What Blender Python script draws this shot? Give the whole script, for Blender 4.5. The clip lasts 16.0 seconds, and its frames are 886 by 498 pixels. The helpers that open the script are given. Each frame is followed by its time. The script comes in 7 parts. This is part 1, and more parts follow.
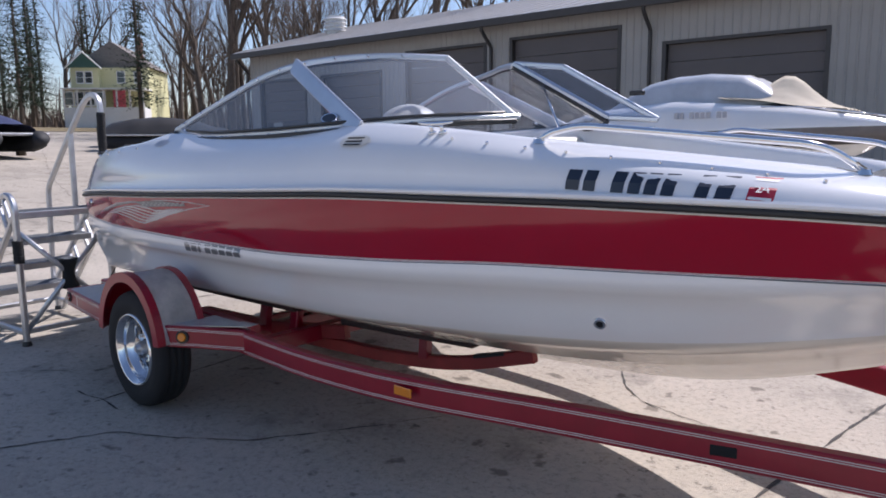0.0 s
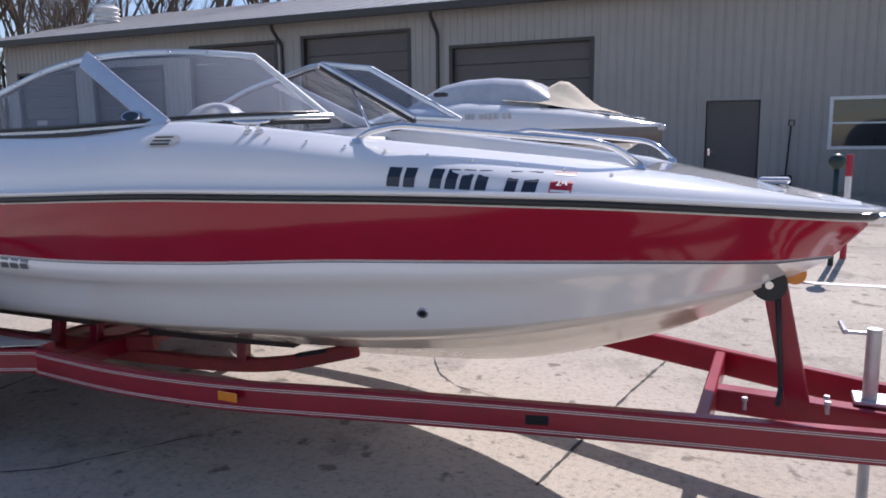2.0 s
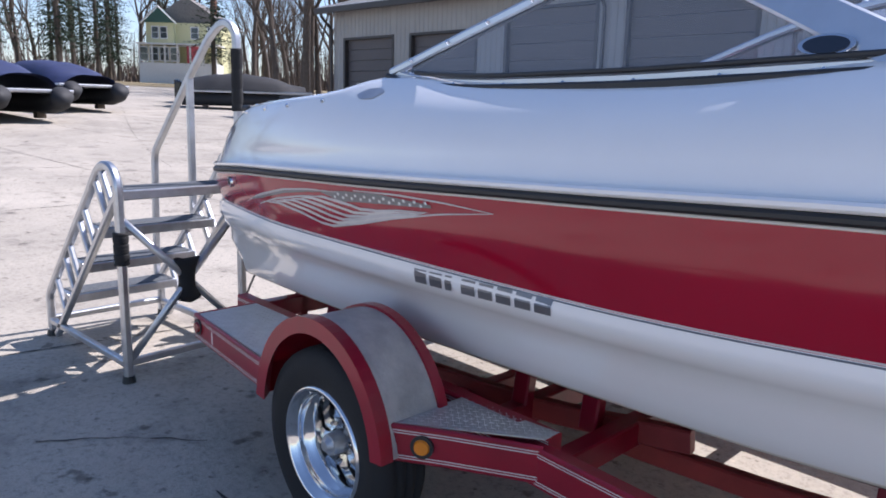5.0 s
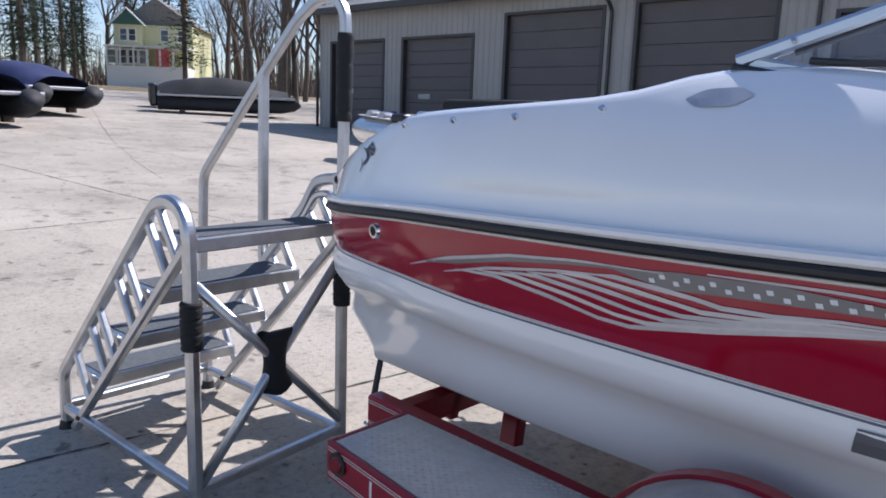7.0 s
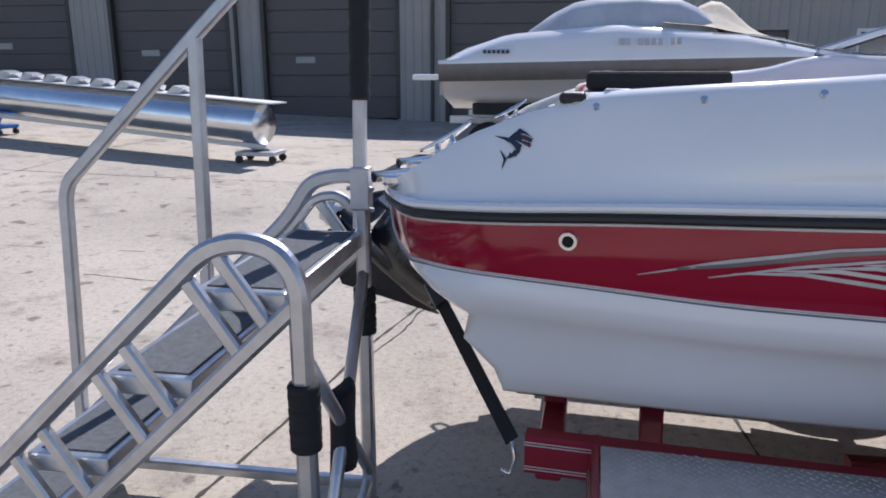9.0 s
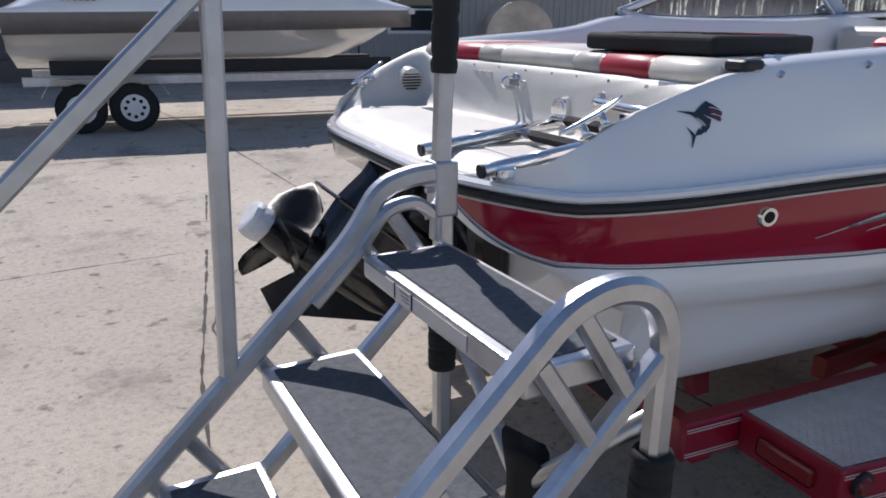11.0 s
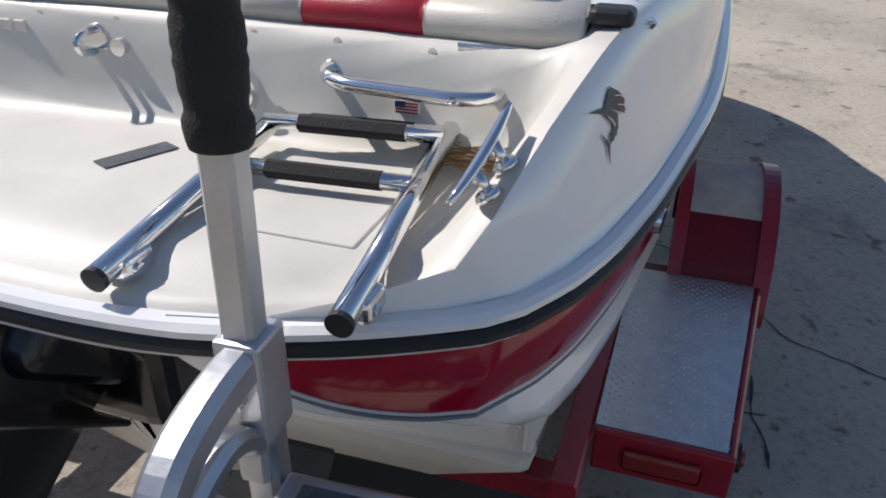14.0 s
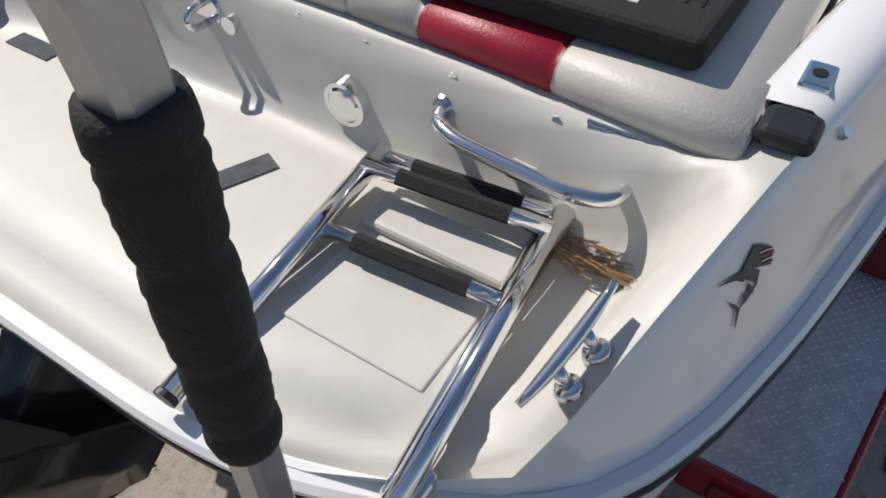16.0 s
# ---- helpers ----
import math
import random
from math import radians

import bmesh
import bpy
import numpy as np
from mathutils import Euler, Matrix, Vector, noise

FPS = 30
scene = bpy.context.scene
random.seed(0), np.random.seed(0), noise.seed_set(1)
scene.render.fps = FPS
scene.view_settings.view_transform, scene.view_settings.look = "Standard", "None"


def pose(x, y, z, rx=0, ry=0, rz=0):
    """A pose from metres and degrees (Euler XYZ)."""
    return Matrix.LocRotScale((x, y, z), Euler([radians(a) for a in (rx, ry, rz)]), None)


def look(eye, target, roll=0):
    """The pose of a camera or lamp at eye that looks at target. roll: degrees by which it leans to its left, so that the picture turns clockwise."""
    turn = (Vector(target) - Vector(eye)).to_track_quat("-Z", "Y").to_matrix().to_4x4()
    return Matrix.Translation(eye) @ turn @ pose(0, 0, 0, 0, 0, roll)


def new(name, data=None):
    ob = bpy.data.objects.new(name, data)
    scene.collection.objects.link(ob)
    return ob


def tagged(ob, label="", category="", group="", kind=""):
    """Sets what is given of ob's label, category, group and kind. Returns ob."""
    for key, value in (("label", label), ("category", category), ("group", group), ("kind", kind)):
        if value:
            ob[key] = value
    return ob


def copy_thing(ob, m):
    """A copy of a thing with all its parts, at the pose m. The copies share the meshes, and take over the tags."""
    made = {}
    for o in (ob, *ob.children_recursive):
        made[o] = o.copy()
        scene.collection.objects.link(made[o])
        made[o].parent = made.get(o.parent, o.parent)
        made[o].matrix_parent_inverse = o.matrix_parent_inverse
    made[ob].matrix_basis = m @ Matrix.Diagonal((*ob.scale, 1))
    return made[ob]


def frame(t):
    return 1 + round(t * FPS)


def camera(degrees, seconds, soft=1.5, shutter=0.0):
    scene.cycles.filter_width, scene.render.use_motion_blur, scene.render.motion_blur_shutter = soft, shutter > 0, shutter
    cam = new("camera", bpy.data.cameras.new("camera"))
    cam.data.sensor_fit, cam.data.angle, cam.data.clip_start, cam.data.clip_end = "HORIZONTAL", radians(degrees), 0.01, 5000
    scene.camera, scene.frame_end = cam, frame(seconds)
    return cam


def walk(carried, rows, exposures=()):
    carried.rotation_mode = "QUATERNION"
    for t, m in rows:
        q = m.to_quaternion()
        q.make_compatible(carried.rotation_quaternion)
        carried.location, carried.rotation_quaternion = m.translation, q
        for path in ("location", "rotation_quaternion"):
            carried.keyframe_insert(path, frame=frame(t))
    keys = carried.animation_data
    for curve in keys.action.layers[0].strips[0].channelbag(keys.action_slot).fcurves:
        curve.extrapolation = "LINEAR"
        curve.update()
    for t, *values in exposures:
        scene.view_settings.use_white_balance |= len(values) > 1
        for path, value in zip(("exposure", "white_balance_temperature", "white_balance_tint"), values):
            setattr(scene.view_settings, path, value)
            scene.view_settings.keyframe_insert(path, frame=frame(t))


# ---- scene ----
cam = camera(63.3, 16.0, soft=1.8)
PATH = [
    (0, (5.477, -3.335, 1.447), (4.246, -1.786, 1.157), -0.5),
    (0.5, (5.471, -3.518, 1.455), (4.291, -1.928, 1.171), -0.5),
    (1, (5.482, -3.545, 1.452), (4.392, -1.891, 1.18), -0.5),
    (1.5, (5.475, -3.518, 1.457), (4.553, -1.765, 1.179), -0.5),
    (2, (5.432, -3.456, 1.445), (4.683, -1.625, 1.149), -0.6),
    (2.5, (5.242, -3.349, 1.427), (4.477, -1.529, 1.106), -0.5),
    (3, (4.93, -3.24, 1.419), (3.981, -1.51, 1.093), -0.3),
    (3.5, (4.543, -3.171, 1.419), (3.466, -1.522, 1.074), -0.2),
    (4, (4.198, -3.024, 1.402), (3.021, -1.448, 1.043), 0.4),
    (4.5, (3.833, -2.848, 1.406), (2.566, -1.347, 1.034), 0.8),
    (5, (3.419, -2.686, 1.414), (2.081, -1.249, 1.034), 1.5),
    (5.2, (3.271, -2.584, 1.422), (1.904, -1.178, 1.03), 1.7),
    (7.5, (1.651, -2.427, 1.403), (0.474, -0.848, 1.054), 2.1),
    (8, (1.297, -2.58, 1.424), (0.412, -0.828, 1.037), 1.1),
    (8.5, (0.857, -2.603, 1.463), (0.266, -0.741, 1.036), 0.4),
    (9, (0.422, -2.652, 1.465), (0.12, -0.735, 0.981), -0.0),
    (9.5, (0.062, -2.55, 1.453), (0.024, -0.622, 0.925), 0.2),
    (11.8, (-1.188, -1.603, 1.505), (0.17, -0.283, 0.862), 0.5),
    (12, (-1.185, -1.489, 1.498), (0.262, -0.272, 0.846), 0.5),
    (12.5, (-1.107, -1.202, 1.496), (0.502, -0.243, 0.797), 0.2),
    (13, (-1.054, -0.964, 1.508), (0.649, -0.259, 0.729), 0.0),
    (13.5, (-0.927, -0.88, 1.497), (0.803, -0.361, 0.638), 0.7),
    (14, (-0.706, -0.877, 1.609), (0.989, -0.423, 0.65), 0.8),
    (14.5, (-0.584, -0.867, 1.718), (1.005, -0.373, 0.608), -0.8),
    (15, (-0.443, -0.795, 1.802), (1.015, -0.276, 0.534), -2.1),
    (15.5, (-0.424, -0.802, 1.894), (0.901, -0.222, 0.513), -1.6),
    (16, (-0.345, -0.819, 1.92), (0.848, -0.125, 0.474), -0.4),
]
walk(cam, [(t, look(e, g, r)) for t, e, g, r in PATH], [(0.0, 0.15, 6180, 21), (2.2, 0.16, 6180, 21), (3.5, 0.30, 6090, 21), (5.2, 0.56, 5980, 20), (7.4, 0.26, 6010, 18), (9.5, 0.15, 6050, 18), (11.8, -0.14, 6330, 16), (13.0, -0.06, 6380, 15), (16.0, -0.34, 6700, 12)])

# ---- world and sun ----
world = bpy.data.worlds.new("world")
scene.world = world
world.use_nodes = True
wn = world.node_tree.nodes
bg = wn["Background"]
sky = wn.new("ShaderNodeTexSky")
sky.sky_type = "NISHITA"
sky.sun_disc = False
SUN_AZ, SUN_EL = radians(12.0), radians(47.0)
sky.sun_elevation, sky.sun_rotation = SUN_EL, SUN_AZ
sky.air_density, sky.dust_density, sky.ozone_density = 1.0, 0.3, 1.6
world.node_tree.links.new(sky.outputs[0], bg.inputs[0])
bg.inputs[1].default_value = 0.115
sun = new("sun", bpy.data.lights.new("sun", "SUN"))
sun.data.energy, sun.data.angle, sun.data.color = 5.0, radians(0.53), (1.0, 0.955, 0.885)
SUN_DIR = Vector((math.sin(SUN_AZ) * math.cos(SUN_EL), math.cos(SUN_AZ) * math.cos(SUN_EL), math.sin(SUN_EL)))
sun.matrix_world = look(SUN_DIR * 30, (0, 0, 0))

# ---- materials ----
def mat(name, color, rough=0.5, metal=0.0, vary=0.12, scale=6.0, bump=0.0, bump_scale=60.0, coat=0.0, spec=0.5, rnd=0.0):
    m = bpy.data.materials.new(name)
    m.use_nodes = True
    nt = m.node_tree
    b = nt.nodes["Principled BSDF"]
    b.inputs["Roughness"].default_value = rough
    b.inputs["Metallic"].default_value = metal
    b.inputs["Coat Weight"].default_value = coat
    b.inputs["Coat Roughness"].default_value = 0.05
    b.inputs["Specular IOR Level"].default_value = spec
    tc = nt.nodes.new("ShaderNodeTexCoord")
    n1 = nt.nodes.new("ShaderNodeTexNoise")
    n1.inputs["Scale"].default_value = scale
    n1.inputs["Detail"].default_value = 6.0
    n1.inputs["Roughness"].default_value = 0.62
    nt.links.new(tc.outputs["Object"], n1.inputs["Vector"])
    r = nt.nodes.new("ShaderNodeMapRange")
    r.inputs["From Min"].default_value, r.inputs["From Max"].default_value = 0.3, 0.7
    r.inputs["To Min"].default_value, r.inputs["To Max"].default_value = 1 - vary, 1 + vary
    nt.links.new(n1.outputs["Fac"], r.inputs["Value"])
    mul = nt.nodes.new("ShaderNodeVectorMath")
    mul.operation = "SCALE"
    mul.inputs[0].default_value = color
    nt.links.new(r.outputs["Result"], mul.inputs["Scale"])
    last = mul.outputs[0]
    if rnd:
        oi = nt.nodes.new("ShaderNodeObjectInfo")
        r2 = nt.nodes.new("ShaderNodeMapRange")
        r2.inputs["To Min"].default_value, r2.inputs["To Max"].default_value = 1 - rnd, 1 + rnd
        nt.links.new(oi.outputs["Random"], r2.inputs["Value"])
        m2 = nt.nodes.new("ShaderNodeVectorMath")
        m2.operation = "SCALE"
        nt.links.new(last, m2.inputs[0])
        nt.links.new(r2.outputs["Result"], m2.inputs["Scale"])
        last = m2.outputs[0]
    nt.links.new(last, b.inputs["Base Color"])
    rr = nt.nodes.new("ShaderNodeMapRange")
    rr.inputs["To Min"].default_value, rr.inputs["To Max"].default_value = max(0.02, rough * 0.8), min(1, rough * 1.25)
    nt.links.new(n1.outputs["Fac"], rr.inputs["Value"])
    nt.links.new(rr.outputs["Result"], b.inputs["Roughness"])
    if bump:
        n2 = nt.nodes.new("ShaderNodeTexNoise")
        n2.inputs["Scale"].default_value = bump_scale
        n2.inputs["Detail"].default_value = 4.0
        nt.links.new(tc.outputs["Object"], n2.inputs["Vector"])
        bp = nt.nodes.new("ShaderNodeBump")
        bp.inputs["Strength"].default_value = bump
        bp.inputs["Distance"].default_value = 0.004
        nt.links.new(n2.outputs["Fac"], bp.inputs["Height"])
        nt.links.new(bp.outputs["Normal"], b.inputs["Normal"])
    return m


def glass(name, color, sky_veil, rough=0.02):
    """Thin pane: a clear, slightly tinted sheet with real surface gloss and a painted-on pale sky reflection."""
    m = bpy.data.materials.new(name)
    m.use_nodes = True
    nt = m.node_tree
    for n in list(nt.nodes):
        nt.nodes.remove(n)
    out = nt.nodes.new("ShaderNodeOutputMaterial")
    tr = nt.nodes.new("ShaderNodeBsdfTransparent")
    tr.inputs[0].default_value = color
    gl = nt.nodes.new("ShaderNodeBsdfGlossy")
    gl.inputs["Roughness"].default_value = rough
    fr = nt.nodes.new("ShaderNodeFresnel")
    fr.inputs[0].default_value = 1.5
    mx = nt.nodes.new("ShaderNodeMixShader")
    nt.links.new(fr.outputs[0], mx.inputs[0])
    nt.links.new(tr.outputs[0], mx.inputs[1])
    nt.links.new(gl.outputs[0], mx.inputs[2])
    # Constant blue-white diffuse film: the hazy reflected sky put into the colour.
    df = nt.nodes.new("ShaderNodeBsdfDiffuse")
    df.inputs[0].default_value = (0.75, 0.8, 0.85, 1)
    mx2 = nt.nodes.new("ShaderNodeMixShader")
    mx2.inputs[0].default_value = sky_veil
    nt.links.new(mx.outputs[0], mx2.inputs[1])
    nt.links.new(df.outputs[0], mx2.inputs[2])
    nt.links.new(mx2.outputs[0], out.inputs[0])
    return m


GEL_WHITE = mat("gelcoat_white", (0.83, 0.83, 0.825), 0.13, vary=0.025, scale=2.0, coat=1.0)
GEL_CREAM = mat("gelcoat_cream", (0.61, 0.592, 0.54), 0.48, vary=0.07, scale=5.0, bump=0.08, bump_scale=300, coat=0.08)
# White bottom tinted tan: the ground's warm reflection put into its colour.
GEL_BOUNCE = mat("gelcoat_white_bounce", (0.72, 0.68, 0.60), 0.18, vary=0.08, scale=3.0, coat=0.4)
GEL_RED = mat("gelcoat_red", (0.33, 0.004, 0.024), 0.12, vary=0.07, scale=2.2, coat=0.4)
RUBBER = mat("black_rubber", (0.017, 0.018, 0.02), 0.45, vary=0.2, bump=0.1)
STRIPE = mat("pale_stripe", (0.66, 0.62, 0.58), 0.3, vary=0.05)
STRIPE_DARK = mat("grey_stripe", (0.16, 0.17, 0.19), 0.3, vary=0.1)
CHROME = mat("polished_steel", (0.80, 0.80, 0.80), 0.09, 1.0, vary=0.05, scale=9)
ALU = mat("mill_aluminium", (0.56, 0.57, 0.59), 0.36, 1.0, vary=0.14, scale=14, bump=0.06, bump_scale=120)
ALU_DULL = mat("dull_aluminium", (0.50, 0.51, 0.53), 0.42, 0.85, vary=0.15, scale=10, bump=0.08, bump_scale=90)
ALU_TREAD = mat("tread_plate", (0.54, 0.55, 0.56), 0.4, 0.9, vary=0.12, scale=20)
FRAME_ALU = mat("windscreen_frame", (0.50, 0.54, 0.60), 0.3, 0.8, vary=0.08)
TRAILER_RED = mat("trailer_red_paint", (0.27, 0.004, 0.020), 0.3, vary=0.14, scale=7, coat=0.2, bump=0.04)
BUNK_RED = mat("bunk_red_paint", (0.30, 0.035, 0.03), 0.5, vary=0.2, scale=9, bump=0.1)
TYRE = mat("tyre_rubber", (0.012, 0.012, 0.013), 0.8, vary=0.25, scale=12, bump=0.3, bump_scale=80)
GRIT = mat("grit_tread", (0.10, 0.11, 0.12), 0.9, vary=0.3, scale=60, bump=0.7, bump_scale=500)
FOAM = mat("black_foam", (0.016, 0.016, 0.017), 0.85, vary=0.3, scale=30, bump=0.5, bump_scale=260)
BLACK_PAINT = mat("black_engine_paint", (0.012, 0.012, 0.014), 0.2, vary=0.2, coat=0.3, bump=0.05)
AMBER = mat("amber_lens", (0.75, 0.24, 0.015), 0.2, vary=0.1, coat=0.5)
RED_LENS = mat("red_lens", (0.22, 0.01, 0.01), 0.18, vary=0.1, coat=0.5)
VINYL_CREAM = mat("vinyl_cream", (0.60, 0.57, 0.51), 0.42, vary=0.06, scale=8, bump=0.2, bump_scale=220)
VINYL_RED = mat("vinyl_red", (0.36, 0.012, 0.03), 0.42, vary=0.1, scale=8, bump=0.2, bump_scale=220)
VINYL_GREY = mat("vinyl_grey", (0.42, 0.40, 0.37), 0.45, vary=0.06, bump=0.2, bump_scale=220)
WALL_METAL = mat("ribbed_steel_siding", (0.345, 0.33, 0.305), 0.5, 0.0, vary=0.07, scale=0.8)
DOOR_METAL = mat("garage_door_paint", (0.105, 0.092, 0.09), 0.5, vary=0.1, scale=1.2)
ROOF_METAL = mat("roof_steel", (0.42, 0.41, 0.40), 0.4, 0.3, vary=0.1, scale=1.5)
TRIM_DARK = mat("dark_trim", (0.045, 0.04, 0.038), 0.45, vary=0.15)
WHITE_PAINT = mat("white_paint", (0.75, 0.75, 0.73), 0.45, vary=0.05)
GLASS = glass("windscreen_glass", (0.66, 0.72, 0.82, 1), 0.13)
GLASS_DARK = mat("dark_window_glass", (0.02, 0.025, 0.03), 0.06, vary=0.1, spec=0.8)
TARP = mat("cover_canvas", (0.50, 0.44, 0.34), 0.8, vary=0.12, scale=4, bump=0.3, bump_scale=40)
TARP_BLUE = mat("blue_canvas", (0.025, 0.035, 0.10), 0.7, vary=0.25, scale=3, bump=0.3, bump_scale=30)
TARP_BLACK = mat("black_canvas", (0.02, 0.021, 0.024), 0.7, vary=0.3, scale=3, bump=0.3, bump_scale=30)
DECAL_DARK = mat("dark_decal", (0.02, 0.03, 0.05), 0.3, vary=0.05)
DECAL_GREY = mat("grey_decal", (0.20, 0.20, 0.21), 0.3, 0.5, vary=0.15)
DECAL_SILVER = mat("silver_decal", (0.56, 0.53, 0.52), 0.3, vary=0.12, scale=20)
DECAL_RED = mat("red_decal", (0.42, 0.015, 0.04), 0.4, vary=0.05)
DECAL_BLUE = mat("blue_decal", (0.04, 0.05, 0.14), 0.4, vary=0.05)
HOUSE_YELLOW = mat("yellow_clapboard", (0.62, 0.60, 0.34), 0.7, vary=0.06)
SHINGLE = mat("roof_shingle", (0.22, 0.20, 0.18), 0.9, vary=0.2)
BARK = mat("bark", (0.10, 0.078, 0.06), 0.95, vary=0.3, scale=3, bump=0.6, bump_scale=12)
NEEDLES = mat("conifer_needles", (0.030, 0.05, 0.028), 0.9, vary=0.4, scale=1.0)
TWIGS = mat("bare_twigs", (0.13, 0.10, 0.08), 0.95, vary=0.25)
DRY_GRASS = mat("dry_grass", (0.24, 0.19, 0.10), 0.95, vary=0.3, scale=1.5, bump=0.8, bump_scale=8)
PLASTIC_BLUE = mat("blue_plastic", (0.01, 0.09, 0.32), 0.4, vary=0.1)
STRAW = mat("dry_straw", (0.35, 0.20, 0.09), 0.9, vary=0.2)
# Near-black: shade inside openings painted on flat pieces; also colours the shovel.
DARK_HOLE = mat("dark_recess", (0.008, 0.008, 0.009), 0.8, vary=0.1)

# ---- mesh helpers ----
def mesh_from(name, verts, faces, mats, idx=None, smooth=False):
    me = bpy.data.meshes.new(name)
    me.from_pydata([tuple(v) for v in verts], [], faces)
    for m in mats if isinstance(mats, (list, tuple)) else [mats]:
        me.materials.append(m)
    if idx is not None:
        me.polygons.foreach_set("material_index", idx)
    if smooth:
        me.polygons.foreach_set("use_smooth", [True] * len(me.polygons))
    me.update()
    return me


def thing(name, label, category, group="", kind="", m=None):
    ob = new(name)
    if m is not None:
        ob.matrix_world = m
    return tagged(ob, label, category, group, kind)


def put(name, bm, material, parent=None, label="", smooth=False, recalc=True):
    me = bpy.data.meshes.new(name)
    if recalc:
        bmesh.ops.recalc_face_normals(bm, faces=bm.faces)
    bm.to_mesh(me)
    bm.free()
    for m in material if isinstance(material, (list, tuple)) else [material]:
        me.materials.append(m)
    if smooth:
        me.polygons.foreach_set("use_smooth", [True] * len(me.polygons))
    ob = new(name, me)
    if parent is not None:
        ob.parent = parent
    if label:
        tagged(ob, label)
    return ob


def put_mesh(name, me, parent=None, label=""):
    ob = new(name, me)
    if parent is not None:
        ob.parent = parent
    if label:
        tagged(ob, label)
    return ob


def box(bm, lo, hi, bevel=0.0, seg=2, m=None):
    size = [h - l for l, h in zip(lo, hi)]
    mid = [(h + l) / 2 for l, h in zip(lo, hi)]
    r = bmesh.ops.create_cube(bm, size=1.0)
    vs = r["verts"]
    bmesh.ops.transform(bm, matrix=Matrix.Translation(mid) @ Matrix.Diagonal((*size, 1)), verts=vs)
    if bevel:
        es = list({e for v in vs for e in v.link_edges})
        out = bmesh.ops.bevel(bm, geom=es, offset=bevel, segments=seg, affect="EDGES", profile=0.5)
        vs = list({v for f in out["faces"] for v in f.verts} | {v for v in vs if v.is_valid})
    if m is not None:
        bmesh.ops.transform(bm, matrix=m, verts=vs)
    return vs


def cyl(bm, a, b, r, r2=None, seg=16, caps=True):
    a, b = Vector(a), Vector(b)
    d = b - a
    q = d.to_track_quat("Z", "Y").to_matrix().to_4x4()
    out = bmesh.ops.create_cone(bm, cap_ends=caps, segments=seg, radius1=r, radius2=r if r2 is None else r2, depth=d.length)
    bmesh.ops.transform(bm, matrix=Matrix.Translation((a + b) / 2) @ q, verts=out["verts"])
    return out["verts"]


def round_path(pts, radius, n=6):
    """A polyline with its corners rounded."""
    pts = [Vector(p) for p in pts]
    out = [pts[0]]
    for a, b, c in zip(pts, pts[1:], pts[2:]):
        d1, d2 = (a - b), (c - b)
        k = min(radius, d1.length * 0.49, d2.length * 0.49)
        p, q = b + d1.normalized() * k, b + d2.normalized() * k
        for i in range(n + 1):
            t = i / n
            out.append((1 - t) ** 2 * p + 2 * t * (1 - t) * b + t * t * q)
    out.append(pts[-1])
    return out


def sweep(bm, pts, profile, up=(0, 0, 1), closed=False, caps=True):
    """Sweep a closed profile [(side, up), ...] along points."""
    pts = [Vector(p) for p in pts]
    n, rings = len(pts), []
    up = Vector(up)
    for i, p in enumerate(pts):
        if closed:
            t = pts[(i + 1) % n] - pts[i - 1]
        else:
            t = pts[min(i + 1, n - 1)] - pts[max(i - 1, 0)]
        t.normalize()
        s = t.cross(up)
        if s.length < 1e-4:
            s = t.cross(Vector((1, 0, 0)))
        s.normalize()
        w = s.cross(t)
        rings.append([bm.verts.new(p + s * a + w * b) for a, b in profile])
    k = len(profile)
    for i in range(n if closed else n - 1):
        r0, r1 = rings[i], rings[(i + 1) % n]
        for j in range(k):
            bm.faces.new((r0[j], r0[(j + 1) % k], r1[(j + 1) % k], r1[j]))
    if caps and not closed:
        bm.faces.new(rings[0][::-1])
        bm.faces.new(rings[-1])


def circle(r, n=12):
    return [(r * math.cos(2 * math.pi * i / n), r * math.sin(2 * math.pi * i / n)) for i in range(n)]


def rect(w, h, b=0.004):
    w, h = w / 2, h / 2
    return [(-w + b, -h), (w - b, -h), (w, -h + b), (w, h - b), (w - b, h), (-w + b, h), (-w, h - b), (-w, -h + b)]


def tube(name, pts, r, material, parent, radius=0.0, n=12, label="", prof=None, up=(0, 0, 1)):
    bm = bmesh.new()
    sweep(bm, round_path(pts, radius) if radius else pts, prof or circle(r, n), up)
    return put(name, bm, material, parent, label, smooth=prof is None)


def curve(keys):
    """Smooth monotone curve through (x, y) keys."""
    xs = np.array([k[0] for k in keys], float)
    ys = np.array([k[1] for k in keys], float)
    d = np.diff(ys) / np.diff(xs)
    m = np.zeros(len(xs))
    m[0], m[-1] = d[0], d[-1]
    for i in range(1, len(xs) - 1):
        m[i] = 0 if d[i - 1] * d[i] <= 0 else 2 * d[i - 1] * d[i] / (d[i - 1] + d[i])

    def f(x):
        x = min(max(x, xs[0]), xs[-1])
        i = min(max(int(np.searchsorted(xs, x)) - 1, 0), len(xs) - 2)
        h = xs[i + 1] - xs[i]
        t = (x - xs[i]) / h
        return float((2 * t**3 - 3 * t**2 + 1) * ys[i] + (t**3 - 2 * t**2 + t) * h * m[i] + (-2 * t**3 + 3 * t**2) * ys[i + 1] + (t**3 - t**2) * h * m[i + 1])

    return f


def grid_faces(nr, nc, flip=False):
    fs = []
    for i in range(nr - 1):
        for j in range(nc - 1):
            q = (i * nc + j, i * nc + j + 1, (i + 1) * nc + j + 1, (i + 1) * nc + j)
            fs.append(q[::-1] if flip else q)
    return fs

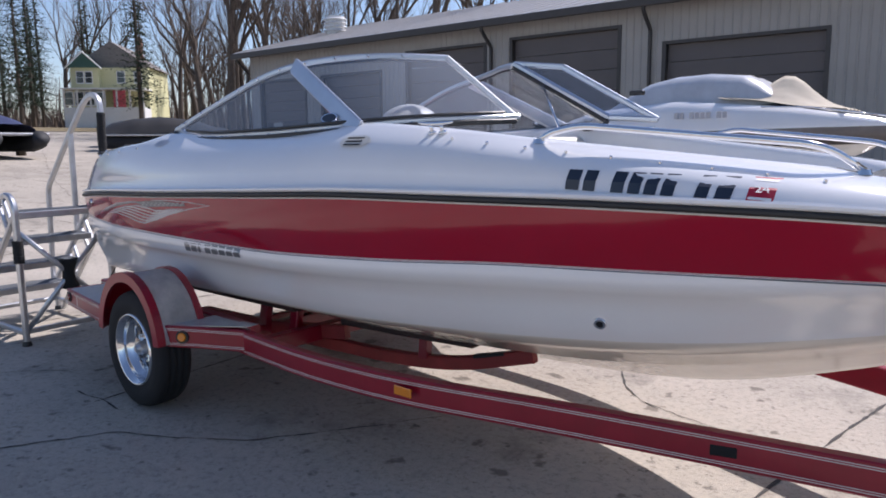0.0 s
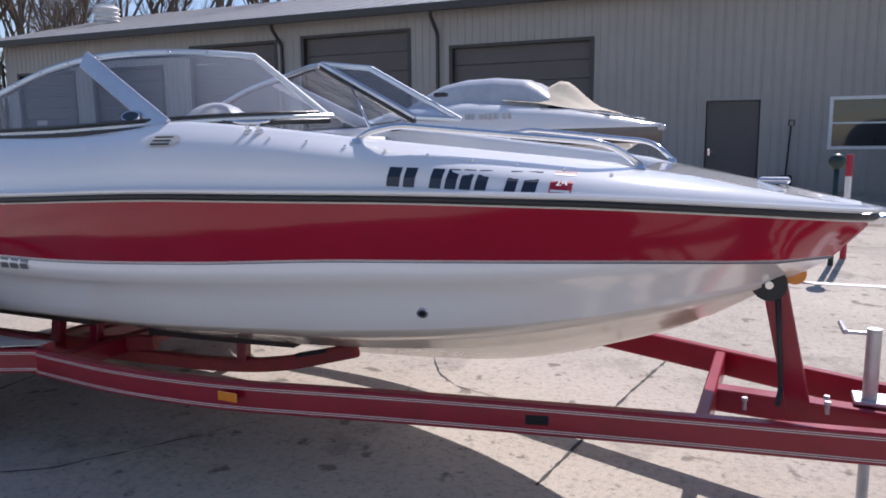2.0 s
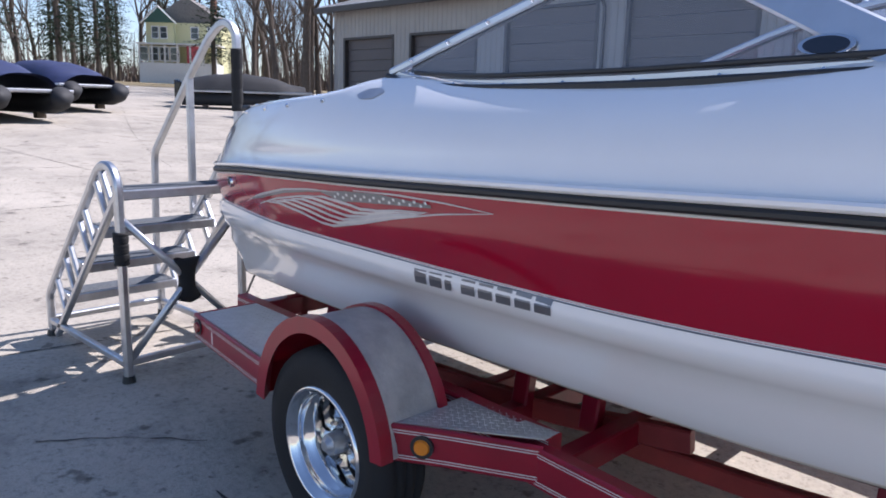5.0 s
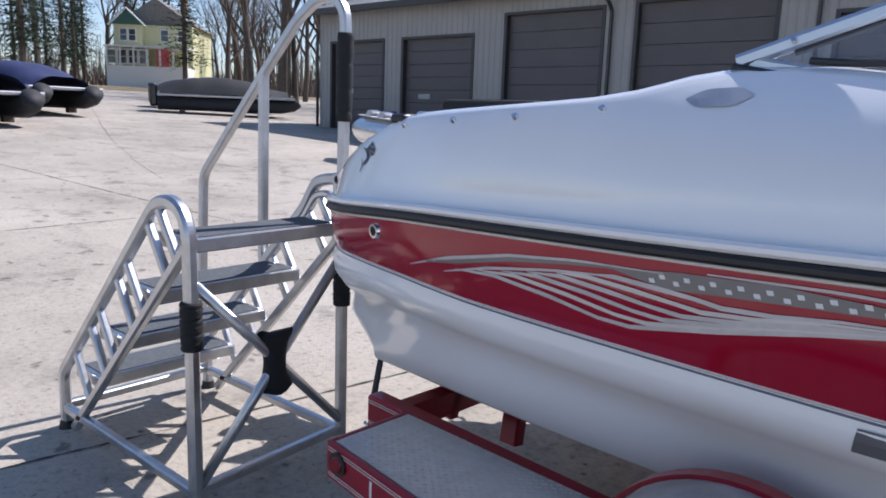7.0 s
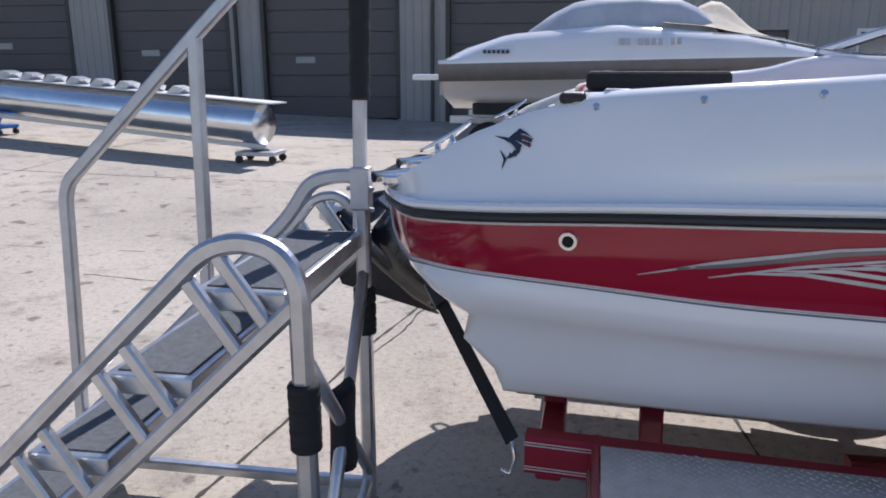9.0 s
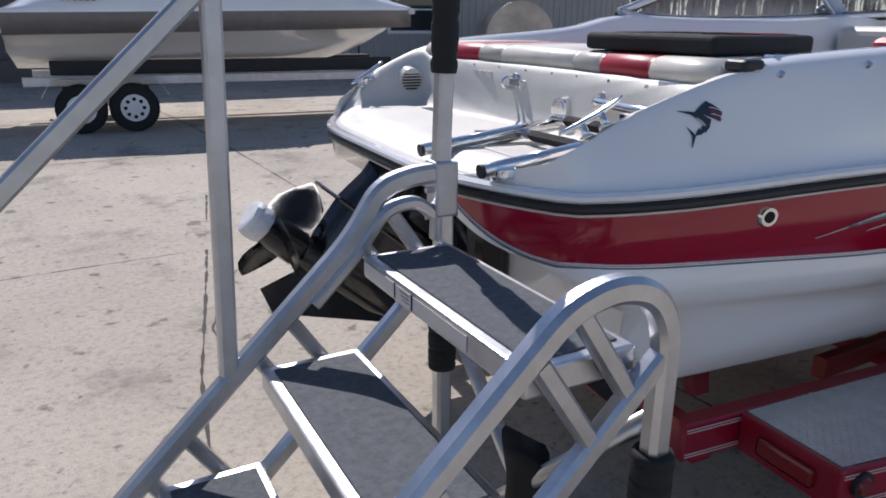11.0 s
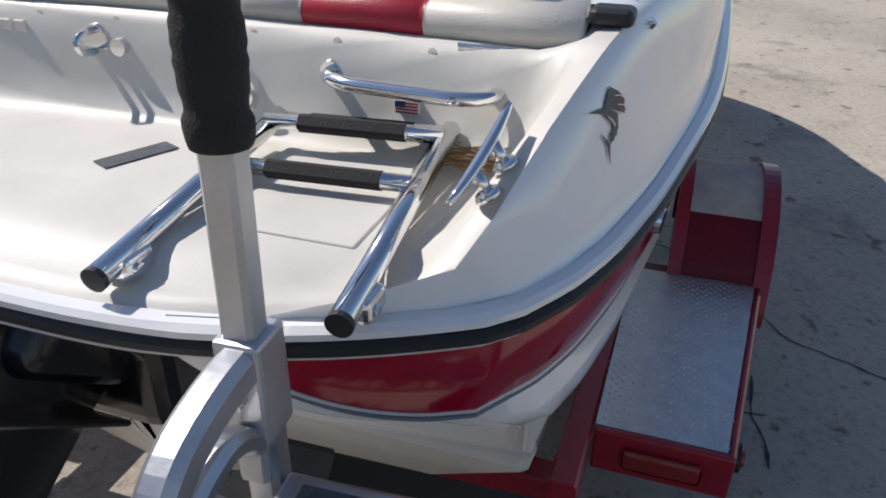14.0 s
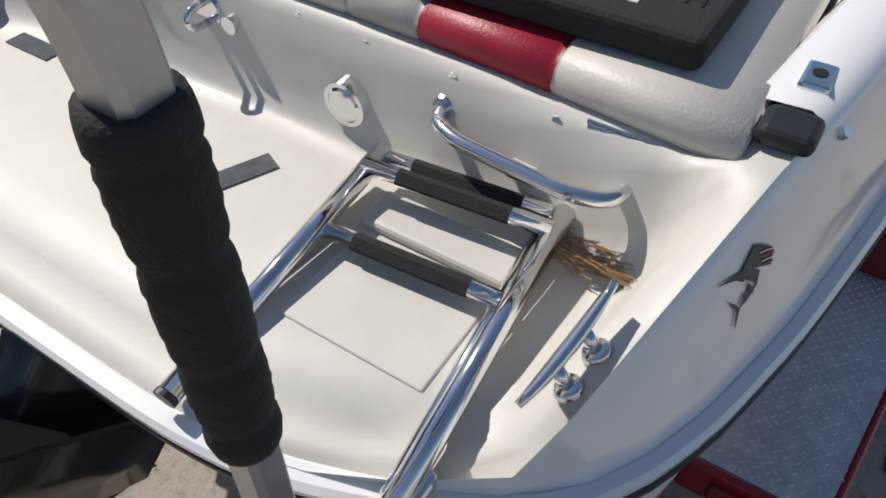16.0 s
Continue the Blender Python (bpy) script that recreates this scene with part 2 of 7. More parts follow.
# ---- ground ----
def ground_z(x, y):
    """The yard falls a little towards the bow and rises gently to the west."""
    d = -x - 2.5
    z = 0.0 if d <= 0 else 0.047 * d * d / (d + 2.5)
    if d > 75:
        z -= (d - 75) * 0.03
    z += 0.11 * smooth01(3.0, 8.5, y)
    if x > 0:
        z -= 0.022 * min(x, 9.0) * (1 - smooth01(2.5, 7.0, y))
    return z


def smooth01(a, b, x):
    t = min(max((x - a) / (b - a), 0.0), 1.0)
    return t * t * (3 - 2 * t)


def concrete_material():
    m = bpy.data.materials.new("old_concrete")
    m.use_nodes = True
    nt = m.node_tree
    b = nt.nodes["Principled BSDF"]
    b.inputs["Roughness"].default_value = 0.88
    tc = nt.nodes.new("ShaderNodeTexCoord")

    def noise_node(scale, detail=8.0, rough=0.65):
        n = nt.nodes.new("ShaderNodeTexNoise")
        n.inputs["Scale"].default_value, n.inputs["Detail"].default_value, n.inputs["Roughness"].default_value = scale, detail, rough
        nt.links.new(tc.outputs["Object"], n.inputs["Vector"])
        return n

    def ramp(src, stops):
        r = nt.nodes.new("ShaderNodeValToRGB")
        els = r.color_ramp.elements
        while len(els) < len(stops):
            els.new(0.5)
        for e, (p, c) in zip(els, stops):
            e.position, e.color = p, (*c, 1)
        nt.links.new(src, r.inputs[0])
        return r.outputs[0]

    def mix(kind, fac, a, c):
        x = nt.nodes.new("ShaderNodeMix")
        x.data_type, x.blend_type = "RGBA", kind
        x.inputs[0].default_value = fac
        nt.links.new(a, x.inputs[6])
        nt.links.new(c, x.inputs[7])
        return x.outputs[2]

    base = ramp(noise_node(0.35, 10).outputs[0], [(0.3, (0.33, 0.295, 0.245)), (0.55, (0.46, 0.41, 0.34)), (0.75, (0.54, 0.485, 0.405))])
    grain = ramp(noise_node(28, 8, 0.75).outputs[0], [(0.34, (0.62, 0.62, 0.62)), (0.47, (0.95, 0.95, 0.95)), (0.7, (1.1, 1.1, 1.08))])
    pebble = nt.nodes.new("ShaderNodeTexVoronoi")
    pebble.inputs["Scale"].default_value = 75
    nt.links.new(tc.outputs["Object"], pebble.inputs["Vector"])
    peb = ramp(pebble.outputs["Distance"], [(0.05, (0.72, 0.70, 0.68)), (0.3, (1, 1, 1))])
    stain = ramp(noise_node(1.3, 9, 0.7).outputs[0], [(0.32, (0.42, 0.42, 0.43)), (0.46, (1, 1, 1))])
    spots = ramp(noise_node(5.5, 4, 0.5).outputs[0], [(0.31, (0.34, 0.33, 0.32)), (0.36, (1, 1, 1))])
    c = mix("MULTIPLY", 1.0, base, grain)
    c = mix("MULTIPLY", 0.8, c, peb)
    c = mix("MULTIPLY", 0.75, c, stain)
    c = mix("MULTIPLY", 0.8, c, spots)
    flecks = ramp(noise_node(17, 5, 0.6).outputs[0], [(0.30, (0.40, 0.40, 0.40)), (0.37, (1, 1, 1)), (0.66, (1, 1, 1)), (0.72, (1.22, 1.2, 1.16))])
    c = mix("MULTIPLY", 0.9, c, flecks)
    nt.links.new(c, b.inputs["Base Color"])
    bp = nt.nodes.new("ShaderNodeBump")
    bp.inputs["Strength"].default_value, bp.inputs["Distance"].default_value = 0.7, 0.008
    nt.links.new(noise_node(60, 6, 0.7).outputs[0], bp.inputs["Height"])
    nt.links.new(bp.outputs[0], b.inputs["Normal"])
    return m


CONCRETE = concrete_material()
CRACK = mat("tar_crack", (0.055, 0.05, 0.045), 0.95, vary=0.3, scale=20, bump=0.5)


def build_ground():
    xs = sorted(set([-1500, -900, -500, -300, -200] + list(range(-150, -20, 5)) + [x * 1.0 for x in range(-20, 20)] + [25, 35, 50, 80, 150, 400, 1000]))
    ys = sorted(set([-800, -300, -120, -60, -30] + [y * 2.0 for y in range(-10, 20)] + [45, 60, 90, 140, 250, 500, 1200]))
    vs = [(x, y, ground_z(x, y)) for y in ys for x in xs]
    me = mesh_from("ground", vs, grid_faces(len(ys), len(xs)), CONCRETE, smooth=True)
    tagged(put_mesh("ground", me), "weathered tan concrete yard with stains and cracks", "ground", kind="structure")


build_ground()


def strip_on_ground(pts, width, seed, wobble):
    """A ragged flat ribbon 4 mm above the concrete."""
    rnd = random.Random(seed)
    P = []
    for (x0, y0), (x1, y1) in zip(pts, pts[1:]):
        n = max(2, int(math.hypot(x1 - x0, y1 - y0) / 0.05))
        P += [(x0 + (x1 - x0) * i / n, y0 + (y1 - y0) * i / n) for i in range(n)]
    P.append(pts[-1])
    vs, off = [], 0.0
    for i, (x, y) in enumerate(P):
        a, b = P[max(i - 1, 0)], P[min(i + 1, len(P) - 1)]
        dx, dy = b[0] - a[0], b[1] - a[1]
        l = math.hypot(dx, dy) or 1
        nx, ny = -dy / l, dx / l
        off = off * 0.93 + 0.55 * rnd.uniform(-wobble, wobble)
        w = width * rnd.uniform(0.2, 1.5) / 2
        for s in (-1, 1):
            px, py = x + nx * (off + s * w), y + ny * (off + s * w)
            vs.append((px, py, ground_z(px, py) + 0.004))
    return vs, [(2 * i, 2 * i + 1, 2 * i + 3, 2 * i + 2) for i in range(len(P) - 1)]


def build_joints():
    ang = radians(4)
    ca, sa = math.cos(ang), math.sin(ang)

    def w(u, v):
        return (4.95 + u * ca - v * sa, 0.4 + u * sa + v * ca)

    seed = 0
    joints = [[w(k * 3.7, -1.6), w(k * 3.7, 15)] for k in range(-5, 5) if k not in (0, -2)]
    joints += [[w(-25, k * 3.4 - 0.6), w(15, k * 3.4 - 0.6)] for k in range(1, 5)]
    joints += [[(5.9, 6.9), (5.45, 3.91), (4.89, 0.98), (4.65, -0.47)], [(-1.1, -2.2), (-0.74, -0.34), (-0.66, 0.15), (-0.53, 1.03), (-0.2, 2.6), (0.3, 5.2)]]
    for c in joints:
        seed += 1
        vs, fs = strip_on_ground(c, 0.016, seed, 0.003)
        tagged(put_mesh("slab_joint", mesh_from("slab_joint", vs, fs, CRACK)), "dark tarred joint between concrete slabs", "joint", kind="structure")
    cracks = [
        [(3.2, 1.6), (3.6, 0.83), (3.83, 0.61), (4.1, 0.52), (4.53, 0.4)],
        [(-30, 11.5), (-16.7, 6.1), (-10.9, 4.06), (-7.1, 2.93)],
        [(-2.98, 1.96), (-2.3, 1.86), (-1.67, 1.71)],
        [(-3.27, 2.43), (-3.0, 3.64), (-2.4, 3.2), (-1.79, 2.72)],
        [(-0.52, 0.71), (-0.4, 1.47), (-0.09, 2.34)],
        [(1.64, -2.06), (1.88, -1.61), (2.48, -1.2), (2.8, -0.8), (3.05, -0.32)],
        [(0.26, -1.78), (0.45, -1.5), (0.73, -1.26)],
        [(1.11, -1.44), (1.35, -1.41), (1.59, -1.45)],
        [(0.9, 1.2), (0.6, 2.4), (0.8, 3.5)],
    ]
    for c in cracks:
        seed += 1
        vs, fs = strip_on_ground(c, 0.010, seed, 0.02)
        tagged(put_mesh("pavement_crack", mesh_from("pavement_crack", vs, fs, CRACK)), "ragged dark crack in the concrete", "crack", kind="structure")


build_joints()


def build_verge():
    vs, fs = [], []
    ys = list(range(-60, 140, 10))
    xs = [-62, -66, -72, -80, -95, -130, -220]
    for y in ys:
        for x in xs:
            vs.append((x, y, ground_z(x, y) + 0.06 + 0.1 * noise.noise((x * 0.1, y * 0.1, 0))))
    me = mesh_from("grass_verge", vs, grid_faces(len(ys), len(xs), True), DRY_GRASS, smooth=True)
    tagged(put_mesh("grass_verge", me), "dry tan winter grass along the street", "grass", kind="stuff")


build_verge()

# ---- storage building ----
WALL_Y = 16.72
DOORS = [(-20.45, -17.55, 4.13), (-16.57, -13.35, 4.13), (-12.05, -8.6, 4.68), (-7.58, -3.85, 4.74), (-2.5, 1.62, 4.16)]
EAVE = 5.32


def ribbed(name, x0, x1, z0, z1, y, parent):
    """Vertical ribbed sheet, with thickness."""
    vs, x = [], x0
    prof = []
    while x < x1 - 1e-6:
        for dx, dy in ((0, 0), (0.16, 0), (0.18, -0.022), (0.21, -0.022), (0.23, 0)):
            if x + dx < x1:
                prof.append((x + dx, y + dy))
        x += 0.23
    prof.append((x1, y))
    for z in (z0, z1):
        vs += [(a, b, z) for a, b in prof]
    n = len(prof)
    vs += [(x0, y + 0.2, z0), (x1, y + 0.2, z0), (x0, y + 0.2, z1), (x1, y + 0.2, z1)]
    fs = [(i, i + 1, n + i + 1, n + i) for i in range(n - 1)]
    k = 2 * n
    fs += [(k + 1, k, k + 2, k + 3), (0, n, k + 2, k), (n - 1, k + 1, k + 3, 2 * n - 1), tuple([k, k + 1] + list(range(n - 1, -1, -1))), tuple(list(range(n, 2 * n)) + [k + 3, k + 2])]
    return put_mesh(name, mesh_from(name, vs, fs, WALL_METAL), parent)


def build_building():
    b = thing("storage_building", "long taupe ribbed-steel storage building with brown roller doors", "building")
    xs = [-21.15]
    opens = [(a, c, 0, h) for a, c, h in DOORS] + [(4.55, 5.95, 0, 2.46), (7.5, 9.15, 1.2, 2.38)]
    for a, c, lo, hi in opens:
        ribbed("wall", xs[-1], a, -0.3, EAVE, WALL_Y, b)
        ribbed("wall", a, c, hi, EAVE, WALL_Y, b)
        if lo:
            ribbed("wall", a, c, -0.3, lo, WALL_Y, b)
        xs.append(c)
    ribbed("wall", xs[-1], 16.0, -0.3, EAVE, WALL_Y, b)
    bm = bmesh.new()
    box(bm, (-21.15, WALL_Y + 0.2, -0.3), (-20.95, WALL_Y + 14, EAVE))
    box(bm, (15.8, WALL_Y + 0.2, -0.3), (16.0, WALL_Y + 14, EAVE))
    box(bm, (-20.95, WALL_Y + 13.8, -0.3), (15.8, WALL_Y + 14, EAVE))
    put("wall", bm, WALL_METAL, b)
    for i, (a, c, h) in enumerate(DOORS):
        gz = ground_z((a + c) / 2, WALL_Y) - 0.02
        d = put_mesh("garage_door", mesh_from("garage_door", [], [], DOOR_METAL), b, "closed brown sectional garage door")
        n = 8
        for k in range(n):
            bm = bmesh.new()
            z0, z1 = gz + (h - gz) * k / n, gz + (h - gz) * (k + 1) / n
            box(bm, (a + 0.05, WALL_Y + 0.16, z0 + 0.006), (c - 0.05, WALL_Y + 0.2, z1 - 0.006), 0.004, 1)
            put("door_panel", bm, DOOR_METAL, d)
        bm = bmesh.new()
        mid, zz = a + (c - a) * 0.3, gz + 1.55
        box(bm, (mid - 0.28, WALL_Y + 0.13, zz - 0.09), (mid + 0.28, WALL_Y + 0.162, zz + 0.09), 0.02, 2)
        put("sign_plate", bm, mat("plate", (0.4, 0.39, 0.36), 0.5), d, "small pale rectangular plate")
        bm = bmesh.new()
        for q in ((a - 0.06, a + 0.05, gz, h + 0.06), (c - 0.05, c + 0.06, gz, h + 0.06)):
            box(bm, (q[0], WALL_Y - 0.03, q[2]), (q[1], WALL_Y + 0.19, q[3]))
        box(bm, (a + 0.05, WALL_Y - 0.03, h - 0.03), (c - 0.05, WALL_Y + 0.19, h + 0.06))
        put("door_trim", bm, TRIM_DARK, b)
    # service door
    bm = bmesh.new()
    box(bm, (4.62, WALL_Y + 0.08, 0.02), (5.88, WALL_Y + 0.13, 2.4), 0.005, 1)
    d = put("service_door", bm, DOOR_METAL, b, "dark brown steel service door")
    bm = bmesh.new()
    box(bm, (4.68, WALL_Y + 0.02, 1.0), (4.74, WALL_Y + 0.08, 1.2), 0.01)
    cyl(bm, (4.71, WALL_Y + 0.0, 1.1), (4.83, WALL_Y + 0.0, 1.1), 0.012)
    cyl(bm, (4.71, WALL_Y + 0.0, 1.1), (4.71, WALL_Y + 0.08, 1.1), 0.012)
    put("lever_handle", bm, CHROME, d)
    bm = bmesh.new()
    box(bm, (4.53, WALL_Y - 0.03, 0), (4.6, WALL_Y + 0.15, 2.48))
    box(bm, (5.9, WALL_Y - 0.03, 0), (5.97, WALL_Y + 0.15, 2.48))
    box(bm, (4.6, WALL_Y - 0.03, 2.41), (5.9, WALL_Y + 0.15, 2.48))
    put("door_frame", bm, WALL_METAL, b)
    # window
    bm = bmesh.new()
    for lo, hi in (((7.45, 1.15), (7.53, 2.43)), ((9.12, 1.15), (9.2, 2.43)), ((7.53, 2.35), (9.12, 2.43)), ((7.53, 1.15), (9.12, 1.23)), ((7.53, 1.77), (9.12, 1.81))):
        box(bm, (lo[0], WALL_Y - 0.04, lo[1]), (hi[0], WALL_Y + 0.1, hi[1]))
    w = put("window", bm, WHITE_PAINT, b, "white-framed sash window")
    for z0, z1 in ((1.23, 1.77), (1.81, 2.35)):
        bm = bmesh.new()
        box(bm, (7.53, WALL_Y + 0.03, z0), (9.12, WALL_Y + 0.05, z1))
        put("pane", bm, GLASS_DARK, w)
    # roof, fascia, gutter, downspouts
    bm = bmesh.new()
    prof = [(WALL_Y - 0.55, EAVE + 0.06), (WALL_Y + 7, EAVE + 2.15), (WALL_Y + 14.5, EAVE + 0.06), (WALL_Y + 14.5, EAVE - 0.04), (WALL_Y + 7, EAVE + 2.03), (WALL_Y - 0.55, EAVE - 0.04)]
    r0 = [bm.verts.new((-21.6, y, z)) for y, z in prof]
    r1 = [bm.verts.new((16.4, y, z)) for y, z in prof]
    for i in range(6):
        bm.faces.new((r0[i], r1[i], r1[(i + 1) % 6], r0[(i + 1) % 6]))
    bm.faces.new(r0)
    bm.faces.new(r1[::-1])
    roof = put("roof", bm, ROOF_METAL, b, "pale grey standing-seam steel roof")
    bm = bmesh.new()
    v = [bm.verts.new((dx, y, z + 0.03)) for dx in (-0.02, 0.02) for y, z in (prof[0], prof[1])]
    w_ = [bm.verts.new((q.co.x, q.co.y, q.co.z - 0.06)) for q in v]
    for q in ((v[0], v[1], v[3], v[2]), (v[0], w_[0], w_[1], v[1]), (v[3], w_[3], w_[2], v[2]), (v[0], v[2], w_[2], w_[0])):
        bm.faces.new(q)
    seam = put("seam", bm, ROOF_METAL, roof)
    seam.location.x = -21.5
    for k in range(1, 64):
        o = put_mesh("seam", seam.data, roof)
        o.location.x = -21.5 + k * 0.6
    bm = bmesh.new()
    box(bm, (-21.6, WALL_Y - 0.68, EAVE - 0.2), (16.4, WALL_Y - 0.56, EAVE + 0.03), 0.02)
    box(bm, (-21.6, WALL_Y - 0.56, EAVE - 0.07), (16.4, WALL_Y, EAVE - 0.045))
    put("gutter", bm, TRIM_DARK, b, "dark brown gutter and fascia")
    for x in (-21.22, -8.33, -2.9):
        tube("downspout", [(x, WALL_Y - 0.6, EAVE - 0.15), (x, WALL_Y - 0.6, EAVE - 0.3), (x, WALL_Y - 0.07, EAVE - 0.75), (x, WALL_Y - 0.07, 0.1)], 0.05, TRIM_DARK, b, 0.1, prof=rect(0.1, 0.08, 0.01), up=(1, 0, 0))
    bm = bmesh.new()
    cyl(bm, (-19.5, WALL_Y + 3.6, EAVE + 0.8), (-19.5, WALL_Y + 3.6, EAVE + 1.9), 0.42, seg=24)
    for k in range(4):
        cyl(bm, (-19.5, WALL_Y + 3.6, EAVE + 1.25 + k * 0.17), (-19.5, WALL_Y + 3.6, EAVE + 1.32 + k * 0.17), 0.55, 0.47, seg=24)
    put("roof_vent", bm, WHITE_PAINT, b, "white louvred round roof ventilator")


build_building()

# ---- the boat ----
BOAT = Matrix.Translation((0.02, 0.06, 0)) @ Matrix.Rotation(radians(-3), 4, "Z")
boat = thing("motorboat", "white and red bowrider motorboat resting on a trailer", "boat", m=BOAT)

B = curve([(0.14, 0.832), (0.2, 0.885), (0.3, 0.935), (0.5, 0.985), (1.0, 1.058), (1.5, 1.08), (2.0, 1.09), (2.8, 1.10), (3.5, 1.06), (4.27, 0.94), (4.92, 0.765), (5.4, 0.53), (5.72, 0.28), (5.88, 0.11), (5.94, 0.0)])
ZR = curve([(0.0, 1.07), (0.25, 1.102), (0.75, 1.138), (1.6, 1.168), (2.4, 1.20), (3.4, 1.235), (4.2, 1.238), (4.9, 1.225), (5.4, 1.195), (5.94, 1.14)])
ZB = curve([(0.0, 0.95), (0.4, 0.948), (0.94, 0.93), (2.4, 0.918), (3.3, 0.948), (4.1, 0.988), (5.0, 0.997), (5.85, 0.975)])
VBD = curve([(0.0, 0.022), (0.5, 0.04), (1.0, 0.058), (2.4, 0.07), (3.5, 0.085), (4.3, 0.11), (5.0, 0.14), (5.5, 0.13), (5.78, 0.1)])
VC = curve([(0.3, 0.825), (1.0, 0.85), (2.0, 0.87), (2.8, 0.87), (3.7, 0.80), (4.3, 0.68), (4.8, 0.5), (5.2, 0.31), (5.45, 0.14), (5.62, 0.0)])
ZC = curve([(0.3, 0.595), (1.0, 0.59), (2.0, 0.605), (2.8, 0.62), (3.7, 0.655), (4.6, 0.71), (5.2, 0.79), (5.62, 0.87)])
ZK = curve([(0.3, 0.33), (2.0, 0.31), (3.4, 0.315), (3.95, 0.337), (4.42, 0.386), (5.1, 0.58), (5.4, 0.725), (5.55, 0.82), (5.62, 0.87)])
VS = curve([(0.03, 0.70), (0.12, 0.775), (0.3, 0.845), (0.45, 0.882), (0.55, 0.905), (0.8, 0.95), (1.05, 0.985), (1.25, 0.975), (1.5, 0.885), (2.0, 0.88), (2.6, 0.89), (3.2, 0.90), (3.6, 0.89), (4.1, 0.815), (4.6, 0.665), (5.1, 0.45), (5.5, 0.24), (5.8, 0.07), (5.9, 0.0)])
ZS = curve([(0.03, 1.128), (0.12, 1.20), (0.25, 1.305), (0.4, 1.37), (0.55, 1.402), (0.8, 1.422), (1.05, 1.438), (1.25, 1.457), (1.5, 1.517), (2.0, 1.505), (2.6, 1.505), (3.2, 1.53), (3.6, 1.505), (4.1, 1.45), (4.6, 1.395), (5.1, 1.335), (5.5, 1.265), (5.9, 1.165)])
CORNER = [(0.112 * max(0.0, (0.79 * k / 55 - 0.26) / 0.53) ** 2.1, 0.79 * k / 55) for k in range(56)]
NS = 84


def line(u_of_z_aft, vfun, zfun, u0, u1, corner_scale, corner_u):
    """One lengthwise line of the hull: across the transom, round the corner, to the stem."""
    pts = []
    for cu, cv in CORNER:
        pts.append((corner_u + cu * (1.0 if corner_u < 0.2 else 0.06), cv * corner_scale, zfun(u0)))
    for i in range(NS):
        s = 0.5 - 0.5 * math.cos(math.pi * i / (NS - 1))
        u = u0 + (u1 - u0) * s
        pts.append((u, vfun(u), zfun(u)))
    return pts


RED_T = [k / 27 for k in range(1, 27)]


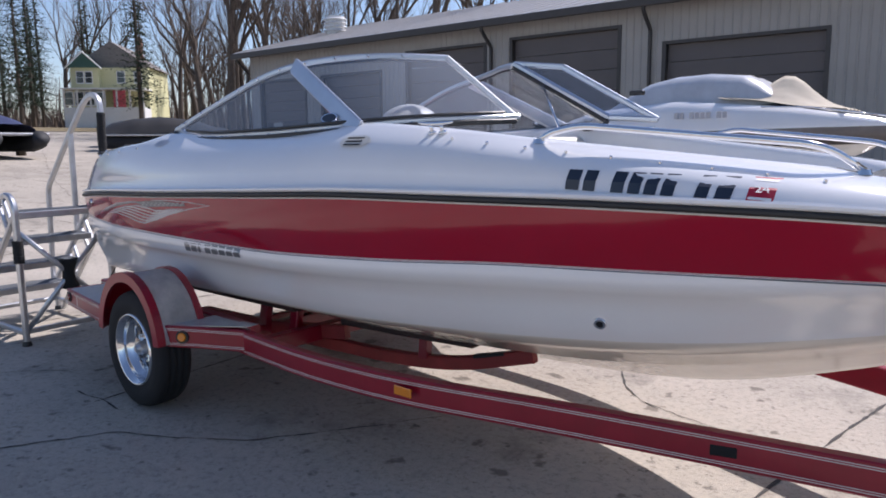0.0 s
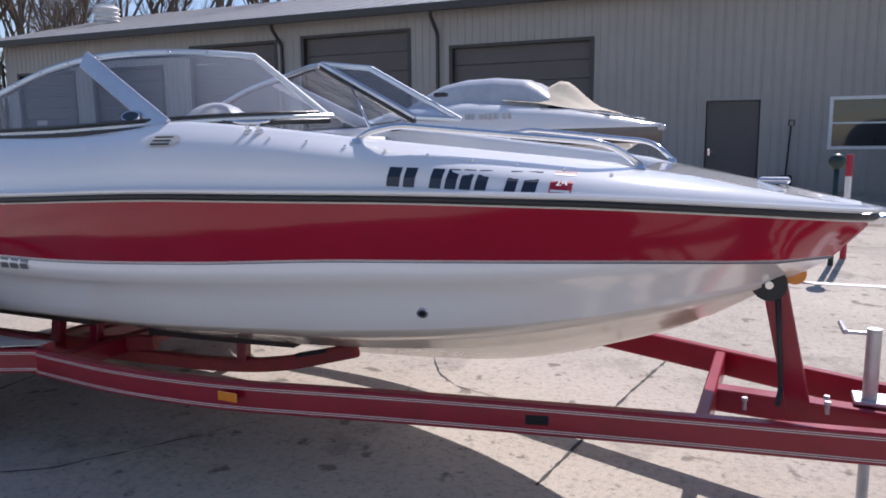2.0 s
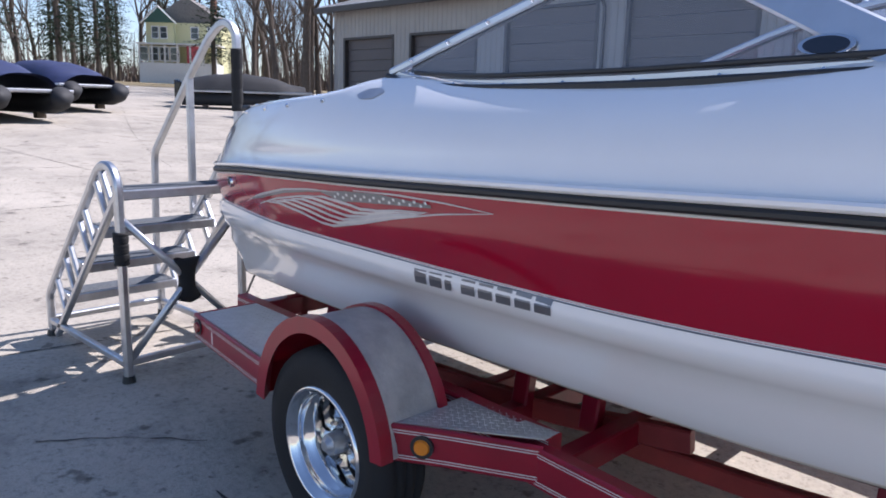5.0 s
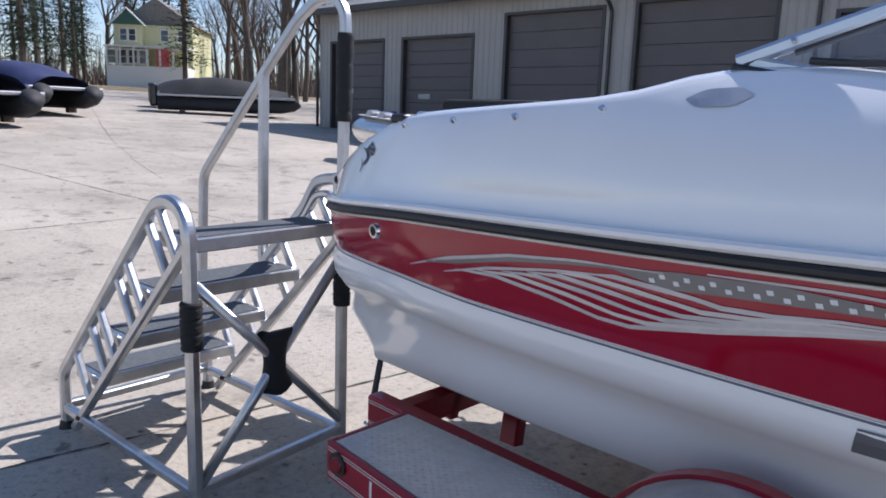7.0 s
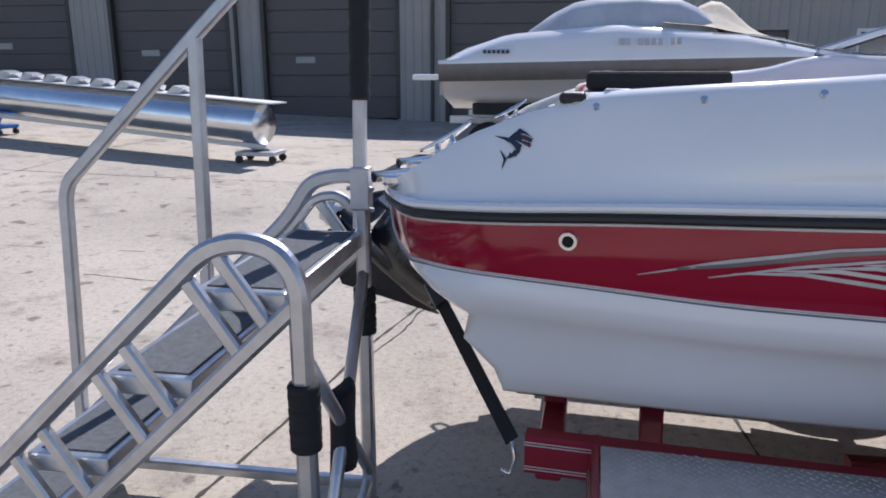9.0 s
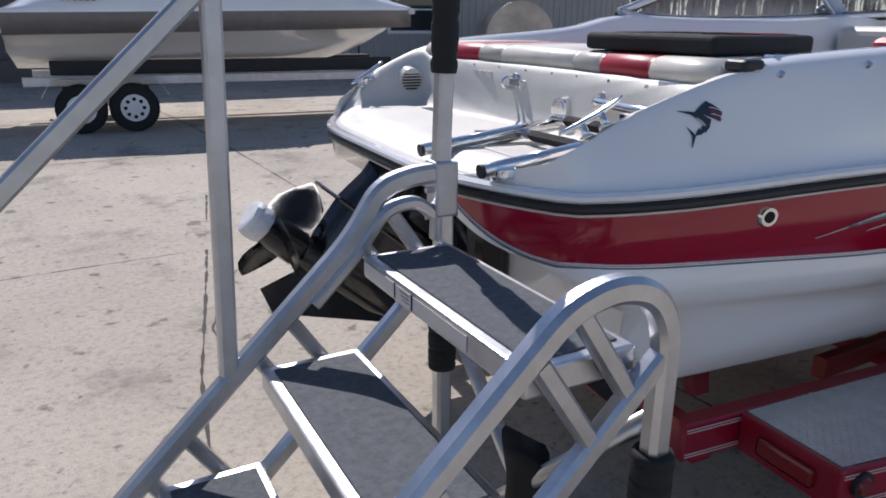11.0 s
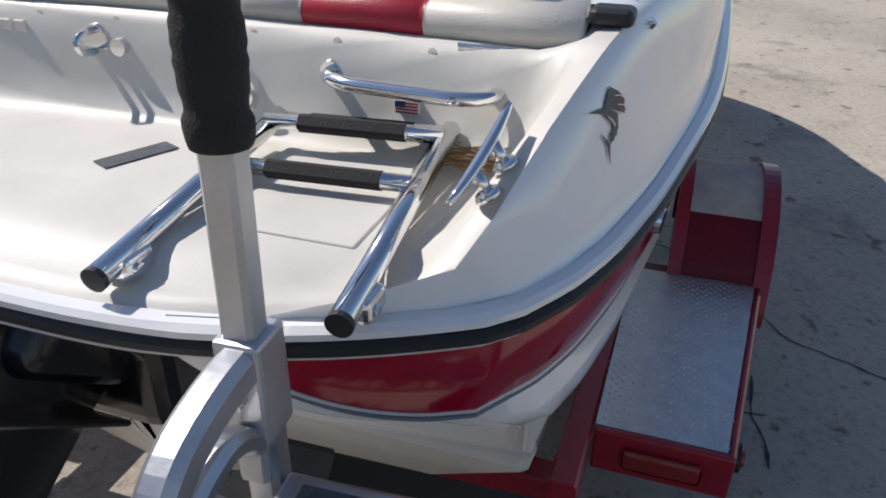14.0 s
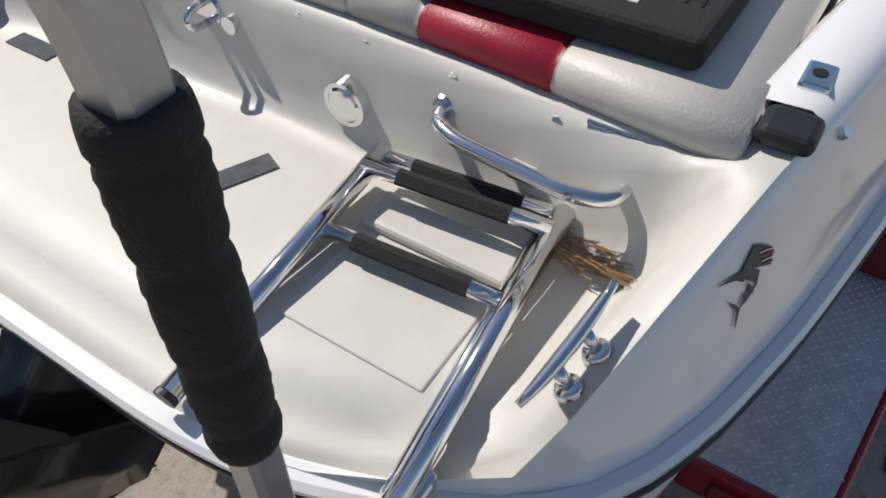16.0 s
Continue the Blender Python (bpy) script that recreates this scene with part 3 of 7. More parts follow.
def hull_lines():
    L = []
    keel = []
    for cu, cv in CORNER:
        keel.append((0.31, cv * 0.0, ZK(0.3)))
    for i in range(NS):
        s = 0.5 - 0.5 * math.cos(math.pi * i / (NS - 1))
        u = 0.31 + (5.62 - 0.31) * s
        keel.append((u, 0.0, ZK(u)))
    L.append(keel)
    low = line(0, lambda u: VC(u) * 0.55, lambda u: ZK(u) + (ZC(u) - ZK(u)) * 0.52, 0.315, 5.62, 0.45 / 0.79, 0.31)
    L.append(low)
    low2 = line(0, lambda u: VC(u) * 0.57, lambda u: ZK(u) + (ZC(u) - ZK(u)) * 0.5, 0.315, 5.62, 0.465 / 0.79, 0.31)
    L.append(low2)
    L.append(line(0, lambda u: VC(u) * 0.985, lambda u: ZC(u) - 0.012, 0.32, 5.62, 0.80 / 0.79, 0.31))
    L.append(line(0, VC, ZC, 0.32, 5.62, 0.81 / 0.79, 0.31))

    def vb(u):
        return max(0.0, B(u) - VBD(u)) if u < 5.6 else max(0.0, (5.79 - u) / 0.19 * (B(5.6) - VBD(5.6)))

    def between(t, bulge, aft):
        def v(u):
            uu = min(u, 5.62)
            return (VC(uu) * (1 - t) + vb(u) * t) + bulge * min(1, max(0, (5.4 - u) / 0.8))

        def z(u):
            return ZC(min(u, 5.62)) * (1 - t) + ZB(u) * t

        u1 = 5.62 * (1 - t) + 5.79 * t
        return line(0, lambda u: v(u) if u < u1 - 1e-6 else 0.0, z, aft + (0.14 if aft < 0.2 else 0.03), u1, (0.81 - 0.02 * t) / 0.79, aft)

    L.append(between(0.18, 0.0, 0.29))
    L.append(between(0.42, 0.0, 0.205))
    L.append(between(0.62, 0.002, 0.125))
    L.append(between(0.68, 0.016, 0.095))
    L.append(between(0.80, 0.028, 0.055))
    L.append(between(0.93, 0.022, 0.02))
    L.append(line(0, lambda u: vb(u) if u < 5.78 else 0.0, ZB, 0.16, 5.79, 0.80 / 0.79, 0.008))
    for t in RED_T:
        def vm(u, t=t):
            return (vb(u) * (1 - t) + B(u) * t) + 0.012 * math.sin(math.pi * t) * min(1, max(0, (5.6 - u))) if u < 5.79 + 0.13 * t else 0.0
        L.append(line(0, vm, lambda u, t=t: ZB(u) * (1 - t) + ZR(u) * t, 0.16 - 0.02 * t, 5.79 + 0.14 * t, 1.0, 0.008 * (1 - t)))
    L.append(line(0, lambda u: B(u) - 0.004 if u < 5.925 else 0.0, lambda u: ZR(u) - 0.02, 0.14, 5.93, 1.0, 0.0))
    # the transom stands back under the platform; only the corner skirts reach aft
    for i in range(5, len(L) - 1):
        red, skirt = skirt_edges(i)
        au, av, az = L[i][0]
        gap = 0.036 - 0.031 * smooth01(0.08, 0.22, au)
        scale = (L[i][JN][1] - gap) / 0.79
        cols = np.interp(range(JN), (0, 12, JIN, JRED, JN - 1), (0.0, skirt - 0.05, skirt, red, 0.79))
        for j in range(JN):
            v = float(cols[j])
            f = smooth01(skirt, skirt - 0.05, v) if v < skirt else 0.0
            u = au + 0.112 * max(0.0, (v - 0.26) / 0.53) ** 2.1 * (1.0 if au < 0.2 else 0.06)
            L[i][j] = (u + (0.3 - u) * f if u < 0.3 else u, v * scale, az)
    return L


JN, JIN, JRED = len(CORNER), 20, 26


def skirt_edges(i):
    """Where, across the stern, the red band and the white skirt round it end on one hull line."""
    t = min(1.0, max(0.0, (i - 11) / 27))
    red = 0.785 - 0.30 * (1 - (1 - t) ** 1.4) ** 0.6
    return red, (red - 0.06 if i >= 11 else min(0.785, 0.725 + 0.03 * (11 - i)))


def build_hull():
    L = hull_lines()
    nr, nc = len(L), len(L[0])
    vs, fs, idx = [], [], []
    for side in (-1, 1):
        o = len(vs)
        vs += [(u, side * v, z) for row in L for u, v, z in row]
        for i in range(nr - 1):
            for j in range(nc - 1):
                q = (o + i * nc + j, o + i * nc + j + 1, o + (i + 1) * nc + j + 1, o + (i + 1) * nc + j)
                fs.append(q if side < 0 else q[::-1])
                idx.append(1 if i >= 11 and j >= JRED else (2 if i < 4 else 0))
    me = mesh_from("hull", vs, fs, [GEL_WHITE, GEL_RED, GEL_BOUNCE], idx, smooth=True)
    ob = put_mesh("hull", me, boat, "glossy white hull with a broad red band")
    return L


HULL = build_hull()


def side_strip(name, row, du, dz, w, h, material, out=0.004, start=3, label="", side=-1, stop=None):
    """A thin strip that follows a hull line."""
    bm = bmesh.new()
    pts = [(u, side * (v + out), z + dz) for u, v, z in HULL[row][start:stop]]
    sweep(bm, pts, rect(w, h, min(w, h) * 0.3))
    return put(name, bm, material, boat, label)


def rub_points(extra=0.0, dz=0.0, both=True):
    right = [(u, -(v + extra), z + dz) for u, v, z in HULL[-1]]
    right[-1] = (5.94 + extra, 0, ZR(5.94) - 0.02 + dz)
    left = [(u, -v, z) for u, v, z in right[1:-1]]
    return right + left[::-1]


def ring(name, extra, dz, w, h, material, label=""):
    pts = rub_points(extra, dz)
    bm = bmesh.new()
    sweep(bm, pts, rect(w, h, min(w, h) * 0.3), closed=True)
    return put(name, bm, material, boat, label, smooth=False)


ring("rub_rail", 0.008, 0.021, 0.027, 0.022, RUBBER, "black rubber rub rail")
ring("rail_cap", 0.004, 0.0455, 0.03, 0.023, GEL_WHITE, "white deck flange")
ring("pinstripe", 0.003, 0.005, 0.01, 0.008, STRIPE, "pale pinstripe")
for s in (-1, 1):
    # a pale and a dark line edge the red band, from the rub rail round the quarter to the bow
    for inward, drop, m, r in ((0.0, 0.004, STRIPE, 0.0026), (0.010, -0.005, STRIPE_DARK, 0.0032)):
        edge = []
        for i in range(36, 11, -1):
            u, v, z = HULL[i][JRED]
            edge.append((u - 0.001, s * (v - inward * (i - 11) / 25), z + drop * (36 - i) / 25))
        for u, v, z in HULL[11][JRED:-2]:
            edge.append((u, s * (v + 0.0012), z + drop))
        bm = bmesh.new()
        sweep(bm, edge, circle(r, 6))
        put("stripe", bm, m, boat)


def build_deck():
    """Deck sides from the rub rail to the shoulder, and the inner coaming."""
    us = [0.012, 0.03, 0.06, 0.1, 0.15, 0.2, 0.26, 0.32, 0.38, 0.45, 0.52, 0.6] + [0.7 + 0.1 * i for i in range(46)] + [5.28, 5.36, 5.44, 5.52, 5.6, 5.68, 5.76, 5.83, 5.88]
    rub_u = [p[0] for p in HULL[-1]][1:]
    rub_v = [p[1] for p in HULL[-1]][1:]

    def bb(u):
        return float(np.interp(u, rub_u, rub_v))

    cockpit = 5.05
    rows = []
    for u in us:
        b, zr, vs_, zs = bb(u), ZR(u) + 0.03, VS(u), ZS(u)
        vs_ = min(vs_, b)
        r = [(b - 0.002, zr), (b - 0.012, zr + 0.012)]
        f = smooth01(0.05, 0.5, u)
        ledge = smooth01(4.3, 5.0, u)
        for t in (0.2, 0.4, 0.6, 0.75, 0.87, 0.95):
            bul = 0.05 * math.sin(math.pi * t) * f * (1 - 0.4 * ledge) * smooth01(0.9, 2.6, u)
            quarter = (1 - smooth01(0.5, 0.95, u)) * smooth01(0.06, 0.3, u)
            power = 1.15 + 1.5 * (1 - smooth01(0.9, 2.6, u)) * smooth01(0.1, 0.35, u)
            steep = float(np.interp(t, (0, 0.2, 0.4, 0.6, 0.75, 0.87, 0.95, 1), (0, 0.18, 0.35, 0.51, 0.63, 0.75, 0.86, 1)))
            lean = t ** power * (1 - quarter) + steep * quarter
            r.append((b - 0.012 + (vs_ - b + 0.012) * lean + bul * 0.75, zr + 0.012 + (zs - zr - 0.012) * t + bul * 0.3))
        r.append((vs_, zs))
        if u > 0.5 and u < cockpit:
            w = 0.09 if u < 3.5 else 0.12
            w = min(w, vs_ * 0.6)
            lip = 0.012
            r += [(vs_ - 0.02, zs + lip), (vs_ - w, zs + lip * 0.7), (vs_ - w - 0.02, zs - 0.02), (max(vs_ - w - 0.05, 0.03), zs - 0.25), (max(vs_ - w - 0.09, 0.02), 0.82)]
        else:
            x = [(vs_ * k, zs + 0.012 * (1 - k)) for k in (0.97, 0.8, 0.6, 0.3, 0.0)]
            r += x
        rows.append([(u, v, z) for v, z in r])
    nc = len(rows[0])
    for side in (-1, 1):
        vs, fs = [], []
        for r in rows:
            vs += [(u, side * v, z) for u, v, z in r]
        for i in range(len(rows) - 1):
            for j in range(nc - 1):
                if rows[i][0][0] < 0.5 and j >= 8:
                    continue
                q = (i * nc + j, i * nc + j + 1, (i + 1) * nc + j + 1, (i + 1) * nc + j)
                fs.append(q[::-1] if side < 0 else q)
        put_mesh("deck_side", mesh_from("deck_side", vs, fs, GEL_WHITE, smooth=True), boat, "glossy white deck moulding")
    # cockpit floor
    bm = bmesh.new()
    box(bm, (0.9, -0.66, 0.78), (3.8, 0.66, 0.81), 0.01)
    put("cockpit_floor", bm, mat("grey_carpet", (0.25, 0.22, 0.20), 0.95, vary=0.2, bump=0.6), boat)


build_deck()

PLAT = 1.157
RUB_U = [p[0] for p in HULL[-1]][2:]
RUB_V = [p[1] for p in HULL[-1]][2:]


def build_platform():
    """Moulded swim platform with a raised rear wall and curving side horns."""
    ws = [-1 + 2 * i / 60 for i in range(61)]
    us = [0.001, 0.006, 0.018, 0.035, 0.06, 0.09, 0.13, 0.18, 0.24, 0.3, 0.36, 0.40, 0.42, 0.435, 0.45, 0.465, 0.48, 0.495, 0.51, 0.525]
    edge_v = [0.0, 0.2, 0.4, 0.55, 0.62, 0.68, 0.72]
    vs = []
    for u in us:
        vo = min(VS(max(u, 0.03)), float(np.interp(u + 0.004, RUB_U, RUB_V)) - 0.004)
        zo = ZS(max(u, 0.03))
        for w in ws:
            v = w * vo
            a = abs(w)
            du = u - float(np.interp(abs(v), [c[1] for c in CORNER], [c[0] for c in CORNER]))
            lip = smooth01(0.0, 0.02, du) * 0.03 + smooth01(0.03, 0.08, du) * 0.022
            z = PLAT - 0.052 + lip
            z -= 0.012 * math.exp(-((du - 0.045) / 0.012) ** 2)
            rear = smooth01(0.41, 0.48, u + 0.05 * (v / 0.8) ** 2) * 0.19
            z = z + rear
            rise = smooth01(0.86, 0.985, a) * smooth01(0.06, 0.2, u)
            z = z + (max(zo, z) - z) * rise
            e = float(np.interp(abs(v), [c[1] for c in CORNER], [c[0] for c in CORNER]))
            uu = max(u, e)
            vs.append((uu, v, z))
    me = mesh_from("swim_platform", vs, grid_faces(len(us), len(ws), True), GEL_CREAM, smooth=True)
    put_mesh("swim_platform", me, boat, "cream moulded swim platform with rear wall")
    # underside of the overhang
    vs = []
    for u in (0.01, 0.16, 0.32):
        for w in ws:
            vs.append((max(u, float(np.interp(abs(w * 0.78), [c[1] for c in CORNER], [c[0] for c in CORNER]))), w * 0.78, 1.068 - u * 0.05))
    put_mesh("platform_underside", mesh_from("platform_underside", vs, grid_faces(3, len(ws)), GEL_WHITE, smooth=True), boat)


build_platform()


def extend_stern(reach, upto):
    """Draws the moulded stern shapes aft in a smooth taper."""
    for ob in boat.children:
        for p in ob.data.vertices:
            if p.co.x < upto:
                p.co.x -= reach * (1 - max(p.co.x, 0.0) / upto) ** 1.2 * smooth01(0.72, 0.93, p.co.z)


extend_stern(0.12, 0.33)

# ---- parts on the boat ----
from mathutils.bvhtree import BVHTree


def surface_tree():
    vs, fs = [], []
    for ob in boat.children:
        if ob.name.split(".")[0] in ("hull", "deck_side"):
            o = len(vs)
            vs += [v.co.copy() for v in ob.data.vertices]
            fs += [tuple(o + i for i in p.vertices) for p in ob.data.polygons]
    return BVHTree.FromPolygons(vs, fs)


SURF = surface_tree()


def on_side(u, z, side=-1, out=0.003):
    hit = SURF.ray_cast(Vector((u, side * 3.0, z)), Vector((0, -side, 0)))
    v = hit[0].y if hit[0] is not None else side * 1.0
    return (u, v + side * out, z)


def decal(name, top, bot, material, label="", n=8, side=-1, out=0.003, parent=None):
    """A film on the hull side between two curves given as (u, z) points."""
    def at(c, t):
        t *= len(c) - 1
        i = min(int(t), len(c) - 2)
        f = t - i
        return c[i][0] * (1 - f) + c[i + 1][0] * f, c[i][1] * (1 - f) + c[i + 1][1] * f
    vs = []
    for r in range(3):
        for i in range(n + 1):
            a, b = at(top, i / n), at(bot, i / n)
            f = r / 2
            vs.append(on_side(a[0] * (1 - f) + b[0] * f, a[1] * (1 - f) + b[1] * f, side, out))
    return put_mesh(name, mesh_from(name, vs, grid_faces(3, n + 1), material), parent or boat, label)


def bar(name, u0, u1, z0, z1, h, material, lean=0.0, parent=None):
    return decal(name, [(u0 + lean, z0 + h), (u1 + lean, z1 + h)], [(u0, z0), (u1, z1)], material, n=2, parent=parent)


# registration characters as bars, and the year sticker
for a, b in ((801, 829), (832, 857), (880, 905), (908, 932), (934, 958), (961, 985), (1013, 1036), (1042, 1070)):
    ua, ub = 4.27 + (a - 801) * 0.00199, 4.27 + (b - 801) * 0.00199
    za, zb = 1.285 - (ua - 4.27) * 0.04, 1.285 - (ub - 4.27) * 0.04
    bar("number_bar", ua + 0.004, ub - 0.004, za, zb, 0.07, DECAL_DARK, 0.008)
bar("year_sticker", 4.845, 4.92, 1.262, 1.257, 0.072, DECAL_RED)
bar("sticker_bar", 4.85, 4.915, 1.3225, 1.3175, 0.006, WHITE_PAINT).location.y = -0.002
bar("sticker_bar", 4.85, 4.915, 1.266, 1.261, 0.008, WHITE_PAINT).location.y = -0.002


def text_mesh(name, words, size, material, m, parent, label=""):
    cu = bpy.data.curves.new(name, "FONT")
    cu.body, cu.size, cu.extrude = words, size, 0.0006
    cu.align_x, cu.align_y = "CENTER", "CENTER"
    tmp = new(name, cu)
    me = bpy.data.meshes.new_from_object(tmp.evaluated_get(bpy.context.evaluated_depsgraph_get()))
    bpy.data.objects.remove(tmp)
    me.materials.clear()
    me.materials.append(material)
    ob = put_mesh(name, me, parent, label)
    ob.matrix_local = m
    return ob


p0, p1, p2 = Vector(on_side(4.855, 1.295, out=0.0065)), Vector(on_side(4.91, 1.295, out=0.0065)), Vector(on_side(4.88, 1.32, out=0.0065))
ex = (p1 - p0).normalized()
ez = ex.cross(p2 - p0).normalized()
ey = ez.cross(ex)
mm = Matrix((ex, ey, ez)).transposed().to_4x4()
mm.translation = (p0 + p1) / 2
text_mesh("year_digits", "24", 0.046, WHITE_PAINT, mm, boat, "white year digits")

# maker's name on the hull as plain bars
for i in range(8):
    ua = 1.813 + i * 0.073
    bar("name_bar", ua, ua + (0.03 if i == 2 else 0.058), 0.853 + i * 0.0018, 0.8545 + i * 0.0018, 0.05, DECAL_GREY, 0.008)

# waving-flag graphic: swooshes, stripes and a dark starred field
decal("flag_swoosh", [(0.655, 0.996), (0.83, 1.049), (1.06, 1.094), (1.25, 1.113), (1.46, 1.120)], [(0.655, 0.994), (0.84, 1.041), (1.06, 1.086), (1.25, 1.107), (1.46, 1.118)], DECAL_SILVER, n=18)
decal("flag_swoosh", [(0.74, 1.022), (0.85, 1.043), (1.06, 1.085), (1.25, 1.106), (1.40, 1.114)], [(0.74, 1.016), (0.86, 1.034), (1.06, 1.075), (1.25, 1.100), (1.40, 1.112)], DECAL_GREY, n=18)
decal("flag_swoosh", [(0.81, 1.005), (0.99, 1.050), (1.19, 1.080), (1.37, 1.096)], [(0.81, 1.002), (0.99, 1.042), (1.19, 1.074), (1.37, 1.092)], DECAL_SILVER, n=16)
for k in range(6):
    top = [(0.86 + 0.085 * k, 1.020 + 0.0135 * k), (1.00 + 0.07 * k, 1.034 + 0.0125 * k), (1.17 + 0.055 * k, 1.016 + 0.015 * k), (1.30 + 0.045 * k, 0.992 + 0.0185 * k), (1.38 + 0.04 * k, 0.990 + 0.0175 * k), (1.50 + 0.035 * k, 1.012 + 0.014 * k), (1.66 + 0.025 * k, 1.048 + 0.0095 * k), (1.86 + 0.015 * k, 1.084 + 0.004 * k)]
    wide = (0.002, 0.010, 0.011, 0.009, 0.010, 0.009, 0.006, 0.002)
    decal("flag_stripe", top, [(u, z - w) for (u, z), w in zip(top, wide)], DECAL_SILVER if k % 3 != 1 else STRIPE, n=28)
decal("flag_field", [(1.33, 1.110), (1.5, 1.127), (1.68, 1.136), (1.95, 1.128)], [(1.47, 1.087), (1.58, 1.096), (1.74, 1.106), (1.95, 1.118)], DECAL_GREY, n=18)
for k in range(20):
    u = 1.43 + 0.052 * (k // 2)
    z = 1.101 + 0.0022 * (k // 2) + (0.011 if k % 2 else 0.0)
    if k % 2:
        u += 0.022
    decal("star", [(u, z + 0.004), (u + 0.012, z + 0.005)], [(u + 0.003, z - 0.005), (u + 0.015, z - 0.004)], WHITE_PAINT, n=2, out=0.0045)
decal("flag_swoosh", [(1.42, 0.996), (1.56, 1.022), (1.75, 1.064), (1.98, 1.106), (2.21, 1.134)], [(1.42, 0.990), (1.56, 1.014), (1.75, 1.057), (1.98, 1.101), (2.21, 1.132)], DECAL_SILVER, n=22)
decal("flag_swoosh", [(1.55, 1.135), (1.78, 1.146), (2.0, 1.144), (2.21, 1.134)], [(1.55, 1.132), (1.78, 1.140), (2.0, 1.139), (2.21, 1.132)], DECAL_SILVER, n=16)

# sailfish decal
def fish(top, bot, m, n=8, out=0.003):
    f = lambda c: [(0.316 + x * 0.00081, 1.225 + z * 0.00085) for x, z in c]
    decal("fish_decal", f(top), f(bot), m, n=n, out=out)


fish([(-30, 92), (7, 90), (32, 85), (60, 70), (53, 48), (29, 32), (8, 28)], [(-30, 91), (5, 82), (25, 68), (36, 58), (30, 46), (15, 36), (5, 22)], DECAL_DARK, 18)
fish([(15, 88), (50, 117), (72, 106), (92, 90)], [(17, 85), (42, 82), (62, 74), (85, 64)], DECAL_DARK, 12, 0.0035)
for k in range(4):
    fish([(56 + 2 * k, 102 - 8 * k), (70, 100 - 8 * k), (90, 92 - 7 * k)], [(56 + 2 * k, 100 - 8 * k), (70, 98 - 8 * k), (90, 90 - 7 * k)], DECAL_RED if k % 2 else WHITE_PAINT, 4, 0.005)
fish([(18, 78), (34, 66), (42, 56)], [(19, 73), (32, 61), (38, 53)], DECAL_SILVER, 6, 0.005)
fish([(-12, 55), (6, 38), (12, 30)], [(-9, 50), (2, 30), (8, 22)], DECAL_DARK, 6)
fish([(4, 30), (14, 30)], [(-1, 0), (1, -1)], DECAL_DARK, 5)
fish([(20, 46), (26, 48)], [(22, 32), (24, 32)], DECAL_DARK, 3)
fish([(44, 52), (50, 54)], [(40, 36), (43, 36)], DECAL_DARK, 3)


def ring_fitting(name, u, z, r, side=-1, label="", inner=True, out=0.004):
    p = Vector(on_side(u, z, side, out))
    q = Vector(on_side(u + 0.03, z, side, out)) - p
    w = Vector(on_side(u, z + 0.03, side, out)) - p
    nrm = q.cross(w).normalized()
    if nrm.y * side < 0:
        nrm = -nrm
    bm = bmesh.new()
    cyl(bm, p - nrm * 0.004, p + nrm * 0.006, r, r * 0.85, 24)
    ob = put(name, bm, CHROME, boat, label)
    if inner:
        bm = bmesh.new()
        cyl(bm, p + nrm * 0.002, p + nrm * 0.0068, r * 0.55, None, 20)
        put("bore", bm, DARK_HOLE, ob)
    return ob


ring_fitting("through_hull", 0.49, 1.066, 0.026, label="chrome through-hull outlet")
ring_fitting("drain_fitting", 4.31, 0.765, 0.026, label="chrome drain fitting")
for i in range(14):
    u = 0.54 + 0.235 * i
    if u < 1.45:
        z = ZS(u) - 0.02
        ring_fitting("snap_stud", u, z, 0.009, inner=False, label="")
for i in range(9):
    u = 3.75 + 0.16 * i
    ring_fitting("snap_stud", u, ZS(u) - 0.025, 0.007, inner=False)
# vent grille, builder's badge, moulding highlights
decal("side_vent", [(3.17, 1.472), (3.20, 1.485), (3.31, 1.485), (3.34, 1.472)], [(3.17, 1.452), (3.20, 1.437), (3.31, 1.437), (3.34, 1.452)], GEL_CREAM, "cream oval louvre vent", out=0.008)
for k in range(3):
    decal("louvre", [(3.205, 1.478 - 0.014 * k), (3.305, 1.478 - 0.014 * k)], [(3.205, 1.472 - 0.014 * k), (3.305, 1.472 - 0.014 * k)], DARK_HOLE, n=3, out=0.011)
decal("badge", [(1.42, 1.462), (1.45, 1.482), (1.52, 1.486), (1.55, 1.472)], [(1.42, 1.458), (1.45, 1.444), (1.52, 1.447), (1.55, 1.466)], ALU_DULL, "oval silver badge", out=0.005)


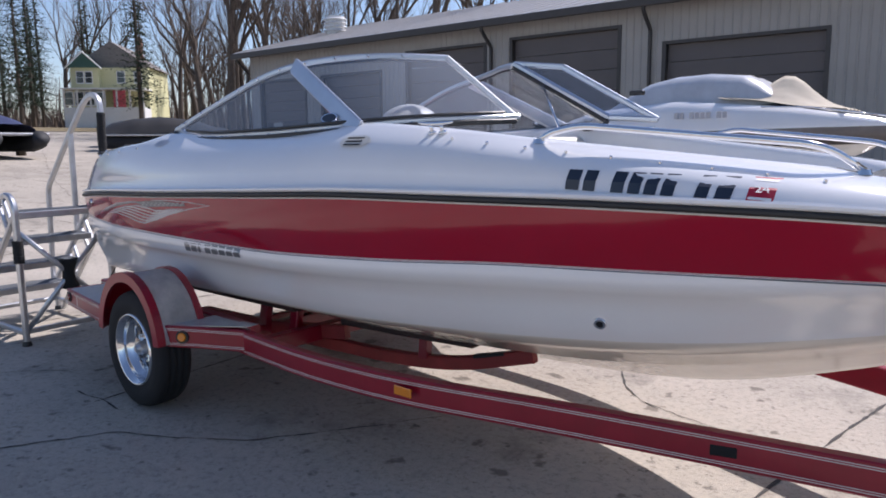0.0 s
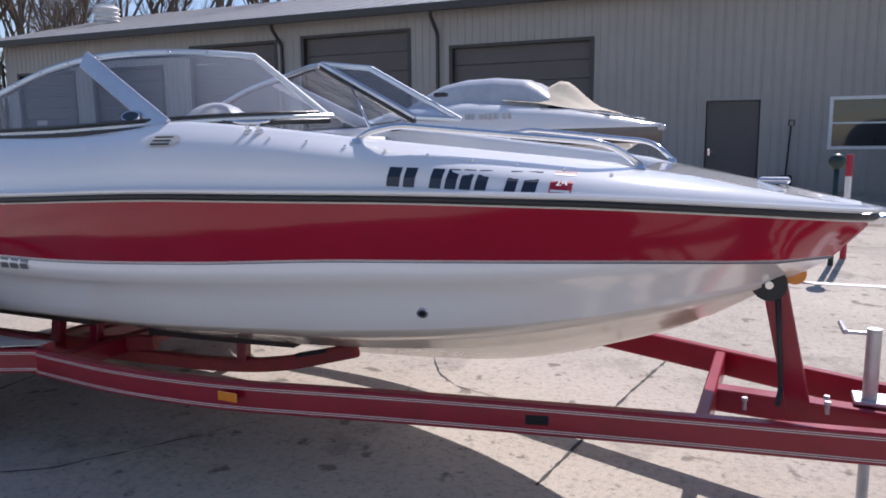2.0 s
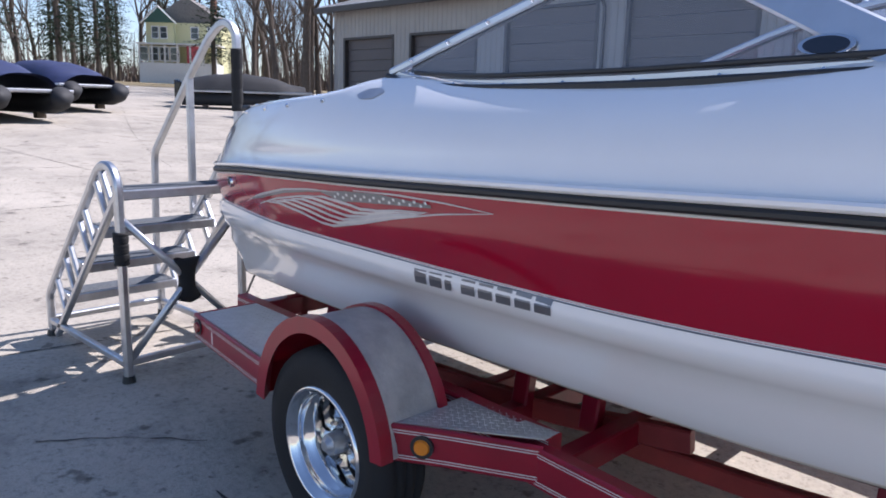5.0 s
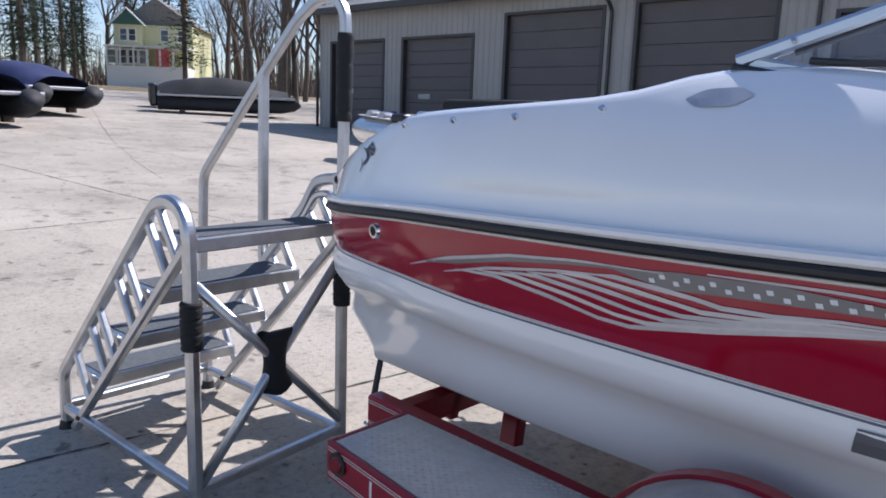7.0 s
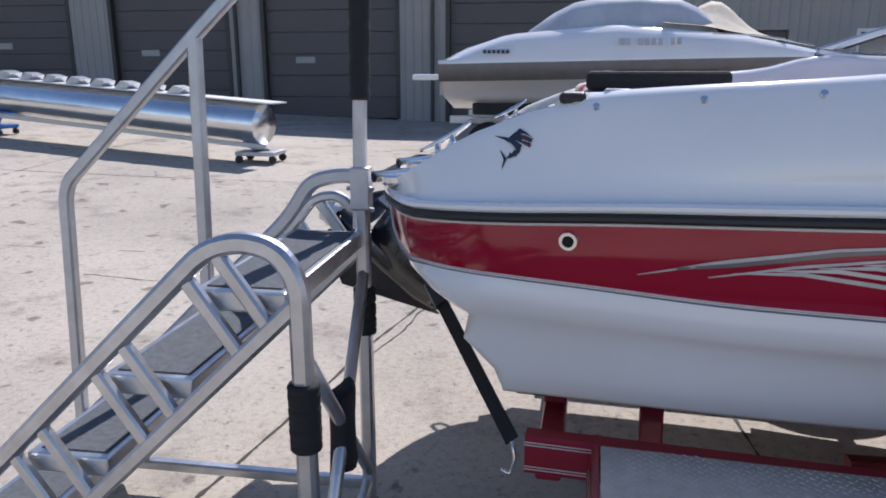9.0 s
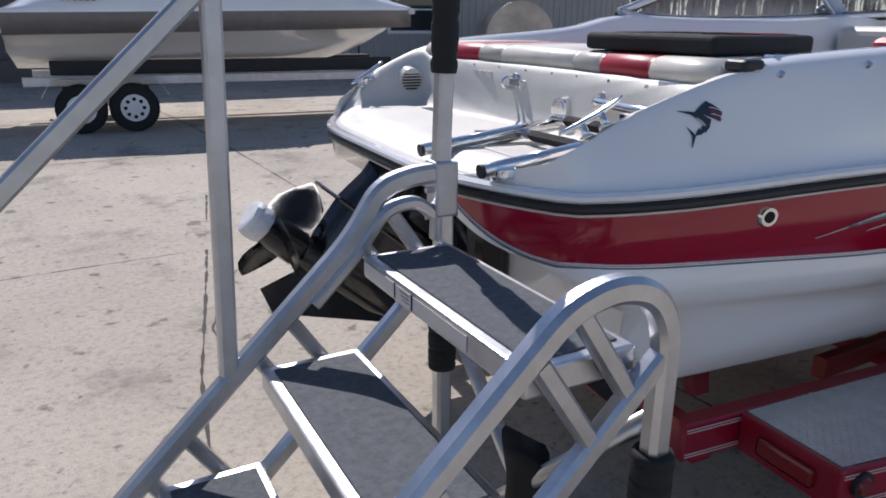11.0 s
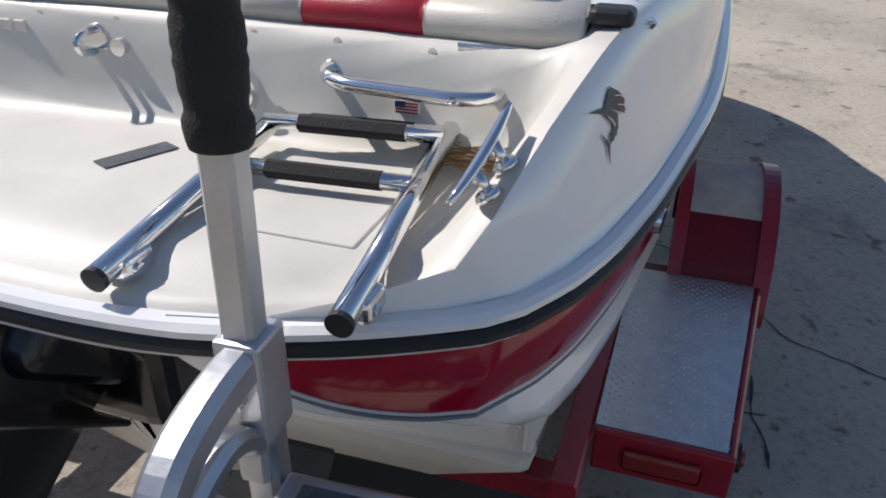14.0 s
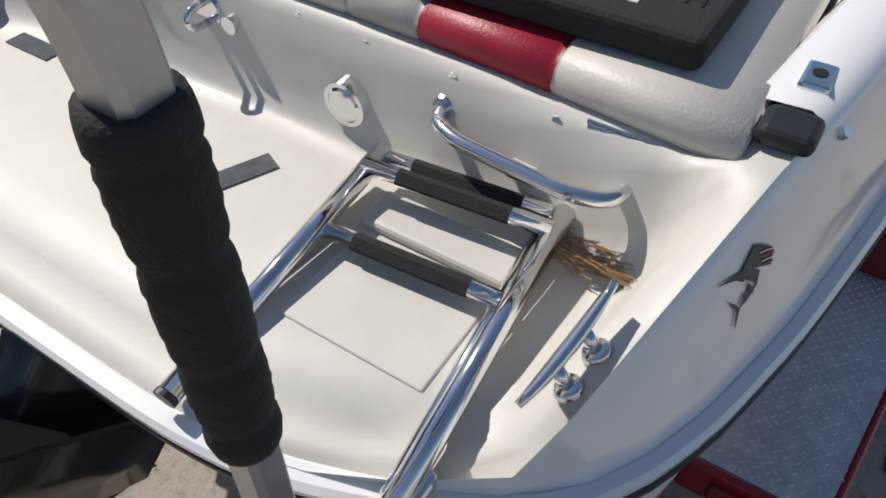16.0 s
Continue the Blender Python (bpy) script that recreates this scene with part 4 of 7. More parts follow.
def cleat(parent, c, length, axis, up, label):
    """Horn cleat on two posts."""
    c, axis, up = Vector(c), Vector(axis).normalized(), Vector(up).normalized()
    bm = bmesh.new()
    h = length * 0.22
    n = 10
    rings = []
    side = axis.cross(up)
    for i in range(n + 1):
        t = -1 + 2 * i / n
        r = 0.0085 * (1 - 0.45 * abs(t) ** 2)
        p = c + axis * (t * length / 2) + up * (h + 0.006 * t * t)
        rings.append([bm.verts.new(p + side * (math.cos(a) * r * 1.2) + up * (math.sin(a) * r)) for a in [k * math.pi / 4 for k in range(8)]])
    for a, b in zip(rings, rings[1:]):
        for k in range(8):
            bm.faces.new((a[k], a[(k + 1) % 8], b[(k + 1) % 8], b[k]))
    bm.faces.new(rings[0][::-1])
    bm.faces.new(rings[-1])
    for s in (-1, 1):
        q = c + axis * (s * length * 0.15)
        cyl(bm, q, q + up * h, 0.010, 0.008, 10)
        cyl(bm, q - up * 0.002, q + up * 0.006, 0.02, 0.016, 12)
    return put("cleat", bm, CHROME, parent, label, smooth=True)


cleat(boat, (3.655, -0.90, 1.492), 0.17, (1, 0.1, 0), (0, -0.35, 1), "chrome horn cleat")
cleat(boat, (3.655, 0.90, 1.492), 0.17, (1, -0.1, 0), (0, 0.35, 1), "chrome horn cleat")
cleat(boat, (0.145, -0.778, 1.25), 0.17, (0.15, -0.035, 0.085), (-0.1, 0.55, 0.9), "polished horn cleat")
cleat(boat, (0.145, 0.778, 1.25), 0.17, (0.15, 0.035, 0.085), (-0.1, -0.55, 0.9), "polished horn cleat")


# ---- windscreen ----
def pane_between(name, low, high, material, parent, n=10, thick=0.005):
    vs = []
    for c in (low, high):
        vs += [tuple(p) for p in c]
    m = len(low)
    fs = [(i, i + 1, m + i + 1, m + i) for i in range(m - 1)]
    ob = put_mesh(name, mesh_from(name, vs, fs, material, smooth=True), parent)
    ob.visible_shadow = False
    return ob


def resample(pts, n):
    P = [Vector(p) for p in pts]
    d = [0.0]
    for a, b in zip(P, P[1:]):
        d.append(d[-1] + (b - a).length)
    return [Vector([float(np.interp(d[-1] * i / (n - 1), d, [p[k] for p in P])) for k in range(3)]) for i in range(n)]


def windscreen(side):
    s = side
    ws = put_mesh("windscreen", mesh_from("windscreen", [], [], FRAME_ALU), boat)
    base = round_path([(1.47, s * 0.845, 1.535), (1.62, s * 0.86, 1.505), (1.95, s * 0.885, 1.49), (2.5, s * 0.90, 1.497), (3.1, s * 0.885, 1.522), (3.42, s * 0.76, 1.54), (3.57, s * 0.52, 1.552), (3.62, s * 0.30, 1.56) if s < 0 else (3.70, s * 0.375, 1.562)], 0.12)
    top = round_path([(1.47, s * 0.845, 1.54), (1.9, s * 0.80, 1.69), (2.25, s * 0.755, 1.81), (2.5, s * 0.72, 1.86), (2.75, s * 0.62, 1.884), (2.97, s * 0.44, 1.89)] + [(3.10, s * 0.20, 1.888) if s < 0 else (3.11, s * 0.365, 1.89)], 0.15)
    b_, t_ = resample(base, 34), resample(top, 34)
    bm = bmesh.new()
    sweep(bm, [p + Vector((0, -s * 0.012, 0.008)) for p in b_], rect(0.03, 0.03, 0.006))
    put("lower_frame", bm, FRAME_ALU, ws)
    bm = bmesh.new()
    sweep(bm, [p + Vector((0, s * 0.016, -0.010)) for p in b_], rect(0.026, 0.026, 0.006))
    put("gasket", bm, RUBBER, ws)
    for P, dz in ((b_, 0.030), (t_, -0.020)):
        bm = bmesh.new()
        sweep(bm, [p + Vector((0, s * 0.002, dz)) for p in P[2:-1]], rect(0.012, 0.014, 0.004))
        put("glazing_bead", bm, RUBBER, ws)
    bm = bmesh.new()
    sweep(bm, t_, rect(0.026, 0.032, 0.008))
    put("top_frame", bm, FRAME_ALU, ws)
    bm = bmesh.new()
    sweep(bm, [t_[-1], b_[-1]], rect(0.03, 0.026, 0.006), up=(0, 1, 0))
    put("end_frame", bm, WHITE_PAINT, ws)
    # broad sloping pillar
    bm = bmesh.new()
    sweep(bm, [(2.5, s * 0.727, 1.855), (3.17, s * 0.895, 1.515)], rect(0.085, 0.02, 0.006), up=(0, s, 0.2))
    put("pillar", bm, FRAME_ALU, ws, "broad sloping aluminium pillar")
    pane_between("pane", b_, t_, GLASS, ws)
    # oval badge low on the side glass, just aft of the pillar
    for k, m, out in ((1.0, CHROME, 0.007), (0.82, DECAL_DARK, 0.009)):
        bm = bmesh.new()
        ovals = [[bm.verts.new((2.955 + 0.058 * k * math.cos(a), s * (0.876 - 0.011 * k * math.sin(a) + o), 1.572 + 0.023 * k * math.sin(a))) for a in [2 * math.pi * j / 24 for j in range(24)]] for o in (-0.002, out)]
        for j in range(24):
            bm.faces.new((ovals[0][j], ovals[0][(j + 1) % 24], ovals[1][(j + 1) % 24], ovals[1][j]))
        bm.faces.new(ovals[1])
        put("badge", bm, m, ws, "dark oval badge with a chrome rim")
    for i in range(2, 33, 3):
        for P in (b_, t_):
            bm = bmesh.new()
            cyl(bm, P[i] + Vector((0, s * 0.012, 0)), P[i] + Vector((0, s * 0.022, 0.004)), 0.007, 0.005, 8)
            put("snap", bm, CHROME, ws)
    return ws


windscreen(-1)
windscreen(1)


def dash_hood():
    """Low domed instrument hood behind the starboard glass."""
    bm = bmesh.new()
    rows = []
    for i in range(7):
        e = math.pi / 2 * i / 6.5
        rows.append([bm.verts.new((3.0 + 0.17 * math.cos(e) * math.cos(a), -0.38 + 0.19 * math.cos(e) * math.sin(a), 1.50 + 0.15 * math.sin(e))) for a in [2 * math.pi * j / 28 for j in range(28)]])
    for a, b in zip(rows, rows[1:]):
        for j in range(28):
            bm.faces.new((a[j], a[(j + 1) % 28], b[(j + 1) % 28], b[j]))
    bm.faces.new(rows[-1])
    bm.faces.new(rows[0][::-1])
    put("dash_hood", bm, VINYL_CREAM, boat, "cream domed instrument hood", smooth=True)


dash_hood()


def open_pane():
    """The hinged middle pane, folded forward over the port side."""
    quad = [Vector(p) for p in ((3.14, 0.345, 1.895), (3.74, 0.36, 1.575), (3.97, 0.45, 1.56), (3.41, 0.435, 1.865))]
    ws = put_mesh("centre_pane", mesh_from("centre_pane", [tuple(q) for q in quad], [(0, 1, 2, 3)], GLASS), boat, "hinged middle windscreen pane, folded open")
    bm = bmesh.new()
    for a, b in zip(quad, quad[1:] + quad[:1]):
        sweep(bm, [a, b], rect(0.04, 0.03, 0.007))
    put("pane_frame", bm, FRAME_ALU, ws)
    # Black strip along the underside of the hinge-side frame.
    bm = bmesh.new()
    sweep(bm, [quad[0] + Vector((0.0, -0.012, -0.022)), quad[1] + Vector((0.0, -0.012, -0.022))], rect(0.03, 0.022, 0.005))
    put("hinge_seal", bm, RUBBER, ws)
    tube("pane_stay", [(3.62, 0.08, 1.50), (3.34, 0.33, 1.77)], 0.007, CHROME, boat)
    bm = bmesh.new()
    box(bm, (3.80, 0.455, 1.69), (3.88, 0.49, 1.715), 0.008, m=None)
    put("latch", bm, RUBBER, ws)


open_pane()


def bow_rail(s):
    pts = [(4.09, s * 0.815, 1.455), (4.14, s * 0.81, 1.485), (4.25, s * 0.79, 1.508), (4.95, s * 0.53, 1.438), (5.02, s * 0.49, 1.415), (5.1, s * 0.43, 1.347)]
    r = tube("bow_rail", pts, 0.0125, CHROME, boat, 0.05, label="polished stainless bow rail")
    for p in (pts[0], pts[-1]):
        bm = bmesh.new()
        cyl(bm, (p[0], p[1], p[2] - 0.012), (p[0], p[1], p[2] + 0.006), 0.026, 0.02, 16)
        put("rail_base", bm, CHROME, r)


bow_rail(-1)
bow_rail(1)
bm = bmesh.new()
box(bm, (5.86, -0.05, 1.10), (5.965, 0.05, 1.155), 0.015)
put("bow_cap", bm, CHROME, boat, "chrome bow cap")
bm = bmesh.new()
box(bm, (5.5, -0.05, 1.262), (5.62, 0.05, 1.29), 0.012)
put("bow_light", bm, CHROME, boat, "chrome bow light")


# ---- cockpit ----
def cockpit():
    bm = bmesh.new()
    vs = box(bm, (2.9, -0.74, 0.82), (3.4, 0.74, 1.48), 0.05, 3)
    put("dashboard", bm, GEL_CREAM, boat, "cream moulded dashboard")
    bm = bmesh.new()
    cyl(bm, (2.86, -0.42, 1.40), (2.93, -0.42, 1.43), 0.03, 0.03, 12)
    c = Vector((2.84, -0.42, 1.42))
    pts = [c + Vector((0.06 * math.sin(a), 0.17 * math.cos(a), 0.16 * math.sin(a))) for a in [2 * math.pi * k / 28 for k in range(28)]]
    sweep(bm, pts, circle(0.013, 8), closed=True)
    for a in (0.5, 2.6, 4.7):
        cyl(bm, c, c + Vector((0.06 * math.sin(a), 0.17 * math.cos(a), 0.16 * math.sin(a))), 0.01, None, 8)
    put("steering_wheel", bm, RUBBER, boat, "black steering wheel")
    for v in (-0.45, 0.45):
        bm = bmesh.new()
        box(bm, (1.9, v - 0.25, 0.8), (2.35, v + 0.25, 1.12), 0.05, 3)
        seat = put("helm_seat", bm, VINYL_CREAM, boat, "cream vinyl helm seat", smooth=True)
        bm = bmesh.new()
        box(bm, (1.84, v - 0.25, 1.1), (1.98, v + 0.25, 1.45), 0.05, 3)
        put("backrest", bm, VINYL_RED, seat, "red vinyl backrest")
    for s in (-1, 1):
        bm = bmesh.new()
        box(bm, (3.65, s * 0.47 - 0.12, 0.98), (4.45, s * 0.47 + 0.12, 1.22), 0.05, 3)
        put("bow_cushion", bm, VINYL_CREAM, boat, "cream bow cushion", smooth=True)
    bm = bmesh.new()
    box(bm, (1.05, -0.72, 0.85), (1.5, 0.72, 1.17), 0.06, 3)
    put("bench_seat", bm, VINYL_CREAM, boat, "cream and red rear bench", smooth=True)
    bm = bmesh.new()
    box(bm, (1.02, -0.74, 1.15), (1.14, 0.74, 1.40), 0.05, 3)
    put("bench_back", bm, VINYL_RED, boat, "red vinyl bench back", smooth=True)


cockpit()


# ---- sun pad and stern fittings ----
def sun_pad():
    bands = [(-0.83, -0.562, VINYL_CREAM), (-0.562, -0.33, VINYL_RED), (-0.33, -0.19, VINYL_GREY), (-0.19, 0.26, VINYL_CREAM), (0.26, 0.42, VINYL_GREY), (0.42, 0.64, VINYL_RED), (0.64, 0.83, VINYL_CREAM)]
    pad = put_mesh("sun_pad", mesh_from("sun_pad", [], [], VINYL_CREAM), boat, "cream sun pad with red and grey panels")
    prof = [(0.475, 1.365), (0.462, 1.375), (0.456, 1.395), (0.462, 1.415), (0.48, 1.428), (0.51, 1.434), (0.75, 1.437), (1.0, 1.432), (1.03, 1.42), (1.04, 1.40), (1.03, 1.37)]
    for k, (a, b, m) in enumerate(bands):
        vs = []
        cols = [a, a + 0.008, (a + b) / 2, b - 0.008, b]
        for i, v in enumerate(cols):
            seam = 0.006 if i in (0, 4) else 0.0
            end = 0.02 if (k == 0 and i == 0) or (k == 6 and i == 4) else 0.0
            for u, z in prof:
                vs.append((u + 0.03 - 0.05 * (v / 0.8) ** 2 + (0.72 - u) * 0.01 * (seam > 0), v, z - 0.025 - (seam + end) * (1 if z > 1.39 else 0)))
        vs2 = grid_faces(5, len(prof))
        put_mesh("panel", mesh_from("panel", vs, vs2 + [tuple(range(len(prof))), tuple(range(4 * len(prof), 5 * len(prof)))[::-1]], m, smooth=True), pad)
    bm = bmesh.new()
    box(bm, (0.48, -0.84, 1.265), (1.06, 0.84, 1.338), 0.008)
    put("engine_hatch", bm, GEL_CREAM, boat)
    bm = bmesh.new()
    box(bm, (0.441, -0.80, 1.334), (0.45, -0.63, 1.343), 0.002, 1)
    cyl(bm, (0.441, -0.80, 1.343), (0.446, -0.63, 1.343), 0.004, None, 8)
    put("hinge", bm, CHROME, boat)
    for s in (-1, 1):
        bm = bmesh.new()
        box(bm, (0.48, s * 0.87 - 0.03, 1.17), (1.1, s * 0.87 + 0.03, 1.397), 0.012, 2)
        put("coaming_block", bm, GEL_CREAM, boat, smooth=False)


sun_pad()

WALLU = 0.45


def wall_disc(name, v, z, r, depth, material, u=WALLU, label="", taper=0.9):
    bm = bmesh.new()
    cyl(bm, (u + 0.01, v, z), (u - depth, v, z), r, r * taper, 28)
    return put(name, bm, material, boat, label, smooth=False)


def transom_fittings():
    for v in (0.583, 0.414, 0.237, 0.06, -0.10, -0.243, -0.41, -0.587, -0.78):
        wall_disc("snap_stud", v, 1.328, 0.008, 0.008, CHROME, u=0.476 - 0.05 * (v / 0.8) ** 2)
    cap = wall_disc("fuel_cap", -0.22, 1.228, 0.044, 0.022, CHROME, u=0.442, label="polished fuel filler cap", taper=0.92)
    bm = bmesh.new()
    cyl(bm, (0.4205, -0.22, 1.228), (0.417, -0.22, 1.228), 0.034, 0.028, 28)
    put("cap_dome", bm, CHROME, cap)
    eye = wall_disc("tow_eye", 0.105, 1.288, 0.034, 0.008, CHROME, u=0.458, label="stainless tow eye")
    tube("eye_ring", [(0.452, 0.105, 1.308), (0.413, 0.105, 1.305), (0.403, 0.105, 1.288), (0.413, 0.105, 1.271), (0.452, 0.105, 1.268)], 0.007, CHROME, eye, 0.015)
    wall_disc("hose_fitting", 0.045, 1.282, 0.018, 0.016, CHROME, u=0.456)
    # grab handle
    h = tube("grab_handle", [(0.462, -0.402, 1.278), (0.412, -0.405, 1.277), (0.388, -0.455, 1.276), (0.37, -0.645, 1.276), (0.388, -0.705, 1.277), (0.44, -0.71, 1.278)], 0.0125, CHROME, boat, 0.04, label="polished stainless grab handle")
    for u, v in ((0.460, -0.402), (0.440, -0.71)):
        bm = bmesh.new()
        cyl(bm, (u, v, 1.278), (u - 0.02, v, 1.2775), 0.028, 0.02, 20)
        put("handle_base", bm, CHROME, h)
    # small flag sticker
    bm = bmesh.new()
    box(bm, (0.404, -0.576, 1.232), (0.4255, -0.536, 1.254))
    fl = put("flag_sticker", bm, WHITE_PAINT, boat, "tiny flag sticker")
    for k in range(4):
        bm = bmesh.new()
        box(bm, (0.4030, -0.576, 1.2335 + 0.0052 * k), (0.4045, -0.536, 1.236 + 0.0052 * k))
        put("flag_bar", bm, DECAL_RED, fl)
    bm = bmesh.new()
    box(bm, (0.4022, -0.554, 1.243), (0.4036, -0.536, 1.254))
    put("flag_canton", bm, DECAL_BLUE, fl)
    # switch box, speaker, maker's name bars
    bm = bmesh.new()
    box(bm, (0.405, 0.615, 1.235), (0.455, 0.66, 1.305), 0.006)
    put("switch_box", bm, RUBBER, boat, "black switch panel")
    bm = bmesh.new()
    cyl(bm, (0.34, 0.805, 1.258), (0.34, 0.76, 1.252), 0.05, 0.048, 28)
    sp = put("speaker", bm, STRIPE, boat, "round louvred speaker")
    for k in range(7):
        bm = bmesh.new()
        w = math.sqrt(max(0.0, 0.044 ** 2 - (0.012 * (k - 3)) ** 2))
        box(bm, (0.34 - w, 0.7565, 1.252 + 0.012 * (k - 3) - 0.003), (0.34 + w, 0.7605, 1.252 + 0.012 * (k - 3) + 0.003))
        put("slot", bm, DARK_HOLE, sp)
    for i in range(8):
        v = 0.545 - i * 0.036
        bm = bmesh.new()
        box(bm, (0.447, v - 0.026, 1.293), (0.455, v, 1.315), 0.002, 1)
        put("name_bar", bm, STRIPE, boat)
    # grip strips on the platform
    for u, v in ((0.25, -0.125), (0.32, 0.50)):
        bm = bmesh.new()
        box(bm, (-0.022, -0.065, 0.0015), (0.022, 0.065, 0.003), m=Matrix.Translation((u, v, PLAT)) @ Matrix.Rotation(radians(66 if v < 0 else 0), 4, "Z"))
        put("grip_strip", bm, GRIT, boat, "dark grey non-slip strip")
    # rubber stub and lock plate on the coaming
    bm = bmesh.new()
    box(bm, (0.45, -0.90, 1.385), (0.515, -0.83, 1.413), 0.012, 3)
    put("bumper_pad", bm, RUBBER, boat, "black rubber bumper")
    bm = bmesh.new()
    box(bm, (0.555, -0.888, 1.395), (0.62, -0.848, 1.4215), 0.006, 2)
    lp = put("latch_plate", bm, CHROME, boat, "chrome latch plate")
    bm = bmesh.new()
    cyl(bm, (0.588, -0.868, 1.418), (0.588, -0.868, 1.4227), 0.010, None, 16)
    put("socket", bm, DARK_HOLE, lp)
    # shackle on the port quarter
    tube("tow_ring", [(0.14, 0.90, 1.02), (0.09, 0.92, 1.01), (0.06, 0.92, 0.975), (0.09, 0.92, 0.945), (0.14, 0.91, 0.96)], 0.008, CHROME, boat, 0.02)


transom_fittings()


def boarding_ladder():
    lad = put_mesh("boarding_ladder", mesh_from("boarding_ladder", [], [], CHROME), boat, "folded stainless boarding ladder with black treads")
    za, zb = PLAT + 0.002, PLAT + 0.058
    R0, R1 = Vector((-0.093, -0.667, za)), Vector((0.40, -0.636, zb))
    L0, L1 = Vector((-0.105, -0.350, za)), Vector((0.372, -0.335, zb))
    for a, b in ((R0, R1), (L0, L1)):
        r = tube("rail", [a, b], 0.0165, CHROME, lad, n=16)
        d = (b - a).normalized()
        bm = bmesh.new()
        cyl(bm, a - d * 0.004, a + d * 0.004, 0.0170, None, 16)
        put("end_plug", bm, RUBBER, r)
        tube("rail", [a + Vector((0.04, 0.02, -0.022)), b + Vector((-0.02, 0.02, -0.022))], 0.0125, CHROME, lad, n=12)
        bm = bmesh.new()
        box(bm, (a.x + 0.03, a.y - 0.022, PLAT - 0.02), (a.x + 0.085, a.y + 0.022, PLAT + 0.012), 0.008, 2)
        cyl(bm, (a.x + 0.05, a.y - 0.026, za - 0.008), (a.x + 0.05, a.y + 0.026, za - 0.008), 0.008, None, 10)
        put("bracket", bm, CHROME, lad)
    for f, dz in ((0.985, -0.004), (0.90, 0.012), (0.655, -0.008)):
        a, b = L0.lerp(L1, f) + Vector((0, 0, dz)), R0.lerp(R1, f) + Vector((0, 0, dz))
        r = tube("rung", [a, b], 0.0135, CHROME, lad, n=14)
        bm = bmesh.new()
        p, q = a.lerp(b, 0.2), a.lerp(b, 0.8)
        sweep(bm, [p, q], rect(0.033, 0.029, 0.012))
        put("tread_grip", bm, FOAM, r, "ribbed black rubber tread")
    # hatch lid and moulded rest under the ladder
    bm = bmesh.new()
    box(bm, (0.07, -0.61, PLAT - 0.006), (0.221, -0.372, PLAT + 0.004), 0.004, 3)
    put("well_lid", bm, GEL_CREAM, boat)
    bm = bmesh.new()
    box(bm, (0.265, -0.615, PLAT - 0.004), (0.345, -0.36, PLAT + 0.016), 0.010, 3)
    put("ladder_rest", bm, GEL_CREAM, boat)


boarding_ladder()


def dry_straw():
    rnd = random.Random(4)
    bm = bmesh.new()
    for k in range(90):
        a = rnd.uniform(-0.7, 0.7)
        p = Vector((0.375 + rnd.uniform(-0.035, 0.02), -0.66 + rnd.uniform(-0.05, 0.03), PLAT + 0.012 + rnd.uniform(0, 0.03)))
        l = rnd.uniform(0.03, 0.1)
        q = p + Vector((math.sin(a) * 0.5 * l, -math.cos(a) * l, rnd.uniform(-0.01, 0.01)))
        if q.z < PLAT + 0.003:
            q.z = PLAT + 0.003
        cyl(bm, p, q, 0.0012, 0.0008, 4, False)
    ob = put("dry_straw", bm, STRAW)
    ob.matrix_world = BOAT
    tagged(ob, "tuft of dry brown straw on the swim platform", "straw", kind="stuff")


dry_straw()


def step_pad():
    ob = thing("foam_step", "thick black foam step pad lying on the sun pad", "step pad", m=BOAT)
    bm = bmesh.new()
    box(bm, (0.51, -0.74, 1.413), (0.87, -0.21, 1.462), 0.014, 3)
    put("pad", bm, FOAM, ob)
    bm = bmesh.new()
    for i in range(8):
        box(bm, (0.555, -0.63 + 0.022 * i, 1.4622), (0.572, -0.63 + 0.022 * i + 0.015, 1.4632))
    put("name_bar", bm, STRIPE, ob)
    # ribbed top
    bm = bmesh.new()
    for i in range(28):
        for j in range(22):
            u, v = 0.592 + i * 0.009, -0.705 + j * 0.0215
            cyl(bm, (u, v, 1.462), (u, v, 1.4645), 0.003, 0.002, 5)
    tagged(put("dimples", bm, FOAM, ob), kind="stuff")


step_pad()


